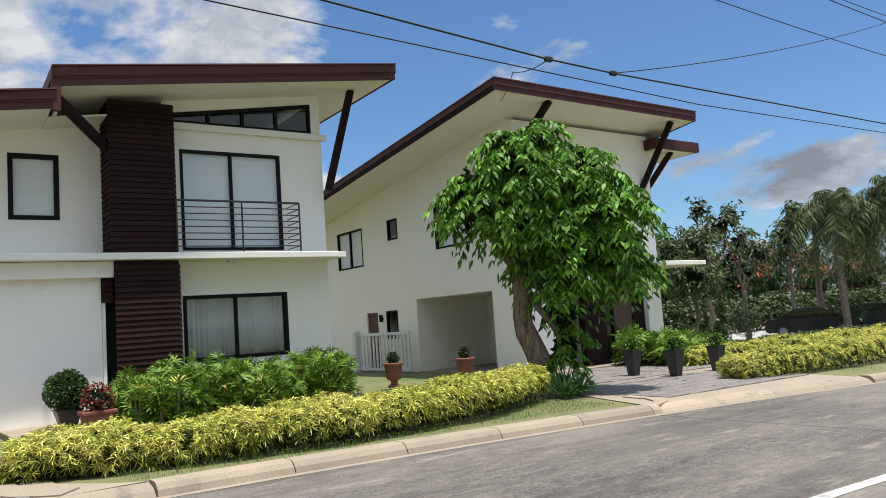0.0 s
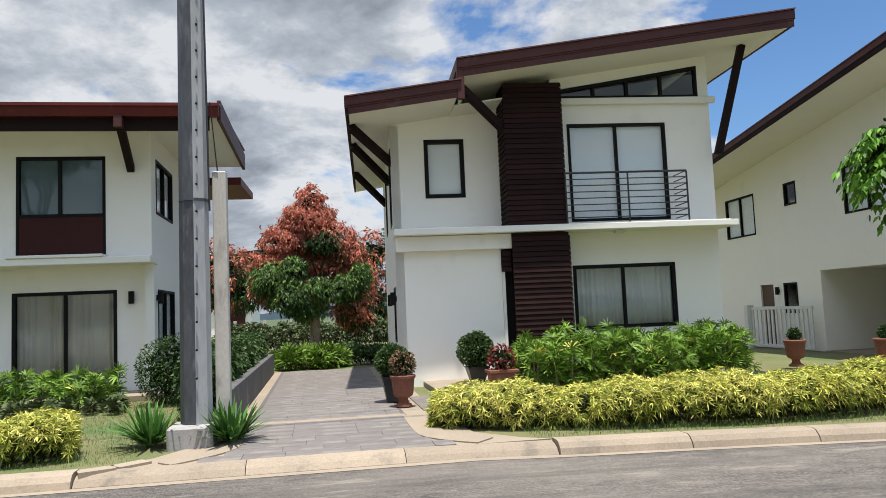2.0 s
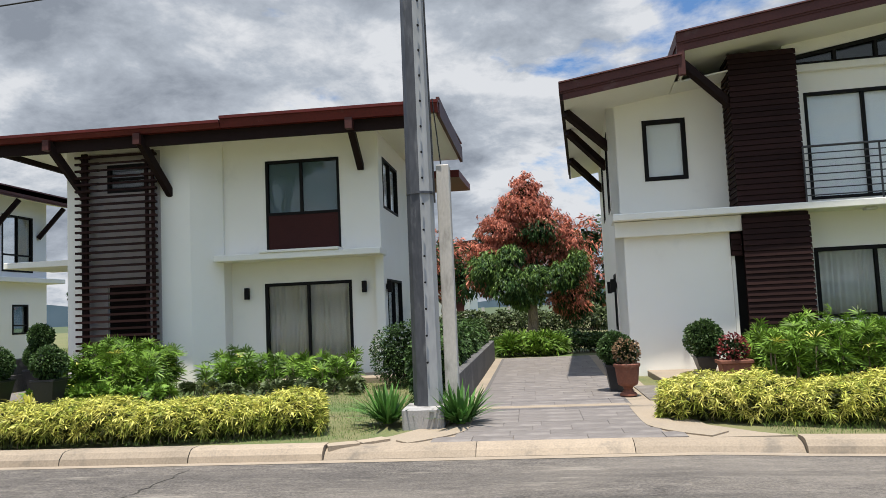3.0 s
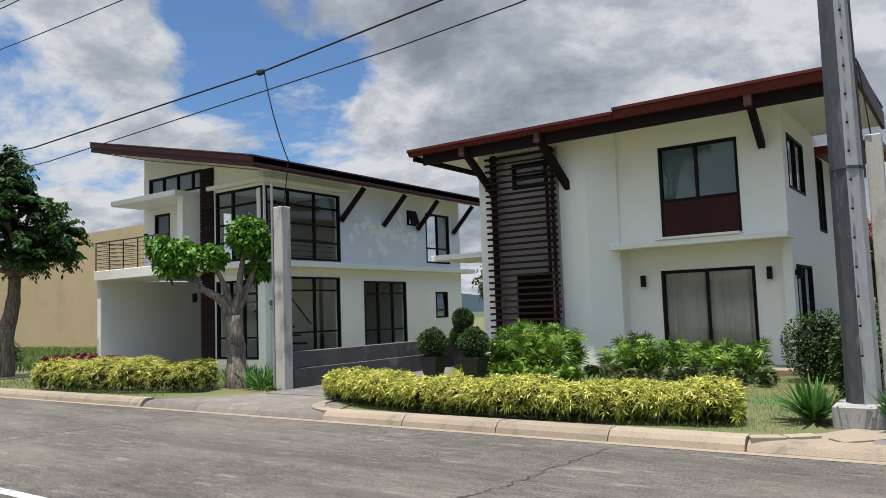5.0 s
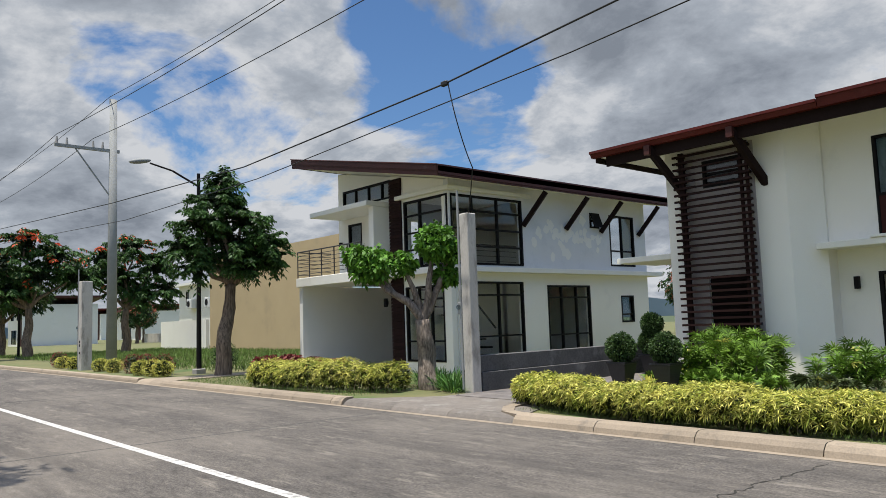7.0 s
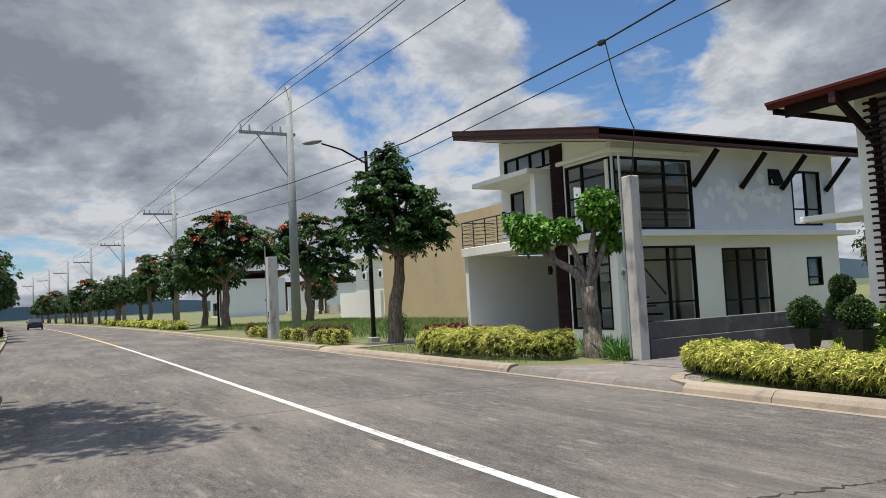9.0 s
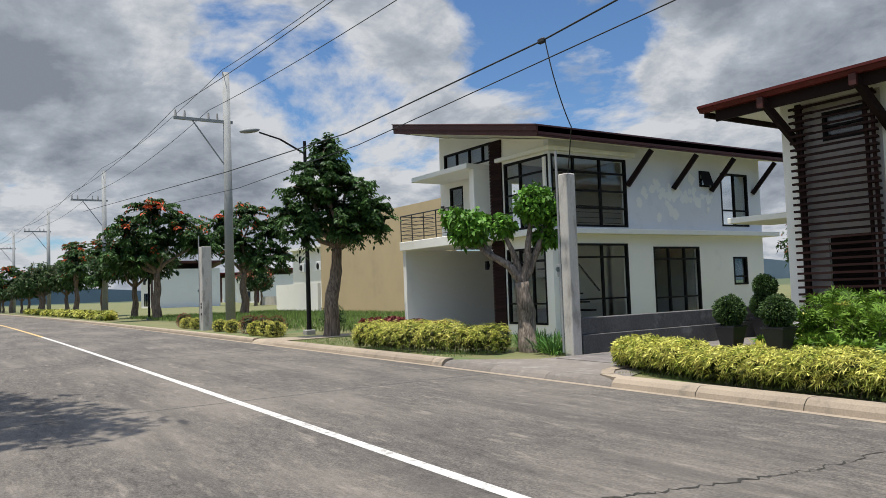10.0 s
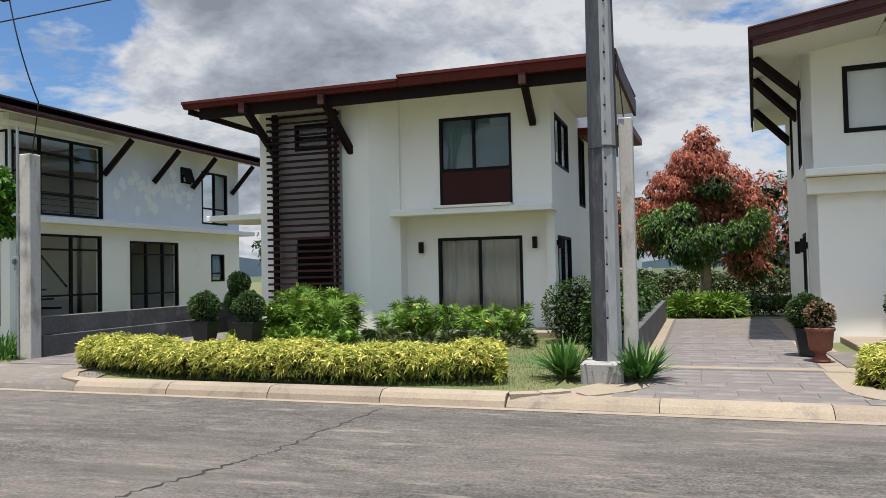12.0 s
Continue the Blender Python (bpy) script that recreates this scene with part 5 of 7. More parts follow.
    for _ in range(int(total * 14)):
        sv = np.array([rng.uniform(0.1, total - 0.1)])
        p, nrm = at(sv)
        off = nrm[0] * rng.uniform(-0.3, 0.3) * width
        b = Vector((p[0][0] + off[0], p[0][1] + off[1], zb - 0.02))
        rod(bm, b, b + Vector((rng.uniform(-0.1, 0.1), rng.uniform(-0.1, 0.1), height * 0.75)), 0.008, 0.004, 5)
    tagged(part("stem_work", bm, BARK, H), kind="stuff")
    return H


def tuft(name, x, y, z, n, length, width, rng_seed, label, material=None, spread=0.9, lean=0.5, radius=0.1, category="plant", group="", stem_h=0.0):
    """A clump of strap leaves that rise and arch over; each leaf has three lengths."""
    rng = np.random.default_rng(rng_seed)
    H = thing(name, (x, y, z), label, category, group)
    verts, faces = [], []
    for _ in range(n):
        a, el = rng.uniform(0, 6.283), rng.uniform(0.35, 1.45)
        d = np.array([math.cos(a), math.sin(a)])
        r = rng.uniform(0, radius)
        b = np.array([x + d[0] * r, y + d[1] * r, z + rng.uniform(0, 1) * stem_h])
        L = length * rng.uniform(0.6, 1.15)
        w = width * rng.uniform(0.7, 1.2)
        sd = np.array([-d[1], d[0], 0]) * w / 2
        k0 = len(verts)
        for f in (0.0, 0.35, 0.7, 1.0):
            e = el - lean * 1.3 * f * f
            p = b + np.array([d[0] * math.cos(el), d[1] * math.cos(el), math.sin(el)]) * L * f * spread
            p[2] -= lean * L * f * f * 0.55
            ww = (0.55, 1.0, 0.8, 0.03)[int(round(f * 3))]
            verts += [(p - sd * ww).tolist(), (p + sd * ww).tolist()]
        for i in range(3):
            q = k0 + 2 * i
            faces.append((q, q + 1, q + 3, q + 2))
    me = bpy.data.meshes.new("mesh")
    me.from_pydata(verts, [], faces)
    me.materials.append(material or L_GREEN)
    part("leaves", me, None, H)
    part("crown_base", rod(bmesh.new(), (x, y, z - 0.03), (x, y, z + 0.08 + stem_h * 0.7), radius * 0.4 + 0.01, radius * 0.25, 7), L_GREEN if not stem_h else BARK, H)
    return H


def limb(bm, p, q, r0, r1, rng, wob=0.06, n=4, seg=7, knot=0.0):
    """A bent tapering limb, one tube of rings."""
    p, q = np.array(p, float), np.array(q, float)
    L = np.linalg.norm(q - p)
    d = (q - p) / L
    u = np.cross(d, (0.0, 0.0, 1.0) if abs(d[2]) < 0.8 else (1.0, 0.0, 0.0))
    u /= np.linalg.norm(u)
    v = np.cross(d, u)
    prev, bend = None, rng.uniform(0, 6.28)
    for i in range(n + 1):
        f = i / n
        c = p + (q - p) * f
        if 0 < i < n:
            c = c + (u * math.sin(2.6 * f * math.pi + bend) + v * math.cos(2.1 * f * math.pi + bend)) * wob * L * math.sin(f * math.pi)
        r = (r0 + (r1 - r0) * f) * (1 + knot * rng.normal())
        ring = []
        for k in range(seg):
            a = 2 * math.pi * k / seg
            ring.append(bm.verts.new(tuple(c + (u * math.cos(a) + v * math.sin(a)) * r * (1 + knot * 0.7 * rng.normal()))))
        if prev:
            for k in range(seg):
                bm.faces.new((prev[k], prev[(k + 1) % seg], ring[(k + 1) % seg], ring[k]))
        prev = ring
    bm.faces.new(prev)
    return c


def tree(name, x, y, z, trunk_h, trunk_r, blobs, leaf, leaf_n, leaf_len, leaf_w, seed, label, bark=None, lean=(0, 0), extra=None, droop=0.5, gap=0.0, twigs=40, inner=None, shell=0.55, category="tree", group="", fronds=0.0, hang=1.0):
    """A trunk, limbs to each leaf mass, and leaves in small sprays. blobs: (dx, dy, height, rx, ry, rz) masses; extra: (material, share) of other leaves."""
    rng = np.random.default_rng(seed)
    H = thing(name, (x, y, z), label, category, group)
    top = (x + lean[0], y + lean[1], z + trunk_h)
    bm = bmesh.new()
    limb(bm, (x, y, z - 0.15), top, trunk_r * 1.2, trunk_r * 0.72, rng, 0.03, 12, 12, 0.035)
    part("trunk", bm, bark or BARK, H, smooth=True)
    bm = bmesh.new()
    total = sum(b[3] * b[4] + b[3] * b[5] for b in blobs)
    P, Wy = [], []
    for (dx, dy, h, rx, ry, rz) in blobs:
        c = np.array([x + dx, y + dy, z + h])
        limb(bm, top, c, trunk_r * 0.5, trunk_r * 0.14, rng)
        m = max(3, int(leaf_n * (rx * ry + rx * rz) / total))
        sprays = max(6, m // 9)
        d = rand_dirs(rng, sprays)
        rr = rng.uniform(shell, 1.0, sprays) ** 0.7 * (1 + 0.13 * np.sin(d[:, 0] * 5 + d[:, 2] * 7 + seed) + 0.08 * rng.normal(size=sprays))
        ctr = c + d * rr[:, None] * np.array([rx, ry, rz])
        keep = rng.uniform(size=sprays) > gap * (np.sin(ctr[:, 0] * 3.1 + seed) * np.sin(ctr[:, 2] * 2.7 + seed) > 0.2)
        ctr, d = ctr[keep], d[keep]
        for _ in range(min(twigs // len(blobs) + 1, 10)):
            limb(bm, c, ctr[rng.integers(len(ctr))], trunk_r * 0.12, 0.006, rng, 0.05, 2)
        if fronds:
            # drooping compound leaves: two rows of leaflets on an arching stalk
            nf = max(2, m // 14)
            j = rng.integers(0, max(4, len(ctr) // 5), nf)
            out = d[j] * np.array([1, 1, 0.35]) + rand_dirs(rng, nf) * 0.35 + np.array([0, 0, 0.15])
            out /= np.linalg.norm(out, axis=1)[:, None]
            RL = fronds * rng.uniform(0.7, 1.2, nf)
            f = np.repeat(np.linspace(0.15, 1.0, 7), 2)
            sg = np.tile([-1.0, 1.0], 7)
            side_d = np.cross(out, np.array([0, 0, 1.0]))
            side_d /= np.linalg.norm(side_d, axis=1)[:, None] + 1e-6
            down = np.array([0, 0, 1.0])
            q = ctr[j][:, None] + out[:, None] * (RL[:, None] * (f - 0.5))[:, :, None] - down * (RL[:, None] * 0.55 * hang * f ** 2)[:, :, None]
            wy = side_d[:, None] * sg[None, :, None] * 0.75 + out[:, None] * 0.4 - down * 0.6 * hang + rng.normal(size=(nf, 14, 3)) * 0.12
            P.append(q.reshape(-1, 3)); Wy.append(wy.reshape(-1, 3))
            continue
        q, wy = rosettes(rng, ctr + rng.normal(size=ctr.shape) * leaf_len * 0.3, d + rand_dirs(rng, len(ctr)) * 0.5 + np.array([0, 0, 0.3]), 9, (0.5, 1.5))
        P.append(q + rng.normal(size=q.shape) * leaf_len * 0.28)
        Wy.append(wy - np.array([0, 0, droop]))
    tagged(part("branch_work", bm, bark or BARK, H, smooth=True), kind="stuff")
    P, Wy = np.concatenate(P), np.concatenate(Wy)
    n = len(P)
    L = rng.uniform(0.65, 1.3, n) * leaf_len
    W = L * leaf_w
    share = np.zeros(n, bool)
    if extra:
        lo, hi = P[:, 2].min(), P[:, 2].max()
        patch = np.sin(P[:, 0] * 1.7 + seed) * np.sin(P[:, 1] * 1.9 + 2) * np.sin(P[:, 2] * 2.3 + seed * 2)
        share = (patch + rng.normal(size=n) * 0.25 + extra[2] * ((P[:, 2] - lo) / (hi - lo) - 0.5)) > np.quantile(patch, 1 - extra[1])
    side = rand_dirs(rng, n)
    # core leaves take the darkened colour, painting shade into the crown
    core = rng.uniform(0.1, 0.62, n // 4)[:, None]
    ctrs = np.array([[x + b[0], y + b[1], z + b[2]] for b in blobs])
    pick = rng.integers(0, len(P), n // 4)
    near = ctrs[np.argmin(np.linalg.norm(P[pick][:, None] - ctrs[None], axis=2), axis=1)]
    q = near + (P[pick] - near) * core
    part("inner_leaves", leaf_mesh(q, rand_dirs(rng, len(q)), rand_dirs(rng, len(q)), np.full(len(q), leaf_len * 1.3), np.full(len(q), leaf_len * 0.75), inner or L_DEEP_SHADE, 0.2), None, H)
    part("crown", leaf_mesh(P[~share], Wy[~share], side[~share], L[~share], W[~share], leaf, 0.3), None, H)
    if extra and share.any():
        part("blossom" if extra[0] is L_FLOWER else "young_leaves", leaf_mesh(P[share], Wy[share], side[share], L[share], W[share], extra[0], 0.3), None, H)
    return H


def ball(name, x, y, z, r, seed, label, pot=None, leaf=None, sq=1.0, n=2600, group=""):
    """A clipped round bush; pot: (material, top radius, height)."""
    rng = np.random.default_rng(seed)
    H = thing(name, (x, y, z), label, "potted plant" if pot else "bush", group)
    zb = z
    if pot:
        m, pr, ph = pot
        pot_mesh(H, x, y, z, m, pr, ph)
        zb = z + ph
    c = np.array([x, y, zb + r * sq * 0.92])
    d = rand_dirs(rng, n)
    pos = c + d * np.array([r, r, r * sq]) * rng.uniform(0.82, 1.03, n)[:, None] * (1 + 0.05 * np.sin(d[:, :1] * 6 + seed))
    L = rng.uniform(0.03, 0.06, n)
    part("leaves", leaf_mesh(pos, d + rand_dirs(rng, n) * 0.8, rand_dirs(rng, n), L, L * 0.6, leaf or L_BUSH, 0.1), None, H)
    # a core of darkened leaves paints the shade inside the bush
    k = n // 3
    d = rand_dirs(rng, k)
    part("inner_leaves", leaf_mesh(c + d * np.array([r, r, r * sq]) * rng.uniform(0.4, 0.8, k)[:, None], rand_dirs(rng, k), rand_dirs(rng, k), np.full(k, 0.1), np.full(k, 0.06), L_DEEP_SHADE, 0.1), None, H)
    part("stem", rod(bmesh.new(), (x, y, zb - 0.05), (x, y, zb + r), 0.02, 0.012, 6), BARK, H)
    return H


def pot_mesh(H, x, y, z, m, pr, ph):
    """A tall square black tub, or a turned terracotta urn with a foot and a rolled rim."""
    bm = bmesh.new()
    if m is POT_BLACK:
        rings = [(0.0, 0.60), (0.06, 0.60), (0.92, 0.97), (0.93, 1.04), (1.0, 1.04), (1.0, 0.92), (0.88, 0.90)]
        seg, ofs = 4, math.pi / 4
        k = 1.3
    else:
        rings = [(0.0, 0.68), (0.06, 0.66), (0.12, 0.42), (0.20, 0.34), (0.27, 0.40), (0.33, 0.72), (0.40, 0.80), (0.88, 0.93), (0.90, 1.02), (0.97, 1.04), (1.0, 0.98), (1.0, 0.86), (0.9, 0.8)]
        seg, ofs, k = 18, 0, 1.0
    prev = None
    for f, s in rings:
        ring = [bm.verts.new((x + math.cos(ofs + i * 2 * math.pi / seg) * pr * s * k, y + math.sin(ofs + i * 2 * math.pi / seg) * pr * s * k, z + f * ph)) for i in range(seg)]
        if prev:
            for i in range(seg):
                bm.faces.new((prev[i], prev[(i + 1) % seg], ring[(i + 1) % seg], ring[i]))
        else:
            bm.faces.new(ring[::-1])
        prev = ring
    bm.faces.new(prev)
    p = part("pot", bm, m, H, "black square tub" if m is POT_BLACK else "turned terracotta pot")
    part("soil", rod(bmesh.new(), (x, y, z + ph * 0.84), (x, y, z + ph * 0.905), pr * 0.8, pr * 0.8, 12), EARTH, p)


def strap_bed(name, x0, x1, y0, y1, z, height, seed, label, count, leaf=None, length=0.55, width=0.035):
    """A thick bed of arching strap-leaved plants, one thing with its leaves and canes."""
    rng = np.random.default_rng(seed)
    H = thing(name, ((x0 + x1) / 2, (y0 + y1) / 2, z), label, "planting")
    verts, faces, vert2, face2 = [], [], [], []
    bm = bmesh.new()
    for c in range(count):
        px, py = rng.uniform(x0, x1), rng.uniform(y0, y1)
        hh = height * rng.uniform(0.62, 1.0) * (0.72 + 0.28 * (py - y0) / (y1 - y0)) * (0.9 + 0.1 * math.sin(px * 2.3))
        rod(bm, (px, py, z - 0.02), (px + rng.uniform(-.05, .05), py + rng.uniform(-.05, .05), z + hh * 0.8), 0.012, 0.008, 5)
        for k in range(12):
            # a fan: seven narrow blades that spread from the end of a short stalk
            a, el = rng.uniform(0, 6.283), rng.uniform(0.0, 1.4)
            ax = np.array([math.cos(a) * math.cos(el), math.sin(a) * math.cos(el), math.sin(el)])
            tw = rng.uniform(-1.1, 1.1)
            sx = np.array([-math.sin(a), math.cos(a), 0.0]) * math.cos(tw) + np.cross(ax, [-math.sin(a), math.cos(a), 0.0]) * math.sin(tw)
            b = np.array([px, py, z + hh * rng.uniform(0.10, 0.96)]) + ax * length * rng.uniform(0.05, 0.35)
            V, F = (verts, faces) if rng.uniform() > 0.012 else (vert2, face2)
            for j in range(7):
                th = (j - 3) * 0.40 + rng.normal() * 0.08
                d = ax * math.cos(th) + sx * math.sin(th)
                up = np.cross(d, sx if abs(th) < 0.9 else ax)
                up /= np.linalg.norm(up) + 1e-6
                sd = np.cross(d, up) * width * rng.uniform(0.8, 1.3) / 2
                L = length * rng.uniform(0.42, 0.66)
                k0 = len(V)
                for i, f in enumerate((0.0, 0.4, 0.8, 1.0)):
                    p = b + d * L * f
                    p[2] -= 0.26 * L * f * f
                    ww = (0.35, 1.0, 0.8, 0.1)[i]
                    V += [(p - sd * ww).tolist(), (p + sd * ww).tolist()]
                for i in range(3):
                    q = k0 + 2 * i
                    F.append((q, q + 1, q + 3, q + 2))
    for nm, V, F, m in (("leaves", verts, faces, leaf or L_GREEN), ("dry_leaves", vert2, face2, L_YELLOW)):
        me = bpy.data.meshes.new("mesh")
        me.from_pydata(V, [], F)
        me.materials.append(m)
        part(nm, me, None, H)
    tagged(part("cane_work", bm, BARK, H), kind="stuff")
    return H


# ---- street poles and lamps ----
def square_pole():
    P = thing("utility_pole", (-3.09, 1.5, 0.15), "tall weathered steel power pole on a concrete plinth", "utility pole")
    part("plinth", boxed(-3.36, -2.84, 1.2, 1.75, 0.0, 0.36, bevel=0.03), CONCRETE, P, "chipped concrete plinth")
    # faces 3 to 5 in dark steel, the other five in pale steel
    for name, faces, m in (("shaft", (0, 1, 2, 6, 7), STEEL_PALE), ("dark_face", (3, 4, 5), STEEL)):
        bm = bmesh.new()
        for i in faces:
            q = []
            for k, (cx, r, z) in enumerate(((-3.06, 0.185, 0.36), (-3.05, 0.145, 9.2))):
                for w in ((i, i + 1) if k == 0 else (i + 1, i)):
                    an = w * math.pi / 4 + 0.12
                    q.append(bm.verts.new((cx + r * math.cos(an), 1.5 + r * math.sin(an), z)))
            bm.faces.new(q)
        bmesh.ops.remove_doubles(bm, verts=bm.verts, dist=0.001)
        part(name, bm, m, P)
    for i in range(22):
        z = 0.9 + i * 0.33
        part("bolt", rod(bmesh.new(), (-3.02 + 0.004 * i, 1.30 + 0.0025 * i, z), (-3.02 + 0.004 * i, 1.27 + 0.0025 * i, z), 0.014, n=6), BLACK, P)
    part("band", rod(bmesh.new(), (-3.055, 1.5, 3.02), (-3.055, 1.5, 3.05), 0.180, n=16), STEEL, P)
    part("conduit", rod(bmesh.new(), (-2.86, 1.42, 2.9), (-2.93, 1.42, 9.0), 0.012), CABLE, P)
    Q = thing("concrete_post", (-2.78, 1.85, 0.15), "short white concrete service post", "post")
    part("post", boxed(-2.87, -2.70, 1.75, 1.95, 0.0, 3.45, bevel=0.012), CONCRETE_PALE, Q)
    part("cable_coil", rod(bmesh.new(), (-2.8, 1.74, 3.45), (-2.86, 1.6, 4.3), 0.008), CABLE, Q)


square_pole()


def service_post(x, y, z, h, w, label):
    Q = thing("concrete_post", (x, y, z), label, "post", "service posts")
    part("post", boxed(x - w / 2, x + w / 2, y - w / 2, y + w / 2, z - 0.2, z + h, bevel=0.015), CONCRETE_PALE, Q)
    part("conduit", rod(bmesh.new(), (x - w / 2 - 0.03, y - w / 2, z), (x - w / 2 - 0.03, y - w / 2, z + h + 0.5), 0.025), GALV, Q)
    m = part("meter_box", boxed(x - w / 2 - 0.12, x - w / 2 - 0.001, y - w / 2 - 0.02, y + 0.06, z + 1.55, z + 1.8, bevel=0.01), GALV, Q)
    part("dial", rod(bmesh.new(), (x - w / 2 - 0.06, y - w / 2 - 0.02, z + 1.7), (x - w / 2 - 0.06, y - w / 2 - 0.06, z + 1.7), 0.05, n=12), GLASS_DIM, m)
    return Q


service_post(-13.36, 2.32, 0.15, 3.64, 0.25, "tall weathered concrete service post with conduit")
far_post = service_post(-35.0, 1.0, 0.12, 3.6, 0.42, "pale concrete service post with dark sockets")
for z in (0.75, 1.05, 1.2):
    part("socket", boxed(-35.05, -34.93, 0.775, 0.79, z, z + 0.1), BLACK, far_post)


def lamp(x, y, z, h, reach, label):
    P = thing("street_lamp", (x, y, z), label, "street lamp", "street lamps")
    part("base", boxed(x - 0.17, x + 0.17, y - 0.17, y + 0.17, z - 0.1, z + 0.14, bevel=0.02), CONCRETE, P)
    part("pole", rod(bmesh.new(), (x, y, z + 0.14), (x, y, z + h), 0.085, 0.055, 12), BLACK, P)
    bm = bmesh.new()
    rod(bm, (x, y, z + h - 0.45), (x - 0.15 * reach, y - 0.55 * reach, z + h + 0.05), 0.035, n=8)
    rod(bm, (x - 0.15 * reach, y - 0.55 * reach, z + h + 0.05), (x - 0.3 * reach, y - reach, z + h + 0.28), 0.03, n=8)
    part("arm", bm, BLACK, P)
    bm = bmesh.new()
    bmesh.ops.create_icosphere(bm, subdivisions=2, radius=1, matrix=pose(x - 0.36 * reach, y - 1.2 * reach, z + h + 0.33, 8, 0, -15) @ Matrix.Diagonal((0.15, 0.36, 0.09, 1)))
    part("head", bm, GALV, P, "pale grey lamp head", smooth=True)
    return P


lamp(-26.7, 2.25, 0.13, 6.8, 1.5, "dark street lamp pole with a pale cobra head")
lamp(-57.0, 3.2, 0.1, 6.6, 1.5, "dark street lamp pole with a pale cobra head")


def power_pole(x, y, z, h, arm=2.7, label="grey concrete power pole with a crossarm"):
    P = thing("power_pole", (x, y, z), label, "utility pole", "power poles")
    part("shaft", rod(bmesh.new(), (x, y, z - 0.3), (x, y, z + h), 0.26, 0.17, 14), GALV, P, smooth=True)
    a = part("crossarm", boxed(x - 0.06, x + 0.06, y - arm, y + 0.3, z + h - 2.7, z + h - 2.55), GALV, P)
    for dy in (0.1 - arm, 0.55 - arm, -0.95, -0.5):
        part("insulator", rod(bmesh.new(), (x, y + dy, z + h - 2.55), (x, y + dy, z + h - 2.22), 0.07, 0.04, 8), CONCRETE, a)
    part("brace", beam(bmesh.new(), (x, y - arm * 0.65, z + h - 2.7), (x, y - 0.15, z + h - 4.9), 0.05, 0.06), GALV, P)
    part("top_pin", rod(bmesh.new(), (x - 0.2, y - 0.1, z + h - 0.15), (x - 0.2, y - 0.1, z + h + 0.1), 0.04), CONCRETE, P)
    return P


first_pole = power_pole(-40.6, 3.8, 0.15, 13.1)
for k in range(1, 7):
    copy_thing(first_pole, pose(-40.6 - 34.0 * k, 3.8 + yk(-40.6 - 34.0 * k) - yk(-40.6), 0.0))


def wire(points, r, name="overhead_cable", sag=0.0, label="black overhead cable along the street"):
    """Lengths of cable hung between points, each with its own sag."""
    cu = bpy.data.curves.new("cable", "CURVE")
    cu.dimensions, cu.bevel_depth, cu.bevel_resolution = "3D", r, 1
    sp = cu.splines.new("POLY")
    pts = []
    for p, q in zip(points, points[1:]):
        for i in range(16):
            f = i / 16
            pts.append([p[k] + (q[k] - p[k]) * f for k in range(3)])
            pts[-1][2] -= sag * 4 * f * (1 - f)
    pts.append(list(points[-1]))
    sp.points.add(len(pts) - 1)
    for s, p in zip(sp.points, pts):
        s.co = (*p, 1)
    me = bpy.data.meshes.new_from_object(bpy.data.objects.new("tmp", cu))
    ob = new(name, me)
    me.materials.append(CABLE)
    return tagged(ob, label, "cable", "overhead cables")


wire([(-75, 1.5, 9.5), (-33.5, 1.5, 6.8), (-21.8, 1.5, 6.2), (-13.0, 1.5, 6.33), (-8.6, 1.5, 6.6), (-3.0, 1.4, 7.05), (4.0, 1.5, 6.48), (8.9, 1.5, 6.34), (10.8, 1.5, 6.35), (24.1, 1.5, 6.7), (45, 1.0, 7.2)], 0.018, label="thick twisted overhead cable")
wire([(-60, 1.7, 7.6), (-31.8, 1.5, 5.9), (-21.0, 1.5, 5.72), (-9.8, 1.5, 6.02), (-7.3, 1.5, 6.16), (-3.0, 1.4, 6.5), (2.2, 1.5, 6.09), (13.8, 1.5, 6.06), (30, 1.5, 6.6)], 0.012)
wire([(-12.9, 1.5, 6.3), (-12.75, 1.6, 5.4), (-12.7, 1.9, 4.6), (-13.3, 2.3, 3.75)], 0.012, sag=0.05, label="slack service cable to the post")
wire([(8.9, 1.5, 6.34), (10.0, 3.6, 6.9), (12.2, 6.4, 7.3)], 0.01, sag=0.08, label="slack service cable to a roof")
wire([(10.8, 1.5, 6.35), (25.1, 1.5, 10.2)], 0.012, sag=0.2)
for dy, dz in ((0.1 - 2.7, -2.1), (-0.2, 0.12), (-0.95, -2.1)):
    pts = [(-40.6 - 34.0 * k, 3.8 + dy + yk(-40.6 - 34.0 * k) - yk(-40.6), 13.25 + dz) for k in range(6, -1, -1)]
    wire(pts + [(0, 4.2 + dy, 12.5 + dz), (40, 3.6 + dy, 12.6 + dz)], 0.014, sag=0.5, label="thin high power line")
for x, z in ((-13.0, 6.33), (8.9, 6.34), (10.8, 6.35)):
    c = part("cable_clamp", boxed(x - 0.09, x + 0.09, 1.45, 1.55, z - 0.05, z + 0.05, bevel=0.02), CABLE)
    tagged(c, "black clamp on the overhead cable", "clamp")

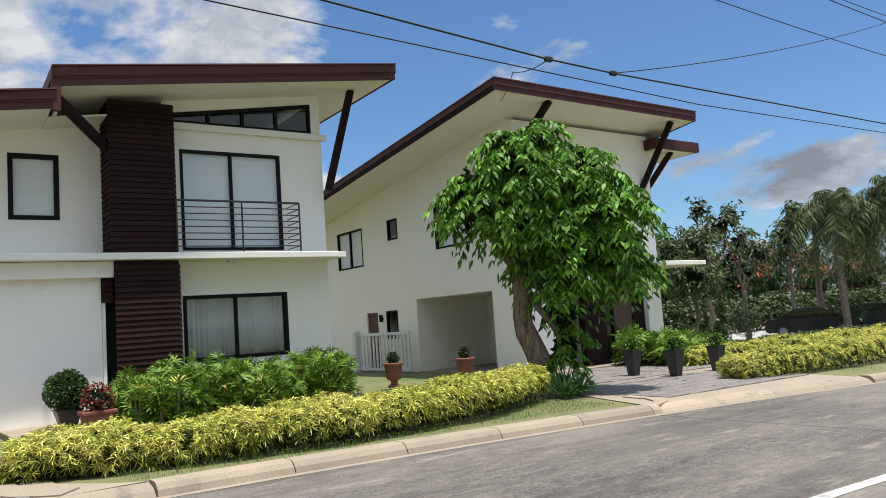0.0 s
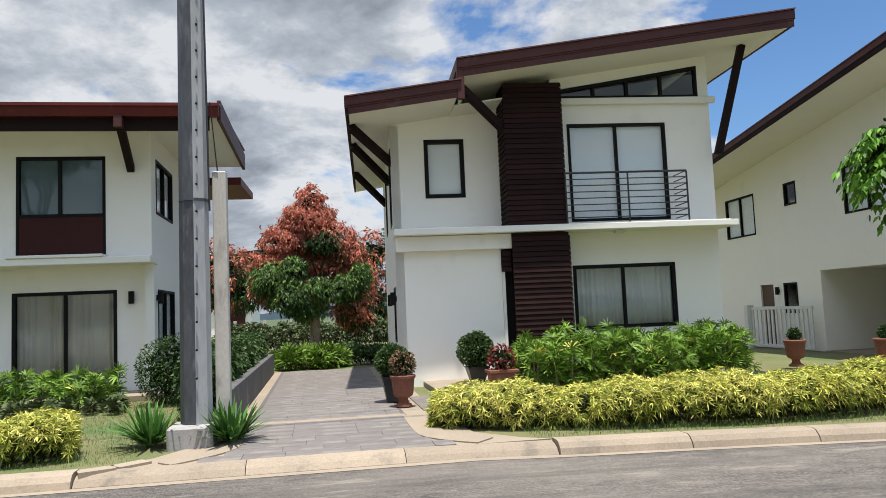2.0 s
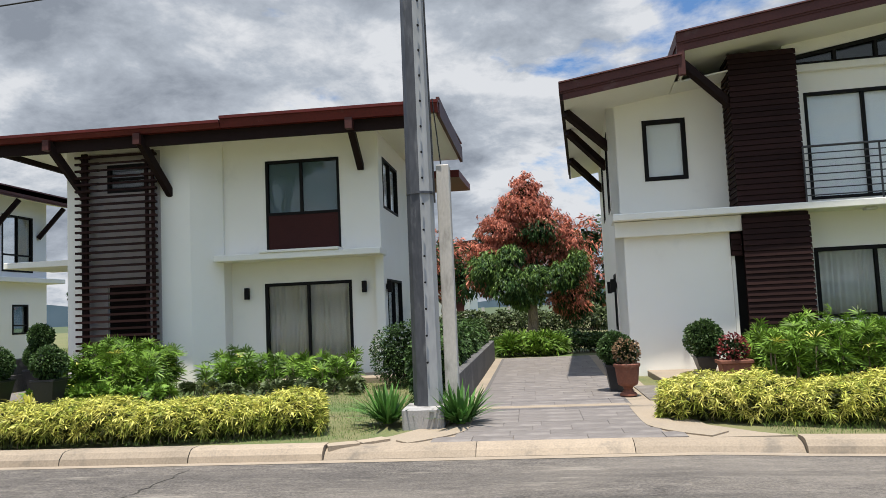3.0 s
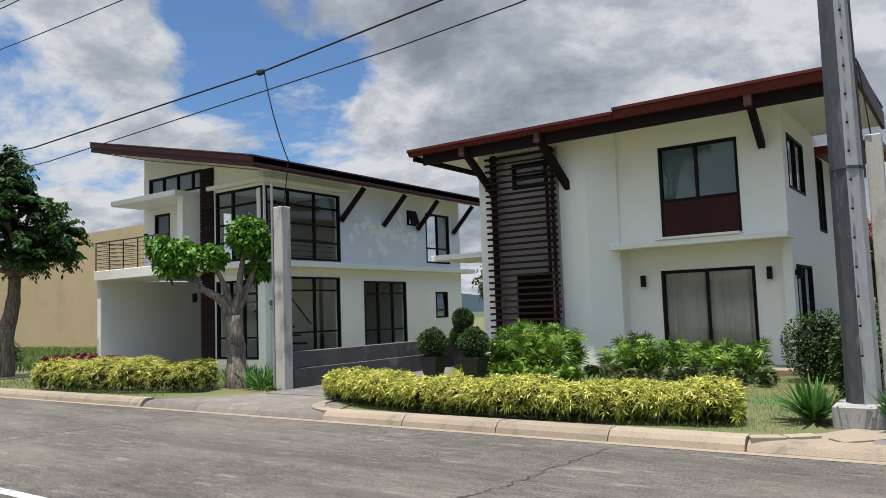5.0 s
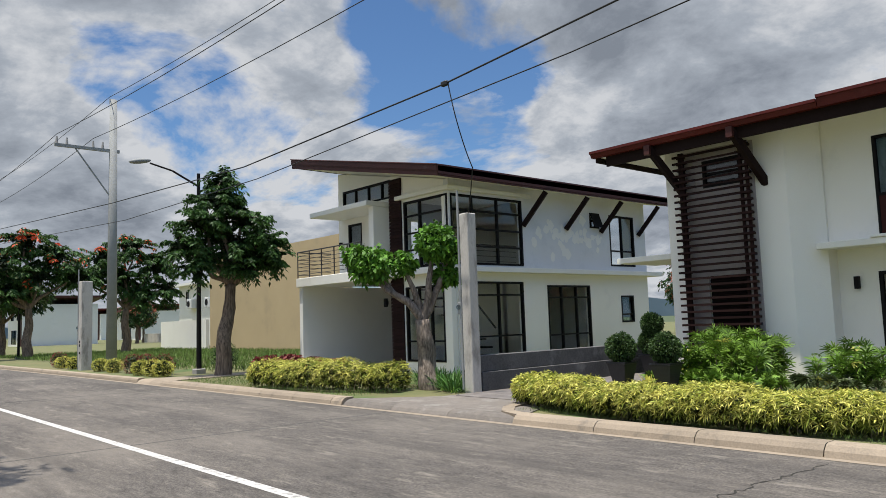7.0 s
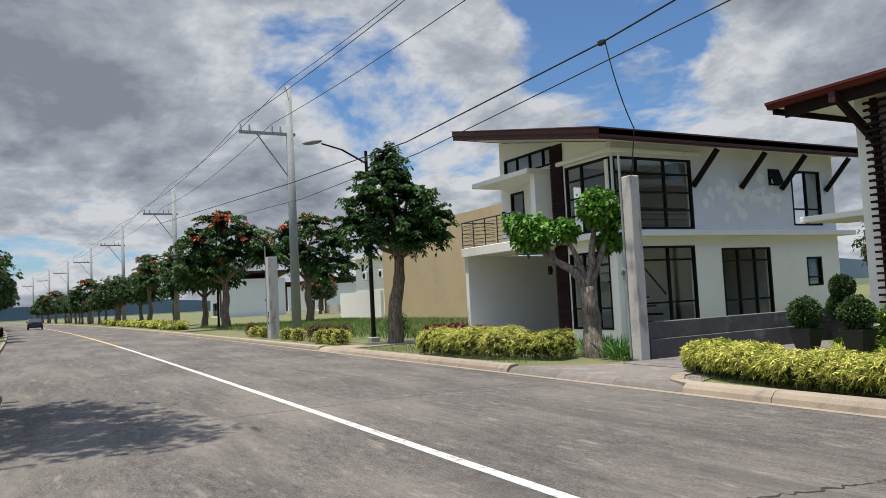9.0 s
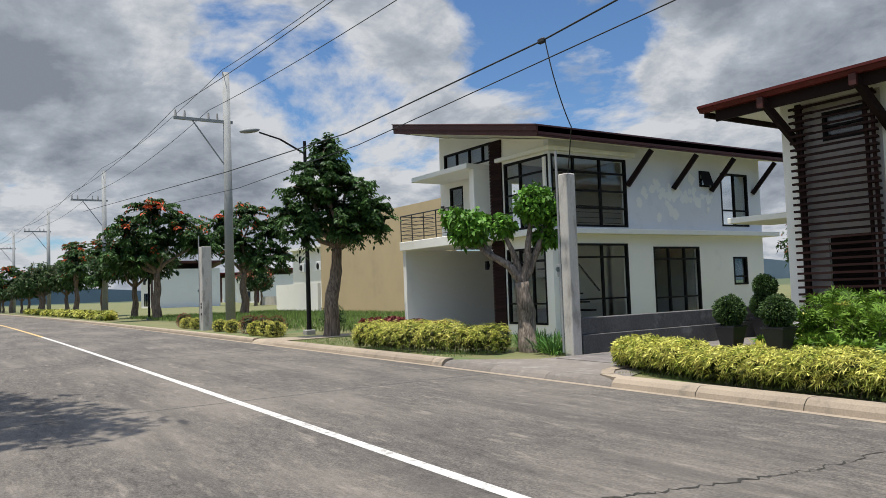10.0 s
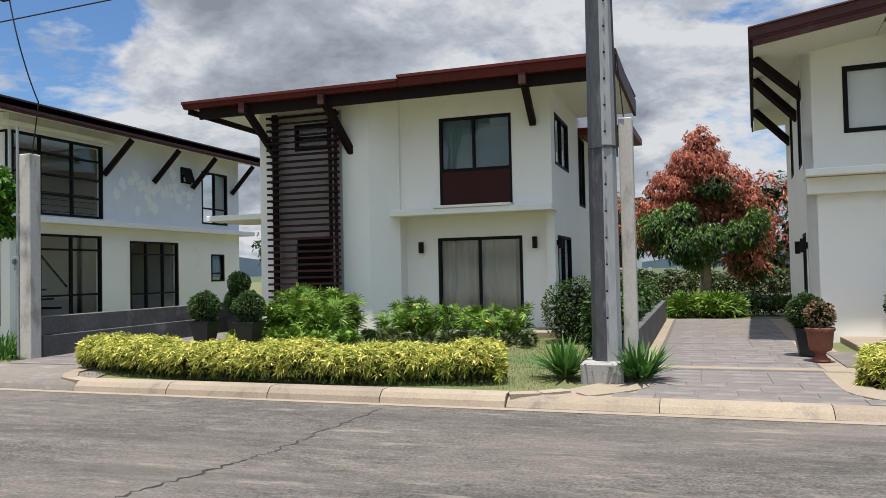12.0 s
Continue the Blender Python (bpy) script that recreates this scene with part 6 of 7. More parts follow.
# ---- garden of the middle house ----
hedge("hedge", [(-0.15, 1.75), (1.6, 1.15), (4.1, 0.95), (6.4, 1.3), (8.5, 2.3)], 0.95, 0.54, 11, "yellow variegated clipped hedge behind the kerb", group="yellow hedges", per_m=3600)
strap_bed("strap_plants", 2.05, 6.45, 4.9, 6.2, 0.14, 1.14, 12, "dense bed of glossy green fan-leaved palms", 320, length=0.38, width=0.023)
ball("round_bush", 1.33, 6.05, 0.2, 0.33, 13, "clipped round bush in a black tub", (POT_BLACK, 0.22, 0.30), n=3200)
PX, PY, PZ = 1.64, 5.35, 0.115
ball("red_shrub", PX, PY, PZ + 0.33, 0.24, 14, "sparse red-leaved shrub in a terracotta planter", leaf=L_CRIMSON, n=650)
planter = thing("planter", (PX, PY, PZ), "square terracotta planter on two feet", "planter")
trough = prism(bmesh.new(), [(PX - 0.20, PZ + 0.05), (PX + 0.20, PZ + 0.05), (PX + 0.25, PZ + 0.34), (PX - 0.25, PZ + 0.34)], "y", PY - 0.18, PY + 0.18)
bmesh.ops.bevel(trough, geom=trough.edges[:], offset=0.012, segments=1, affect="EDGES")
trough = part("trough", trough, TERRACOTTA, planter)
part("rim", boxed(PX - 0.275, PX + 0.275, PY - 0.205, PY + 0.205, PZ + 0.30, PZ + 0.36, bevel=0.01), TERRACOTTA, trough)
for x in (PX - 0.15, PX + 0.15):
    part("foot", boxed(x - 0.06, x + 0.06, PY - 0.14, PY + 0.14, PZ - 0.005, PZ + 0.05), TERRACOTTA, planter)
ball("round_bush", -0.42, 4.45, 0.125, 0.26, 15, "clipped round bush in a black tub", (POT_BLACK, 0.2, 0.42))
ball("potted_shrub", -0.33, 3.75, 0.125, 0.19, 16, "half-dry shrub in a terracotta urn", (TERRACOTTA, 0.195, 0.48), leaf=L_DRY, n=600)
for x, y, s in ((9.0, 7.6, 17), (10.4, 6.5, 18)):
    ball("potted_plant", x, y, -0.02, 0.13, s, "low plant in a terracotta urn", (TERRACOTTA, 0.24, 0.6), n=500)
tree("street_tree", 9.35, 2.75, -0.03, 2.5, 0.22, [(0.25, -0.1, 2.8, 0.5, 0.5, 0.5), (-0.6, 0.6, 3.9, 0.75, 0.75, 0.6), (-0.9, 0.9, 4.3, 0.45, 0.45, 0.4), (-0.1, 0.0, 4.7, 0.8, 0.8, 0.55), (0.3, -0.1, 5.3, 0.5, 0.5, 0.35), (-0.35, 0.3, 5.1, 0.4, 0.4, 0.35), (0.7, -0.7, 4.4, 0.8, 0.8, 0.6), (1.1, -1.1, 3.7, 0.75, 0.75, 0.6), (0.2, -0.1, 3.7, 0.9, 0.9, 0.7), (0.8, -0.8, 2.9, 0.75, 0.75, 0.55), (1.2, -1.2, 2.6, 0.5, 0.5, 0.45), (0.3, -0.4, 2.4, 0.55, 0.55, 0.45), (0.35, -0.3, 1.5, 0.25, 0.25, 0.6), (0.3, -0.3, 0.9, 0.15, 0.15, 0.35)],
     L_TREE, 30000, 0.165, 0.42, 19, "young street tree with bright compound leaves", bark=BARK, lean=(-0.25, 0.3), droop=0.9, fronds=0.78, hang=1.1, shell=0.75)
for x, y, s in ((9.0, 1.9, 20), (9.6, 2.1, 21), (10.1, 2.9, 22)):
    tuft("spider_lily", x, y, -0.04, 70, 0.75, 0.045, s, "dark green strap plant under the tree", L_SPIKE, group="strap plants")

# ---- garden of the grille house ----
hedge("hedge", [(-11.2, 1.6), (-9.9, 1.1), (-8.5, 0.75), (-6.2, 0.8), (-4.35, 1.25)], 0.85, 0.45, 31, "yellow variegated clipped hedge behind the kerb", group="yellow hedges", per_m=3600)
strap_bed("strap_plants", -10.45, -8.95, 5.5, 6.8, 0.14, 1.2, 32, "dense clump of tall fan-leaved palms", 140, length=0.40, width=0.025)
strap_bed("strap_plants", -8.3, -5.0, 5.9, 6.9, 0.14, 0.82, 33, "loose bed of fan-leaved plants and dry stems", 46, length=0.40, width=0.026)
strap_bed("low_plants", -8.4, -4.9, 5.2, 5.9, 0.14, 0.26, 34, "low half-dry plants at the bed's edge", 34, leaf=L_OLIVE, length=0.22, width=0.03)
strap_bed("low_plants", -11.0, -8.4, 5.0, 5.6, 0.14, 0.3, 35, "low green plants at the bed's edge", 60, length=0.25, width=0.03)
for x, y, s in ((-3.62, 1.65, 36), (-2.66, 1.45, 37)):
    tuft("spider_lily", x, y, 0.15, 150, 0.58, 0.045, s, "spiky green strap plant beside the pole", L_SPIKE, spread=1.0, lean=0.35, radius=0.15, group="strap plants")
for x, y, s in ((-11.4, 4.7, 38), (-10.3, 4.6, 39), (-12.6, 7.6, 40)):
    ball("round_bush", x, y, 0.1, 0.30, s, "clipped round bush in a black tub", (POT_BLACK, 0.24, 0.52), group="potted bushes")
ball("round_bush", -12.55, 7.6, 1.1, 0.26, 41, "upper ball of a clipped topiary")
tuft("agave", -10.75, 4.65, 0.12, 30, 0.5, 0.05, 42, "yellow-green spiky plant between tubs", L_YELLOW)
# low wall and hedge along the drive
lw = part("low_wall", boxed(-2.95, -2.79, 2.4, 12.6, 0.0, 0.62, bevel=0.01), CONCRETE_DARK)
tagged(lw, "low dark-stained concrete wall along the driveway", "wall", kind="structure")
hedge("hedge", [(-3.3, 3.2), (-3.3, 12.4)], 0.75, 1.0, 43, "dense green clipped hedge behind a low wall", yellow=False, per_m=1500, size=0.09, leaf=L_BUSH)
ball("round_bush", -4.2, 6.4, 0.14, 0.62, 44, "large clipped round green bush", n=4000)
hedge("hedge", [(-3.0, 14.6), (1.0, 14.4)], 0.8, 0.55, 45, "green hedge across the end of the driveway", yellow=False, per_m=1100, size=0.09)
hedge("hedge", [(-6.0, 27.0), (5.0, 27.0)], 1.2, 1.2, 46, "pale clipped hedge in the back lot", yellow=False, per_m=700, size=0.14, leaf=L_OLIVE)
strap_bed("strap_plants", -2.6, -0.9, 13.3, 14.2, 0.14, 0.6, 47, "strap plants under the red-leaved tree", 40)
tree("mango_tree", -1.75, 20.6, 0.14, 1.7, 0.2, [(-0.05, 0, 5.7, 0.5, 0.55, 0.65), (-0.1, 0.1, 5.1, 1.0, 1.0, 0.6), (-0.9, 0.2, 4.3, 1.0, 1.1, 0.65), (0.6, 0.1, 4.3, 1.0, 1.1, 0.65), (-1.4, 0.3, 3.45, 0.95, 1.1, 0.55), (1.3, 0.2, 3.6, 0.75, 0.9, 0.65), (1.6, 0.4, 2.7, 0.75, 1.0, 0.9), (1.55, 0.4, 1.6, 0.75, 1.0, 0.8), (-1.7, 0.4, 2.6, 0.6, 0.9, 0.7), (0.1, 0.8, 3.3, 1.5, 1.2, 1.0)],
     L_RED, 70000, 0.125, 0.32, 51, "mango tree covered in young copper-red leaves", bark=BARK_PALE, droop=0.95, extra=(L_DARK, 0.16, -0.8), twigs=60, shell=0.7, inner=L_DEEP_SHADE)
tree("mango_tree", -1.7, 19.3, 0.14, 1.6, 0.17, [(-1.6, 0, 2.85, 0.7, 0.8, 0.55), (-0.8, -0.2, 2.2, 0.8, 0.9, 0.6), (0.2, 0, 2.35, 0.7, 0.8, 0.5), (-0.7, 0, 3.2, 0.5, 0.6, 0.4), (1.1, 0, 2.45, 0.6, 0.7, 0.5), (1.7, 0, 2.9, 0.4, 0.5, 0.4), (-0.3, 0, 1.65, 0.7, 0.7, 0.3)],
     L_MANGO, 13000, 0.14, 0.34, 52, "smaller mango tree with green leaves and pale limbs", bark=BARK_PALE, droop=1.0, extra=(L_DARK, 0.35, -0.5))
tree("mango_tree", -6.5, 33, 0.1, 1.6, 0.2, [(0, 0, 4.2, 1.6, 1.6, 1.5), (-1.3, 0, 3.0, 1.4, 1.4, 1.0), (1.2, 0, 3.0, 1.4, 1.4, 1.0)], L_DARK, 4500, 0.3, 0.3, 53, "red and green mango tree in the back lot", extra=(L_RED, 0.4, 0.8))
tree("mango_tree", 1.5, 33, 0.1, 1.6, 0.2, [(0, 0, 4.6, 1.8, 1.6, 1.5), (-1.3, 0, 3.0, 1.4, 1.4, 1.2), (1.2, 0, 3.0, 1.4, 1.4, 1.2), (0, 0, 1.8, 2.2, 1.4, 0.8)], L_RED, 5000, 0.3, 0.3, 54, "red-leaved mango tree in the back lot", extra=(L_DARK, 0.4, -0.8))
for k, x in enumerate((-8.6, -7.2, -5.6, -4.2, -2.9)):
    q = part("fence_post", boxed(x - 0.07, x + 0.07, 30.0, 30.14, 0.1, 1.5), CONCRETE_PALE)
    tagged(q, "white post of the back fence", "fence post", "back fence posts")

# ---- lot of the glazed house ----
fw = thing("low_wall", (-13.4, 4, 0.1), "stepped low wall stained black", "wall")
part("upper_course", boxed(-13.52, -13.32, 2.5, 16.5, 0.5, 0.84, bevel=0.01), CONCRETE_DARK, fw)
part("lower_course", boxed(-13.55, -13.26, 2.5, 16.5, 0.0, 0.5, bevel=0.01), CONCRETE_DARK, fw)
hedge("hedge", [(-19.6, 0.75), (-17.0, 0.95), (-14.9, 1.7)], 0.95, 0.62, 61, "yellow variegated clipped hedge before a house", group="yellow hedges", per_m=2000)
hedge("red_border", [(-23.0, 2.4), (-18.5, 2.6)], 0.5, 0.55, 62, "row of dark red-leaved border plants", yellow=False, leaf=L_CRIMSON, per_m=500, size=0.12)
tree("pollarded_tree", -14.82, 2.41, 0.12, 1.5, 0.21, [(-0.75, -0.95, 2.75, 0.42, 0.42, 0.34), (-0.95, -1.2, 2.95, 0.25, 0.25, 0.22), (-0.3, -0.4, 2.75, 0.22, 0.22, 0.2), (0.15, 0.15, 3.2, 0.4, 0.4, 0.36), (0.1, 0.5, 2.5, 0.28, 0.28, 0.16), (0.3, 0.5, 3.0, 0.22, 0.22, 0.2)],
     L_TREE, 7500, 0.12, 0.62, 63, "pollarded street tree with knotted trunk and fresh tufts", bark=BARK_PALE, lean=(-0.1, -0.1), droop=0.3)
for k in range(7):
    tuft("spider_lily", -15.6 + 0.3 * k, 2.9 - 0.12 * k + 0.3 * (k % 2), 0.12, 70, 0.62, 0.03, 64 + k, "clump of long grass-like leaves by the post", L_SPIKE, spread=1.0, lean=0.5, radius=0.2, group="grass clumps")
tree("street_tree", -24.95, 2.25, 0.12, 2.9, 0.23, [(0.1, 0.0, 6.3, 0.5, 0.5, 0.45), (-0.1, -0.1, 5.7, 0.8, 0.75, 0.5), (-0.1, -0.7, 4.9, 0.8, 0.65, 0.45), (0.3, 0.6, 5.0, 0.8, 0.75, 0.45), (-0.2, -1.1, 4.1, 0.65, 0.5, 0.4), (0.4, 1.2, 4.3, 0.8, 0.7, 0.45), (0.5, 1.55, 3.8, 0.6, 0.5, 0.35), (0.1, 0.3, 4.3, 1.0, 0.8, 0.6), (-0.2, -0.7, 3.5, 0.6, 0.5, 0.4), (0.3, 0.7, 3.5, 0.7, 0.6, 0.4)],
     L_STREET, 22000, 0.15, 0.44, 71, "dense dark green street tree", bark=BARK, lean=(-0.05, 0.35), gap=0.3, shell=0.6, fronds=0.62, hang=0.55)
for x, y, s, r in ((-28.3, 0.9, 72, 0.32), (-27.2, 0.9, 73, 0.36), (-26.6, 1.0, 74, 0.34), (-31.4, 1.0, 75, 0.33), (-33.0, 1.0, 76, 0.32), (-36.5, 1.0, 77, 0.33), (-38.2, 1.0, 78, 0.33)):
    ball("yellow_bush", x, y, 0.1, r, s, "small yellow variegated bush on the verge", leaf=L_YELLOW, sq=0.8, n=1100, group="verge bushes")
for x, y, s in ((-30.0, 1.2, 79), (-29.2, 1.4, 80), (-27.9, 1.5, 81), (-39.6, 1.2, 82)):
    ball("crimson_bush", x, y, 0.1, 0.36, s, "crimson-leaved bush on the verge", leaf=L_CRIMSON, n=700, group="verge bushes")
ball("dark_bush", -28.5, 4.0, 0.1, 0.5, 83, "dark leafy bush behind the lamp", n=1500)
ball("dark_bush", -30, 10.0, 0.1, 0.4, 84, "green bush at the tan wall", n=900)

# tan party wall with white house behind
tw = thing("neighbour_house", (-50, 16, 0.1), "white house behind a tan rendered party wall", "house")
part("party_wall", boxed(-53.5, -36.0, 14.6, 14.9, -0.2, 6.6), TAN, tw, "tan rendered blank wall")
part("side_wall", boxed(-53.5, -53.2, 14.9, 26.0, -0.2, 6.6), TAN, tw)
part("yard_wall", boxed(-62.0, -53.51, 14.3, 14.55, -0.2, 2.3), WALL, tw, "pale yard wall")
part("wall", wall(bmesh.new(), "y", 18.0, 18.3, -67.5, -53.6, 0.0, 5.4, [(-66.0, -65.4, 3.7, 4.9)]), WALL, tw)
part("roof", boxed(-67.9, -53.0, 17.5, 27.0, 5.4, 5.6), SLAB, tw)
for x in (-64.2, -60.6):
    a = part("air_conditioner", boxed(x - 0.5, x + 0.5, 17.5, 17.98, 3.4, 4.2, bevel=0.02), PLASTIC_WHITE, tw, "white air conditioner")
    part("fan", rod(bmesh.new(), (x - 0.1, 17.5, 3.8), (x - 0.1, 17.48, 3.8), 0.27, n=14), BLACK, a)
window(tw, "y", 18.0, -1, -66.0, -65.4, 3.7, 4.9, glass=GLASS_DIM)

# ---- down the street ----
def far_house(x, y, w, d, h, label, roof=FASCIA):
    H = thing("far_house", (x, y, 0), label, "house", "houses down the street")
    z = zr(x)
    part("wall", wall(bmesh.new(), "y", y, y + 0.3, x - w / 2, x + w / 2, z - 0.5, z + h, [(x - w * 0.3, x - w * 0.1, z + 3.8, z + 5.2), (x + w * 0.1, x + w * 0.3, z + 3.8, z + 5.2), (x - w * 0.25, x + w * 0.1, z + 0.4, z + 2.4)]), WALL, H)
    for s in (-1, 1):
        part("side_wall", boxed(x + s * w / 2 - (0.3 if s > 0 else 0), x + s * w / 2 + (0.3 if s < 0 else 0), y + 0.301, y + d, z - 0.5, z + h), WALL, H)
    part("back_wall", boxed(x - w / 2 + 0.3, x + w / 2 - 0.3, y + d - 0.3, y + d, z - 0.5, z + h), WALL, H)
    for a, b, c, e in ((-0.3, -0.1, 3.8, 5.2), (0.1, 0.3, 3.8, 5.2), (-0.25, 0.1, 0.4, 2.4)):
        window(H, "y", y, -1, x + a * w, x + b * w, z + c, z + e, cols=(0.5,), glass=GLASS_DIM)
    part("siding", boxed(x + w * 0.32, x + w * 0.45, y - 0.06, y - 0.002, z, z + h), PANEL, H)
    part("roof", prism(bmesh.new(), [(x - w / 2 - 0.9, z + h - 0.2), (x + w / 2 + 0.9, z + h + 0.9), (x + w / 2 + 0.9, z + h + 1.2), (x - w / 2 - 0.9, z + h + 0.1)], "y", y - 1.0, y + d + 0.6), roof, H)
    return H


far_house(-125, 17, 9, 10, 6, "white house with maroon panel down the street")
tree("street_tree", -110, 30, 0.0, 2.0, 0.2, [(0, 0, 5.2, 1.0, 1.0, 0.8), (0.3, -0.8, 4.0, 1.2, 1.2, 0.9), (-0.3, 0.9, 3.8, 1.2, 1.2, 0.9), (0, 0, 3.0, 1.5, 1.6, 0.8)], L_DARK, 2600, 0.34, 0.42, 95, "dark rounded tree on the vacant lot", extra=(L_RED, 0.1, 0.4), gap=0.4)
far_house(-152, 42, 15, 9, 5.5, "white house with red roof across the vacant lot", FASCIA_RED)
far_house(-190, 46, 16, 9, 6, "white house with red roof across the vacant lot", FASCIA_RED)
far_house(-30, 52, 11, 9, 6, "grey-white house behind the row")
far_house(-12, 56, 10, 9, 6, "grey-white house behind the row")
far_house(46, 60, 14, 9, 5, "long pale building behind the trees")
far_house(70, 40, 14, 9, 5, "long pale building behind the trees", FASCIA_RED)
yw = part("boundary_wall", boxed(-110, -57, 30, 30.25, -0.2, 1.3), CONCRETE_PALE)
tagged(yw, "pale boundary wall behind the vacant lot", "wall", kind="structure")

flame = tree("flame_tree", -55.5, 3.4, 0.08, 3.2, 0.28, [(0, -0.3, 7.6, 1.5, 1.6, 0.9), (0.2, -1.9, 6.2, 1.3, 1.4, 0.9), (0.1, 1.5, 6.6, 1.4, 1.5, 0.9), (0.2, 2.6, 5.4, 1.1, 1.3, 0.8), (0, -2.6, 4.6, 1.1, 1.1, 0.8), (0.3, 0.4, 5.3, 1.5, 1.6, 0.9), (0, -1.2, 4.2, 1.2, 1.2, 0.7)],
             L_STREET, 17000, 0.24, 0.42, 91, "spreading tree with orange blossoms along the street", extra=(L_FLOWER, 0.005, 1.2), gap=0.6, group="street trees", fronds=0.8, hang=0.7)
copy_thing(flame, pose(-56, 9.6, 0.0, 0, 0, 160))
copy_thing(flame, pose(-76, 3.2, 0.0, 0, 0, 70) @ Matrix.Scale(0.86, 4))
olive = tree("street_tree", -64, 3.6, 0.08, 2.4, 0.24, [(0, 0, 5.4, 1.9, 1.9, 1.1), (0.2, -1.6, 4.2, 1.5, 1.6, 1.2), (0.1, 1.6, 4.3, 1.5, 1.6, 1.2), (-1.5, 0.3, 4.2, 1.4, 1.4, 1.1), (1.4, 0, 4.4, 1.4, 1.4, 1.1)], L_DARK, 5500, 0.34, 0.42, 92, "rounded dark street tree", extra=(L_OLIVE, 0.35, 0.4), group="street trees")
rt = random.Random(5)
for k in range(17):
    x = -84 - 8.5 * k
    copy_thing(olive if k % 3 else flame, pose(x, 2.9 + yk(x) + rt.uniform(-0.6, 0.6), 0.0, 0, 0, rt.uniform(0, 360)) @ Matrix.Scale(rt.uniform(0.7, 0.95), 4))
for k in range(16):
    x = -60 - 10.5 * k
    copy_thing(olive if k % 3 != 1 else flame, pose(x, yk(x) - 11.6 + rt.uniform(-0.6, 0.6), 0.0, 0, 0, rt.uniform(0, 360)))
back = tree("lot_tree", -58, 24, 0.1, 2.0, 0.22, [(0, 0, 5.6, 1.3, 1.3, 1.4), (0, -1.0, 4.2, 1.4, 1.4, 1.1), (0.4, 1.0, 4.0, 1.4, 1.4, 1.1), (0, 0, 3.1, 1.8, 1.8, 0.9)], L_DARK, 5000, 0.3, 0.36, 93, "dark mango tree in the vacant lot", extra=(L_RED, 0.15, 0.8), group="lot trees")
for x, y, a in ((-75, 30, 40), (-92, 33, 100), (-104, 27, 10), (-33, 44, 200), (-17, 48, 80), (-10, 36, 140), (-22, 30, 20), (8, 44, 60), (18, 40, 0)):
    copy_thing(back, pose(x, y, 0.05, 0, 0, a))
hedge("hedge", [(-118, 0.2), (-60, 1.2)], 0.9, 0.55, 94, "yellow clipped hedge far along the verge", group="yellow hedges", per_m=160, size=0.3)


def tall_grass(name, x0, x1, y0, y1, n, h, seed, label, leaf=None):
    rng = np.random.default_rng(seed)
    pos = np.column_stack([rng.uniform(x0, x1, n), rng.uniform(y0, y1, n), np.zeros(n)])
    pos[:, 2] = [0.12 + zr(x) for x in pos[:, 0]]
    way = rand_dirs(rng, n) * 0.45 + np.array([0, 0, 1.0])
    L = rng.uniform(0.5, 1.2, n) * h
    ob = new(name, leaf_mesh(pos, way, rand_dirs(rng, n), L, L * 0.09, leaf or L_GRASS, 0.15))
    return tagged(ob, label, "grass", kind="stuff")


tall_grass("grass", -62, -25.5, 2.6, 30, 60000, 0.3, 101, "rough green grass of the vacant lot")
tall_grass("grass", 0.75, 8.5, 0.2, 6.8, 42000, 0.06, 102, "short turf between kerb and hedge")
tall_grass("grass", -10.4, -3.6, 0.4, 7.2, 32000, 0.055, 103, "short patchy turf before the house")
tall_grass("grass", -23.5, -14.7, 0.25, 5.4, 14000, 0.09, 104, "uneven turf before the glazed house")
tall_grass("grass", 15.5, 40, -1.0, 14, 16000, 0.08, 105, "turf around the planted beds")

# ---- planted corner beyond the last house ----
for x, y, s in ((13.6, 3.9, 111), (13.65, 2.72, 112), (15.5, 2.8, 113)):
    ball("potted_shrub", x, y, zr(x) + 0.125, 0.21, s, "small loose shrub in a tall black tub", (POT_BLACK, 0.18, 0.62), leaf=L_TREE, sq=0.75, n=420, group="entry pots")
hedge("hedge", [(13.2, 1.0), (15.0, 0.75), (18.5, 0.6), (24, -0.4)], 1.1, 0.6, 114, "yellow variegated clipped hedge on the corner", group="yellow hedges", per_m=1500)
hedge("hedge", [(16.6, 4.6), (20.0, 4.4), (27, 3.2)], 1.0, 0.55, 115, "yellow variegated hedge in a second row", group="yellow hedges", per_m=900, size=0.14)
strap_bed("strap_plants", 16.6, 18.8, 4.6, 6.8, -0.15, 1.0, 116, "bed of green strap plants by the entry", 70)
for x, y, s, r in ((19.6, 7.4, 117, 0.6), (21.6, 7.8, 118, 0.55), (33.5, 12.6, 119, 0.8), (39, 10.0, 120, 0.9), (24.5, 8.4, 121, 0.5)):
    ball("round_bush", x, y, -0.3, r, s, "clipped round bush with bronze tips", n=2200)
hedge("red_border", [(24, 8.6), (38, 7.6)], 0.8, 0.34, 122, "row of red and green border shrubs", yellow=False, leaf=L_OLIVE, per_m=160, size=0.2)
tree("young_tree", 24.3, 9.2, -0.35, 1.8, 0.1, [(0, 0, 3.0, 1.3, 1.3, 0.9), (-0.7, 0.4, 4.0, 0.9, 0.9, 0.6), (0.6, 0, 4.2, 0.8, 0.8, 0.6)], L_OLIVE, 3200, 0.22, 0.36, 123, "thin young tree with sparse crown", gap=0.7, lean=(0.2, 0))
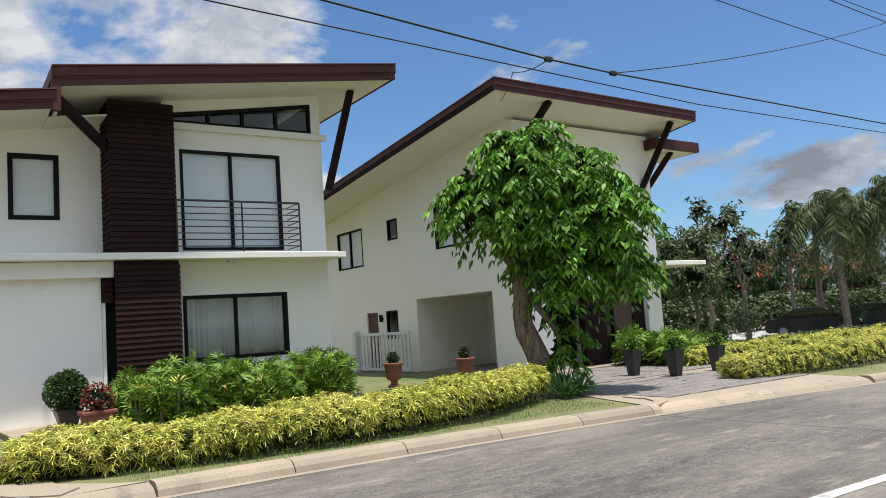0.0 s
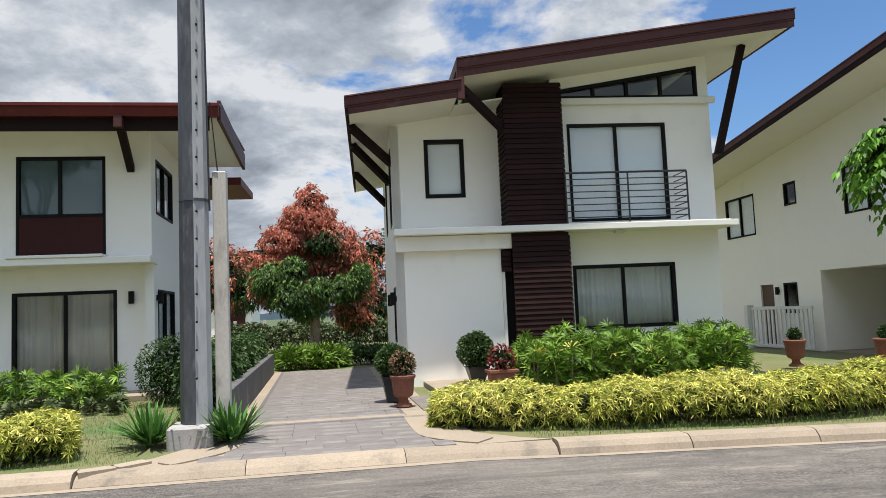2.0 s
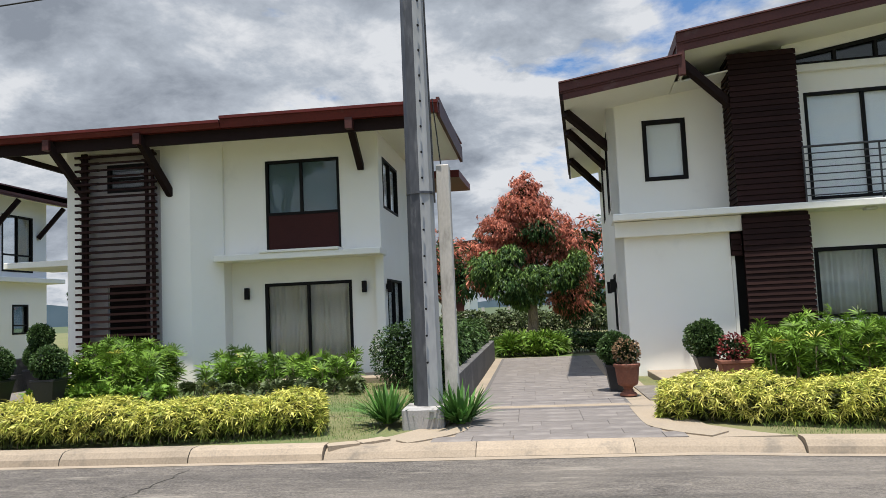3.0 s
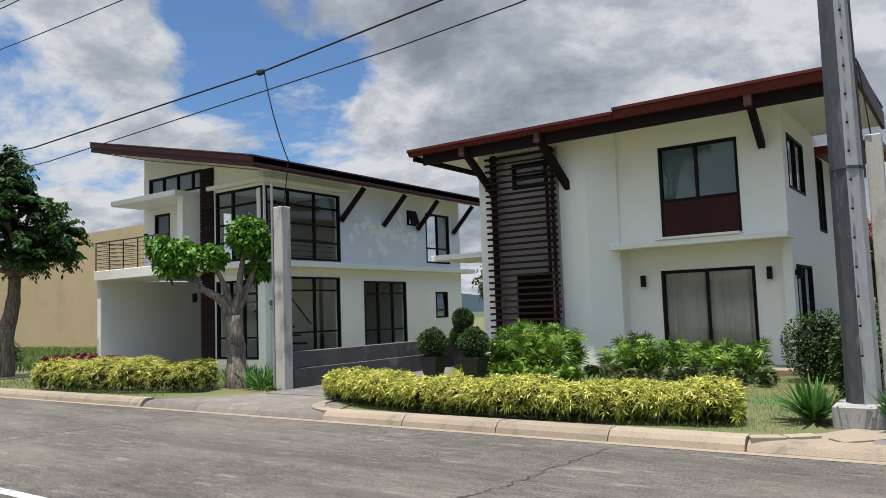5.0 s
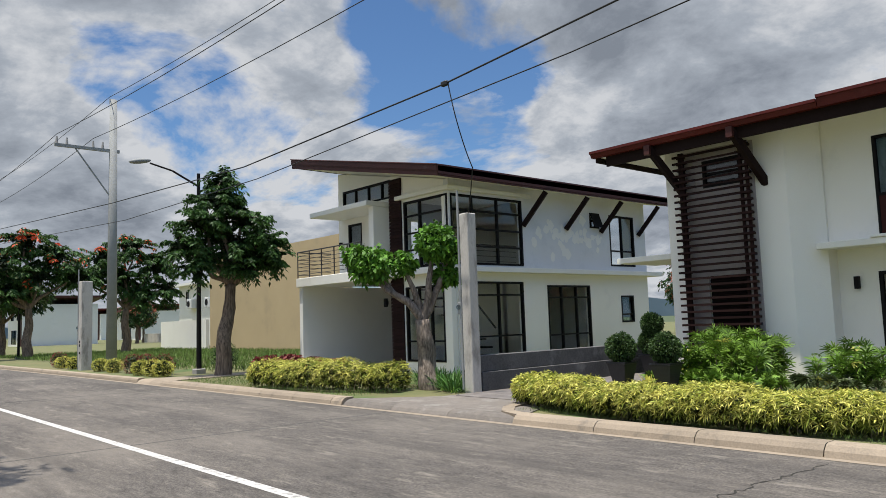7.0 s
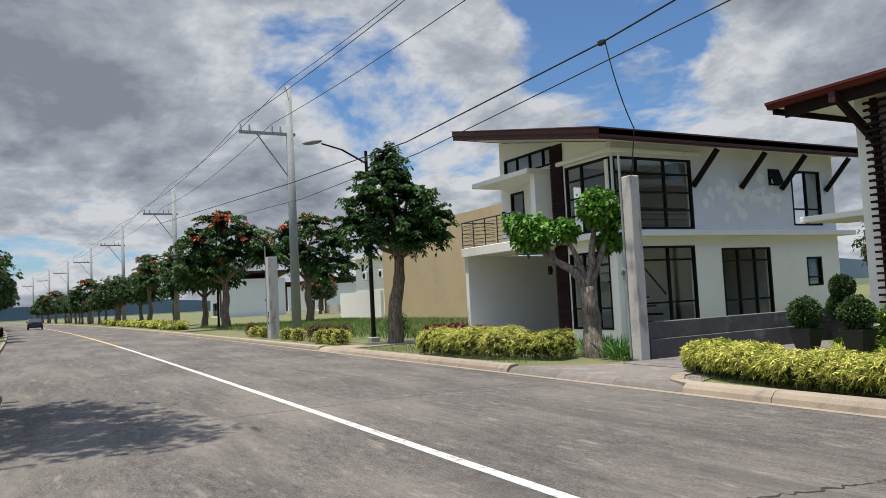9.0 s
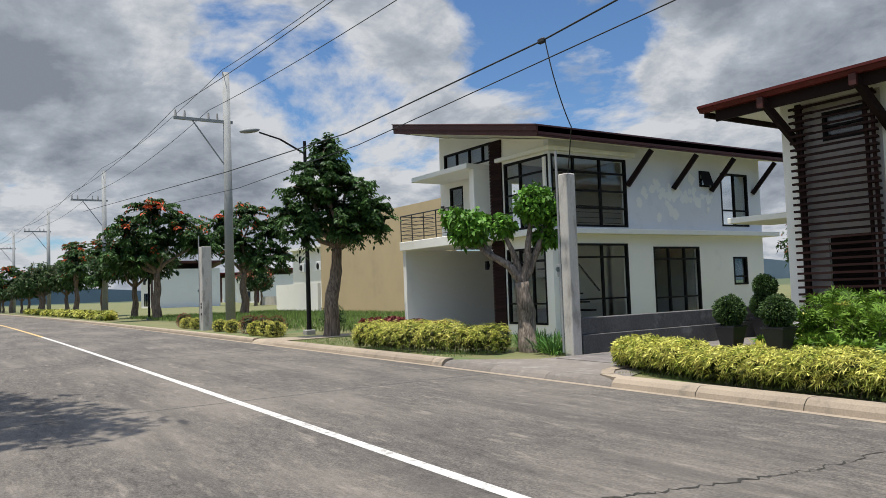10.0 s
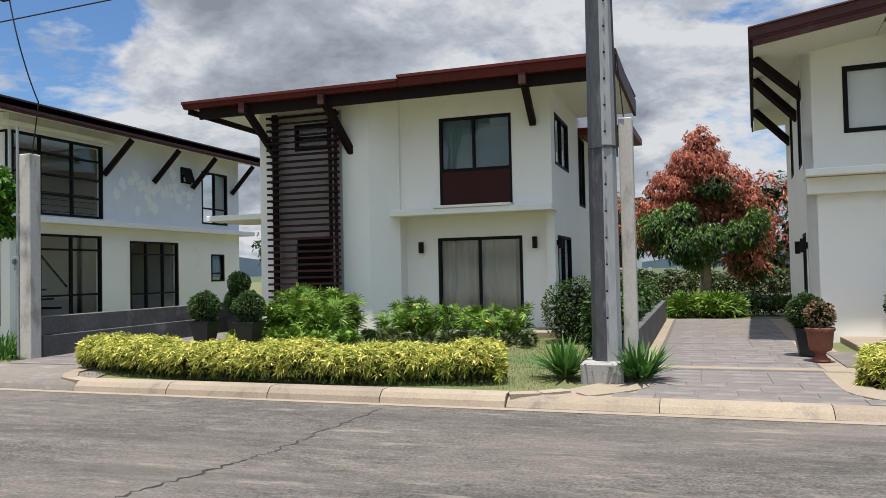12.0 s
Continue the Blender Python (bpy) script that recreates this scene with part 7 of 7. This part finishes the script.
tree("leafy_tree", 33, 20, -0.4, 2.0, 0.22, [(0, 0, 5.0, 2.2, 2.2, 1.6), (-1.6, 0.6, 3.6, 1.8, 1.8, 1.4), (1.6, -0.6, 3.6, 1.8, 1.8, 1.4), (0, 0, 2.2, 2.4, 2.0, 1.0)], L_DARK, 6500, 0.3, 0.36, 124, "dense dark leafy tree beyond the lawn", extra=(L_RED, 0.12, 0.8))
tree("flame_tree", 25.5, 14.5, -0.3, 2.6, 0.14, [(0, 0, 5.2, 1.1, 1.2, 0.9), (-0.6, 0.6, 4.2, 1.0, 1.0, 0.8), (0.7, -0.5, 4.3, 1.0, 1.0, 0.8), (0, 0, 6.2, 0.8, 0.8, 0.6)], L_OLIVE, 3800, 0.24, 0.36, 125, "open tree with orange blossoms behind the house", extra=(L_FLOWER, 0.08, 1.0), gap=0.6)
sparse = tree("sparse_tree", 30.5, 12.5, -0.35, 2.4, 0.13, [(0, 0, 5.0, 0.9, 0.9, 0.9), (-0.9, 0.5, 4.2, 0.7, 0.7, 0.6), (0.9, -0.5, 5.6, 0.7, 0.7, 0.7), (0.2, 0.2, 6.4, 0.5, 0.5, 0.5)], L_OLIVE, 1500, 0.24, 0.36, 126, "tall sparse young tree with thin limbs", gap=0.6, twigs=60, group="sparse trees", bark=BARK_PALE)
copy_thing(sparse, pose(34.5, 13.0, -0.4, 0, 0, 130))
copy_thing(sparse, pose(37.5, 12.0, -0.4, 0, 0, 250))


def palm(x, y, z, h, seed):
    rng = np.random.default_rng(seed)
    H = thing("palm_tree", (x, y, z), "tall palm with drooping fronds and pale trunk", "palm tree", "palms")
    part("trunk", limb_mesh(x, y, z, h, rng), BARK_PALE, H)
    pos, way = [], []
    for k in range(34):
        a, el, fl = rng.uniform(0, 6.283), rng.uniform(-0.7, 1.35), rng.uniform(2.1, 2.9)
        for i in range(54):
            f = (i + 1) / 54
            p = np.array([x + math.cos(a) * math.cos(el) * fl * f, y + math.sin(a) * math.cos(el) * fl * f, z + h + math.sin(el) * fl * f - 1.9 * f * f])
            for s in (-1, 1):
                pos.append(p); way.append([-math.sin(a) * s * 0.8 + rng.normal() * 0.25, math.cos(a) * s * 0.8 + rng.normal() * 0.25, -0.6 + rng.uniform(-0.6, 0.5)])
    n = len(pos)
    part("fronds", leaf_mesh(np.array(pos), np.array(way), rand_dirs(rng, n), rng.uniform(0.4, 0.7, n), np.full(n, 0.05), L_OLIVE, 0.3), None, H)
    return H


def limb_mesh(x, y, z, h, rng):
    bm = bmesh.new()
    limb(bm, (x, y, z - 0.3), (x + rng.uniform(-.2, .2), y, z + h), 0.2, 0.12, rng, 0.01, 6)
    return bm


tree("leafy_tree", 44, 24, -0.6, 2.4, 0.25, [(0, 0, 6.0, 2.4, 2.4, 1.5), (-1.8, 0.6, 4.2, 2.0, 2.0, 1.4), (1.8, -0.6, 4.2, 2.0, 2.0, 1.4), (0, 0, 2.4, 2.8, 2.4, 1.0)], L_DARK, 5500, 0.34, 0.36, 127, "broad dark tree beyond the car park", extra=(L_OLIVE, 0.3, 0.4))
tree("leafy_tree", 29.0, 24.5, -0.4, 2.4, 0.22, [(0, 0, 5.6, 1.6, 1.6, 1.3), (-1.4, 0.6, 4.0, 1.5, 1.5, 1.2), (1.4, -0.6, 4.0, 1.5, 1.5, 1.2), (0, 0, 2.2, 2.4, 2.0, 1.0)], L_OLIVE, 4500, 0.3, 0.36, 128, "olive green tree beyond the lawn", extra=(L_RED, 0.1, 0.6), gap=0.4)
hedge("hedge", [(27, 22), (60, 16)], 1.8, 2.2, 129, "loose green shrub belt behind the car park", yellow=False, per_m=300, size=0.3, leaf=L_OLIVE)
lamp(27.5, 13.2, -0.4, 3.6, 0.4, "short dark garden lamp post on the lawn")
pl = palm(37.0, 9.2, -0.6, 6.4, 131)
for x, y, s, a in ((40.0, 10.5, 0.2, 70), (38.5, 7.0, 0.5, 150), (43.0, 9.0, 0.0, 220), (41.5, 12.5, 0.3, 300)):
    copy_thing(pl, pose(x, y, -0.7 + s, 0, 0, a))
for x, y, a in ((52, 24, 10), (45, 26, 80), (60, 18, 120), (62, 10, 30), (57, 30, 200), (55.5, 23.5, 260), (66, 25, 310), (63, 19.5, 45), (49, 30, 150)):
    copy_thing(back, pose(x, y, -0.8, 0, 0, a))


tree("flame_tree", -13.6, -11.2, 0.12, 6.0, 0.25, [(0.3, 2.0, 8.6, 1.6, 1.5, 0.9), (-1.3, 1.6, 9.0, 1.6, 1.5, 0.9), (0.6, 0.4, 9.2, 1.5, 1.5, 0.9), (1.6, 2.4, 9.0, 1.2, 1.2, 0.8), (-2.6, 1.2, 8.6, 1.2, 1.2, 0.8)], L_OLIVE, 7500, 0.22, 0.4, 132, "tall roadside tree with red blossoms", extra=(L_FLOWER, 0.08, 1.0), gap=0.4)

# ---- vehicles ----
def saloon(x, y, z, turn, paint, label, size=1.0):
    C = thing("car", (x, y, z), label, "car", "parked cars", turn)

    def lp(name, bm, m, parent=C, lab=""):
        bmesh.ops.scale(bm, verts=bm.verts, vec=(size, size, size))
        bmesh.ops.translate(bm, verts=bm.verts, vec=(x, y, z))
        return part(name, bm, m, parent, lab)
    body = prism(bmesh.new(), [(-2.25, 0.3), (-2.2, 0.75), (-1.4, 0.92), (1.3, 0.98), (2.2, 0.92), (2.3, 0.4), (2.2, 0.25), (-2.15, 0.22)], "y", -0.86, 0.86)
    bmesh.ops.bevel(body, geom=body.edges[:], offset=0.06, segments=2, affect="EDGES")
    b = lp("body", body, paint)
    cab = prism(bmesh.new(), [(-1.35, 0.9), (-0.6, 1.42), (0.75, 1.46), (1.75, 0.95)], "y", -0.74, 0.74)
    bmesh.ops.bevel(cab, geom=cab.edges[:], offset=0.07, segments=2, affect="EDGES")
    lp("cabin", cab, paint)
    for s in (-1, 1):
        lp("side_window", prism(bmesh.new(), [(-1.05, 0.97), (-0.55, 1.34), (0.68, 1.37), (1.4, 0.99)], "y", s * 0.735, s * 0.752), GLASS_DIM)
        lp("mirror", box(bmesh.new(), -1.05, -0.9, s * 0.95 - 0.1, s * 0.95 + 0.1, 0.95, 1.1, 0.02), BLACK)
        lp("headlight", box(bmesh.new(), -2.24, -2.1, s * 0.6 - 0.18, s * 0.6 + 0.18, 0.6, 0.74, 0.02), PLASTIC_WHITE)
        lp("tail_light", box(bmesh.new(), 2.2, 2.3, s * 0.65 - 0.15, s * 0.65 + 0.15, 0.65, 0.85, 0.02), L_CRIMSON)
        for wx in (-1.4, 1.4):
            w = lp("wheel", rod(bmesh.new(), (wx, s * 0.72, 0.32), (wx, s * 0.9, 0.32), 0.32, n=20), TYRE)
            rim = rod(bmesh.new(), (wx, s * 0.90, 0.32), (wx, s * 0.915, 0.32), 0.2, n=14)
            bmesh.ops.scale(rim, verts=rim.verts, vec=(size, size, size))
            bmesh.ops.translate(rim, verts=rim.verts, vec=(x, y, z))
            part("rim", rim, GALV, w)
    return C


saloon(38.0, 11.4, -0.62, 117, CAR_DARK, "dark parked saloon car beyond the planting")
saloon(43.8, 10.5, -0.66, 115, CAR_DARK, "dark parked saloon car beside another")
saloon(49.5, 9.0, -0.7, 115, CAR_DARK, "dark parked car under the palms")
saloon(-17.0, -10.12, 0.0, 0, CAR_WHITE, "tall white car parked at the far kerb", 1.28)
lk = part("car_park", boxed(33, 60, 5, 30, -1.2, -0.62), CONCRETE)
tagged(lk, "grey paved car park", "paving", kind="structure")
saloon(-115, -8.4, 0.0, 0, CAR_DARK, "dark car far down the street")

# wooded hills along the horizon, with haze put into their blue-grey colour
bm = bmesh.new()
prev = None
for i in range(121):
    a = radians(60 + i * 2.0)
    h = 26 + 16 * math.sin(i * 0.21) + 9 * math.sin(i * 0.57 + 1)
    lo, hi = bm.verts.new((math.cos(a) * 1500, math.sin(a) * 1500, -20)), bm.verts.new((math.cos(a) * 1500, math.sin(a) * 1500, max(8, h)))
    if prev:
        bm.faces.new((prev[0], lo, hi, prev[1]))
    prev = (lo, hi)
hl = part("backdrop", bm, mat("far_hills", (0.10, 0.15, 0.19), (0.14, 0.19, 0.23), 1.0, 0.02, 0.005, 0))
tagged(hl, "hazy wooded hills on the horizon", "hills", kind="structure")
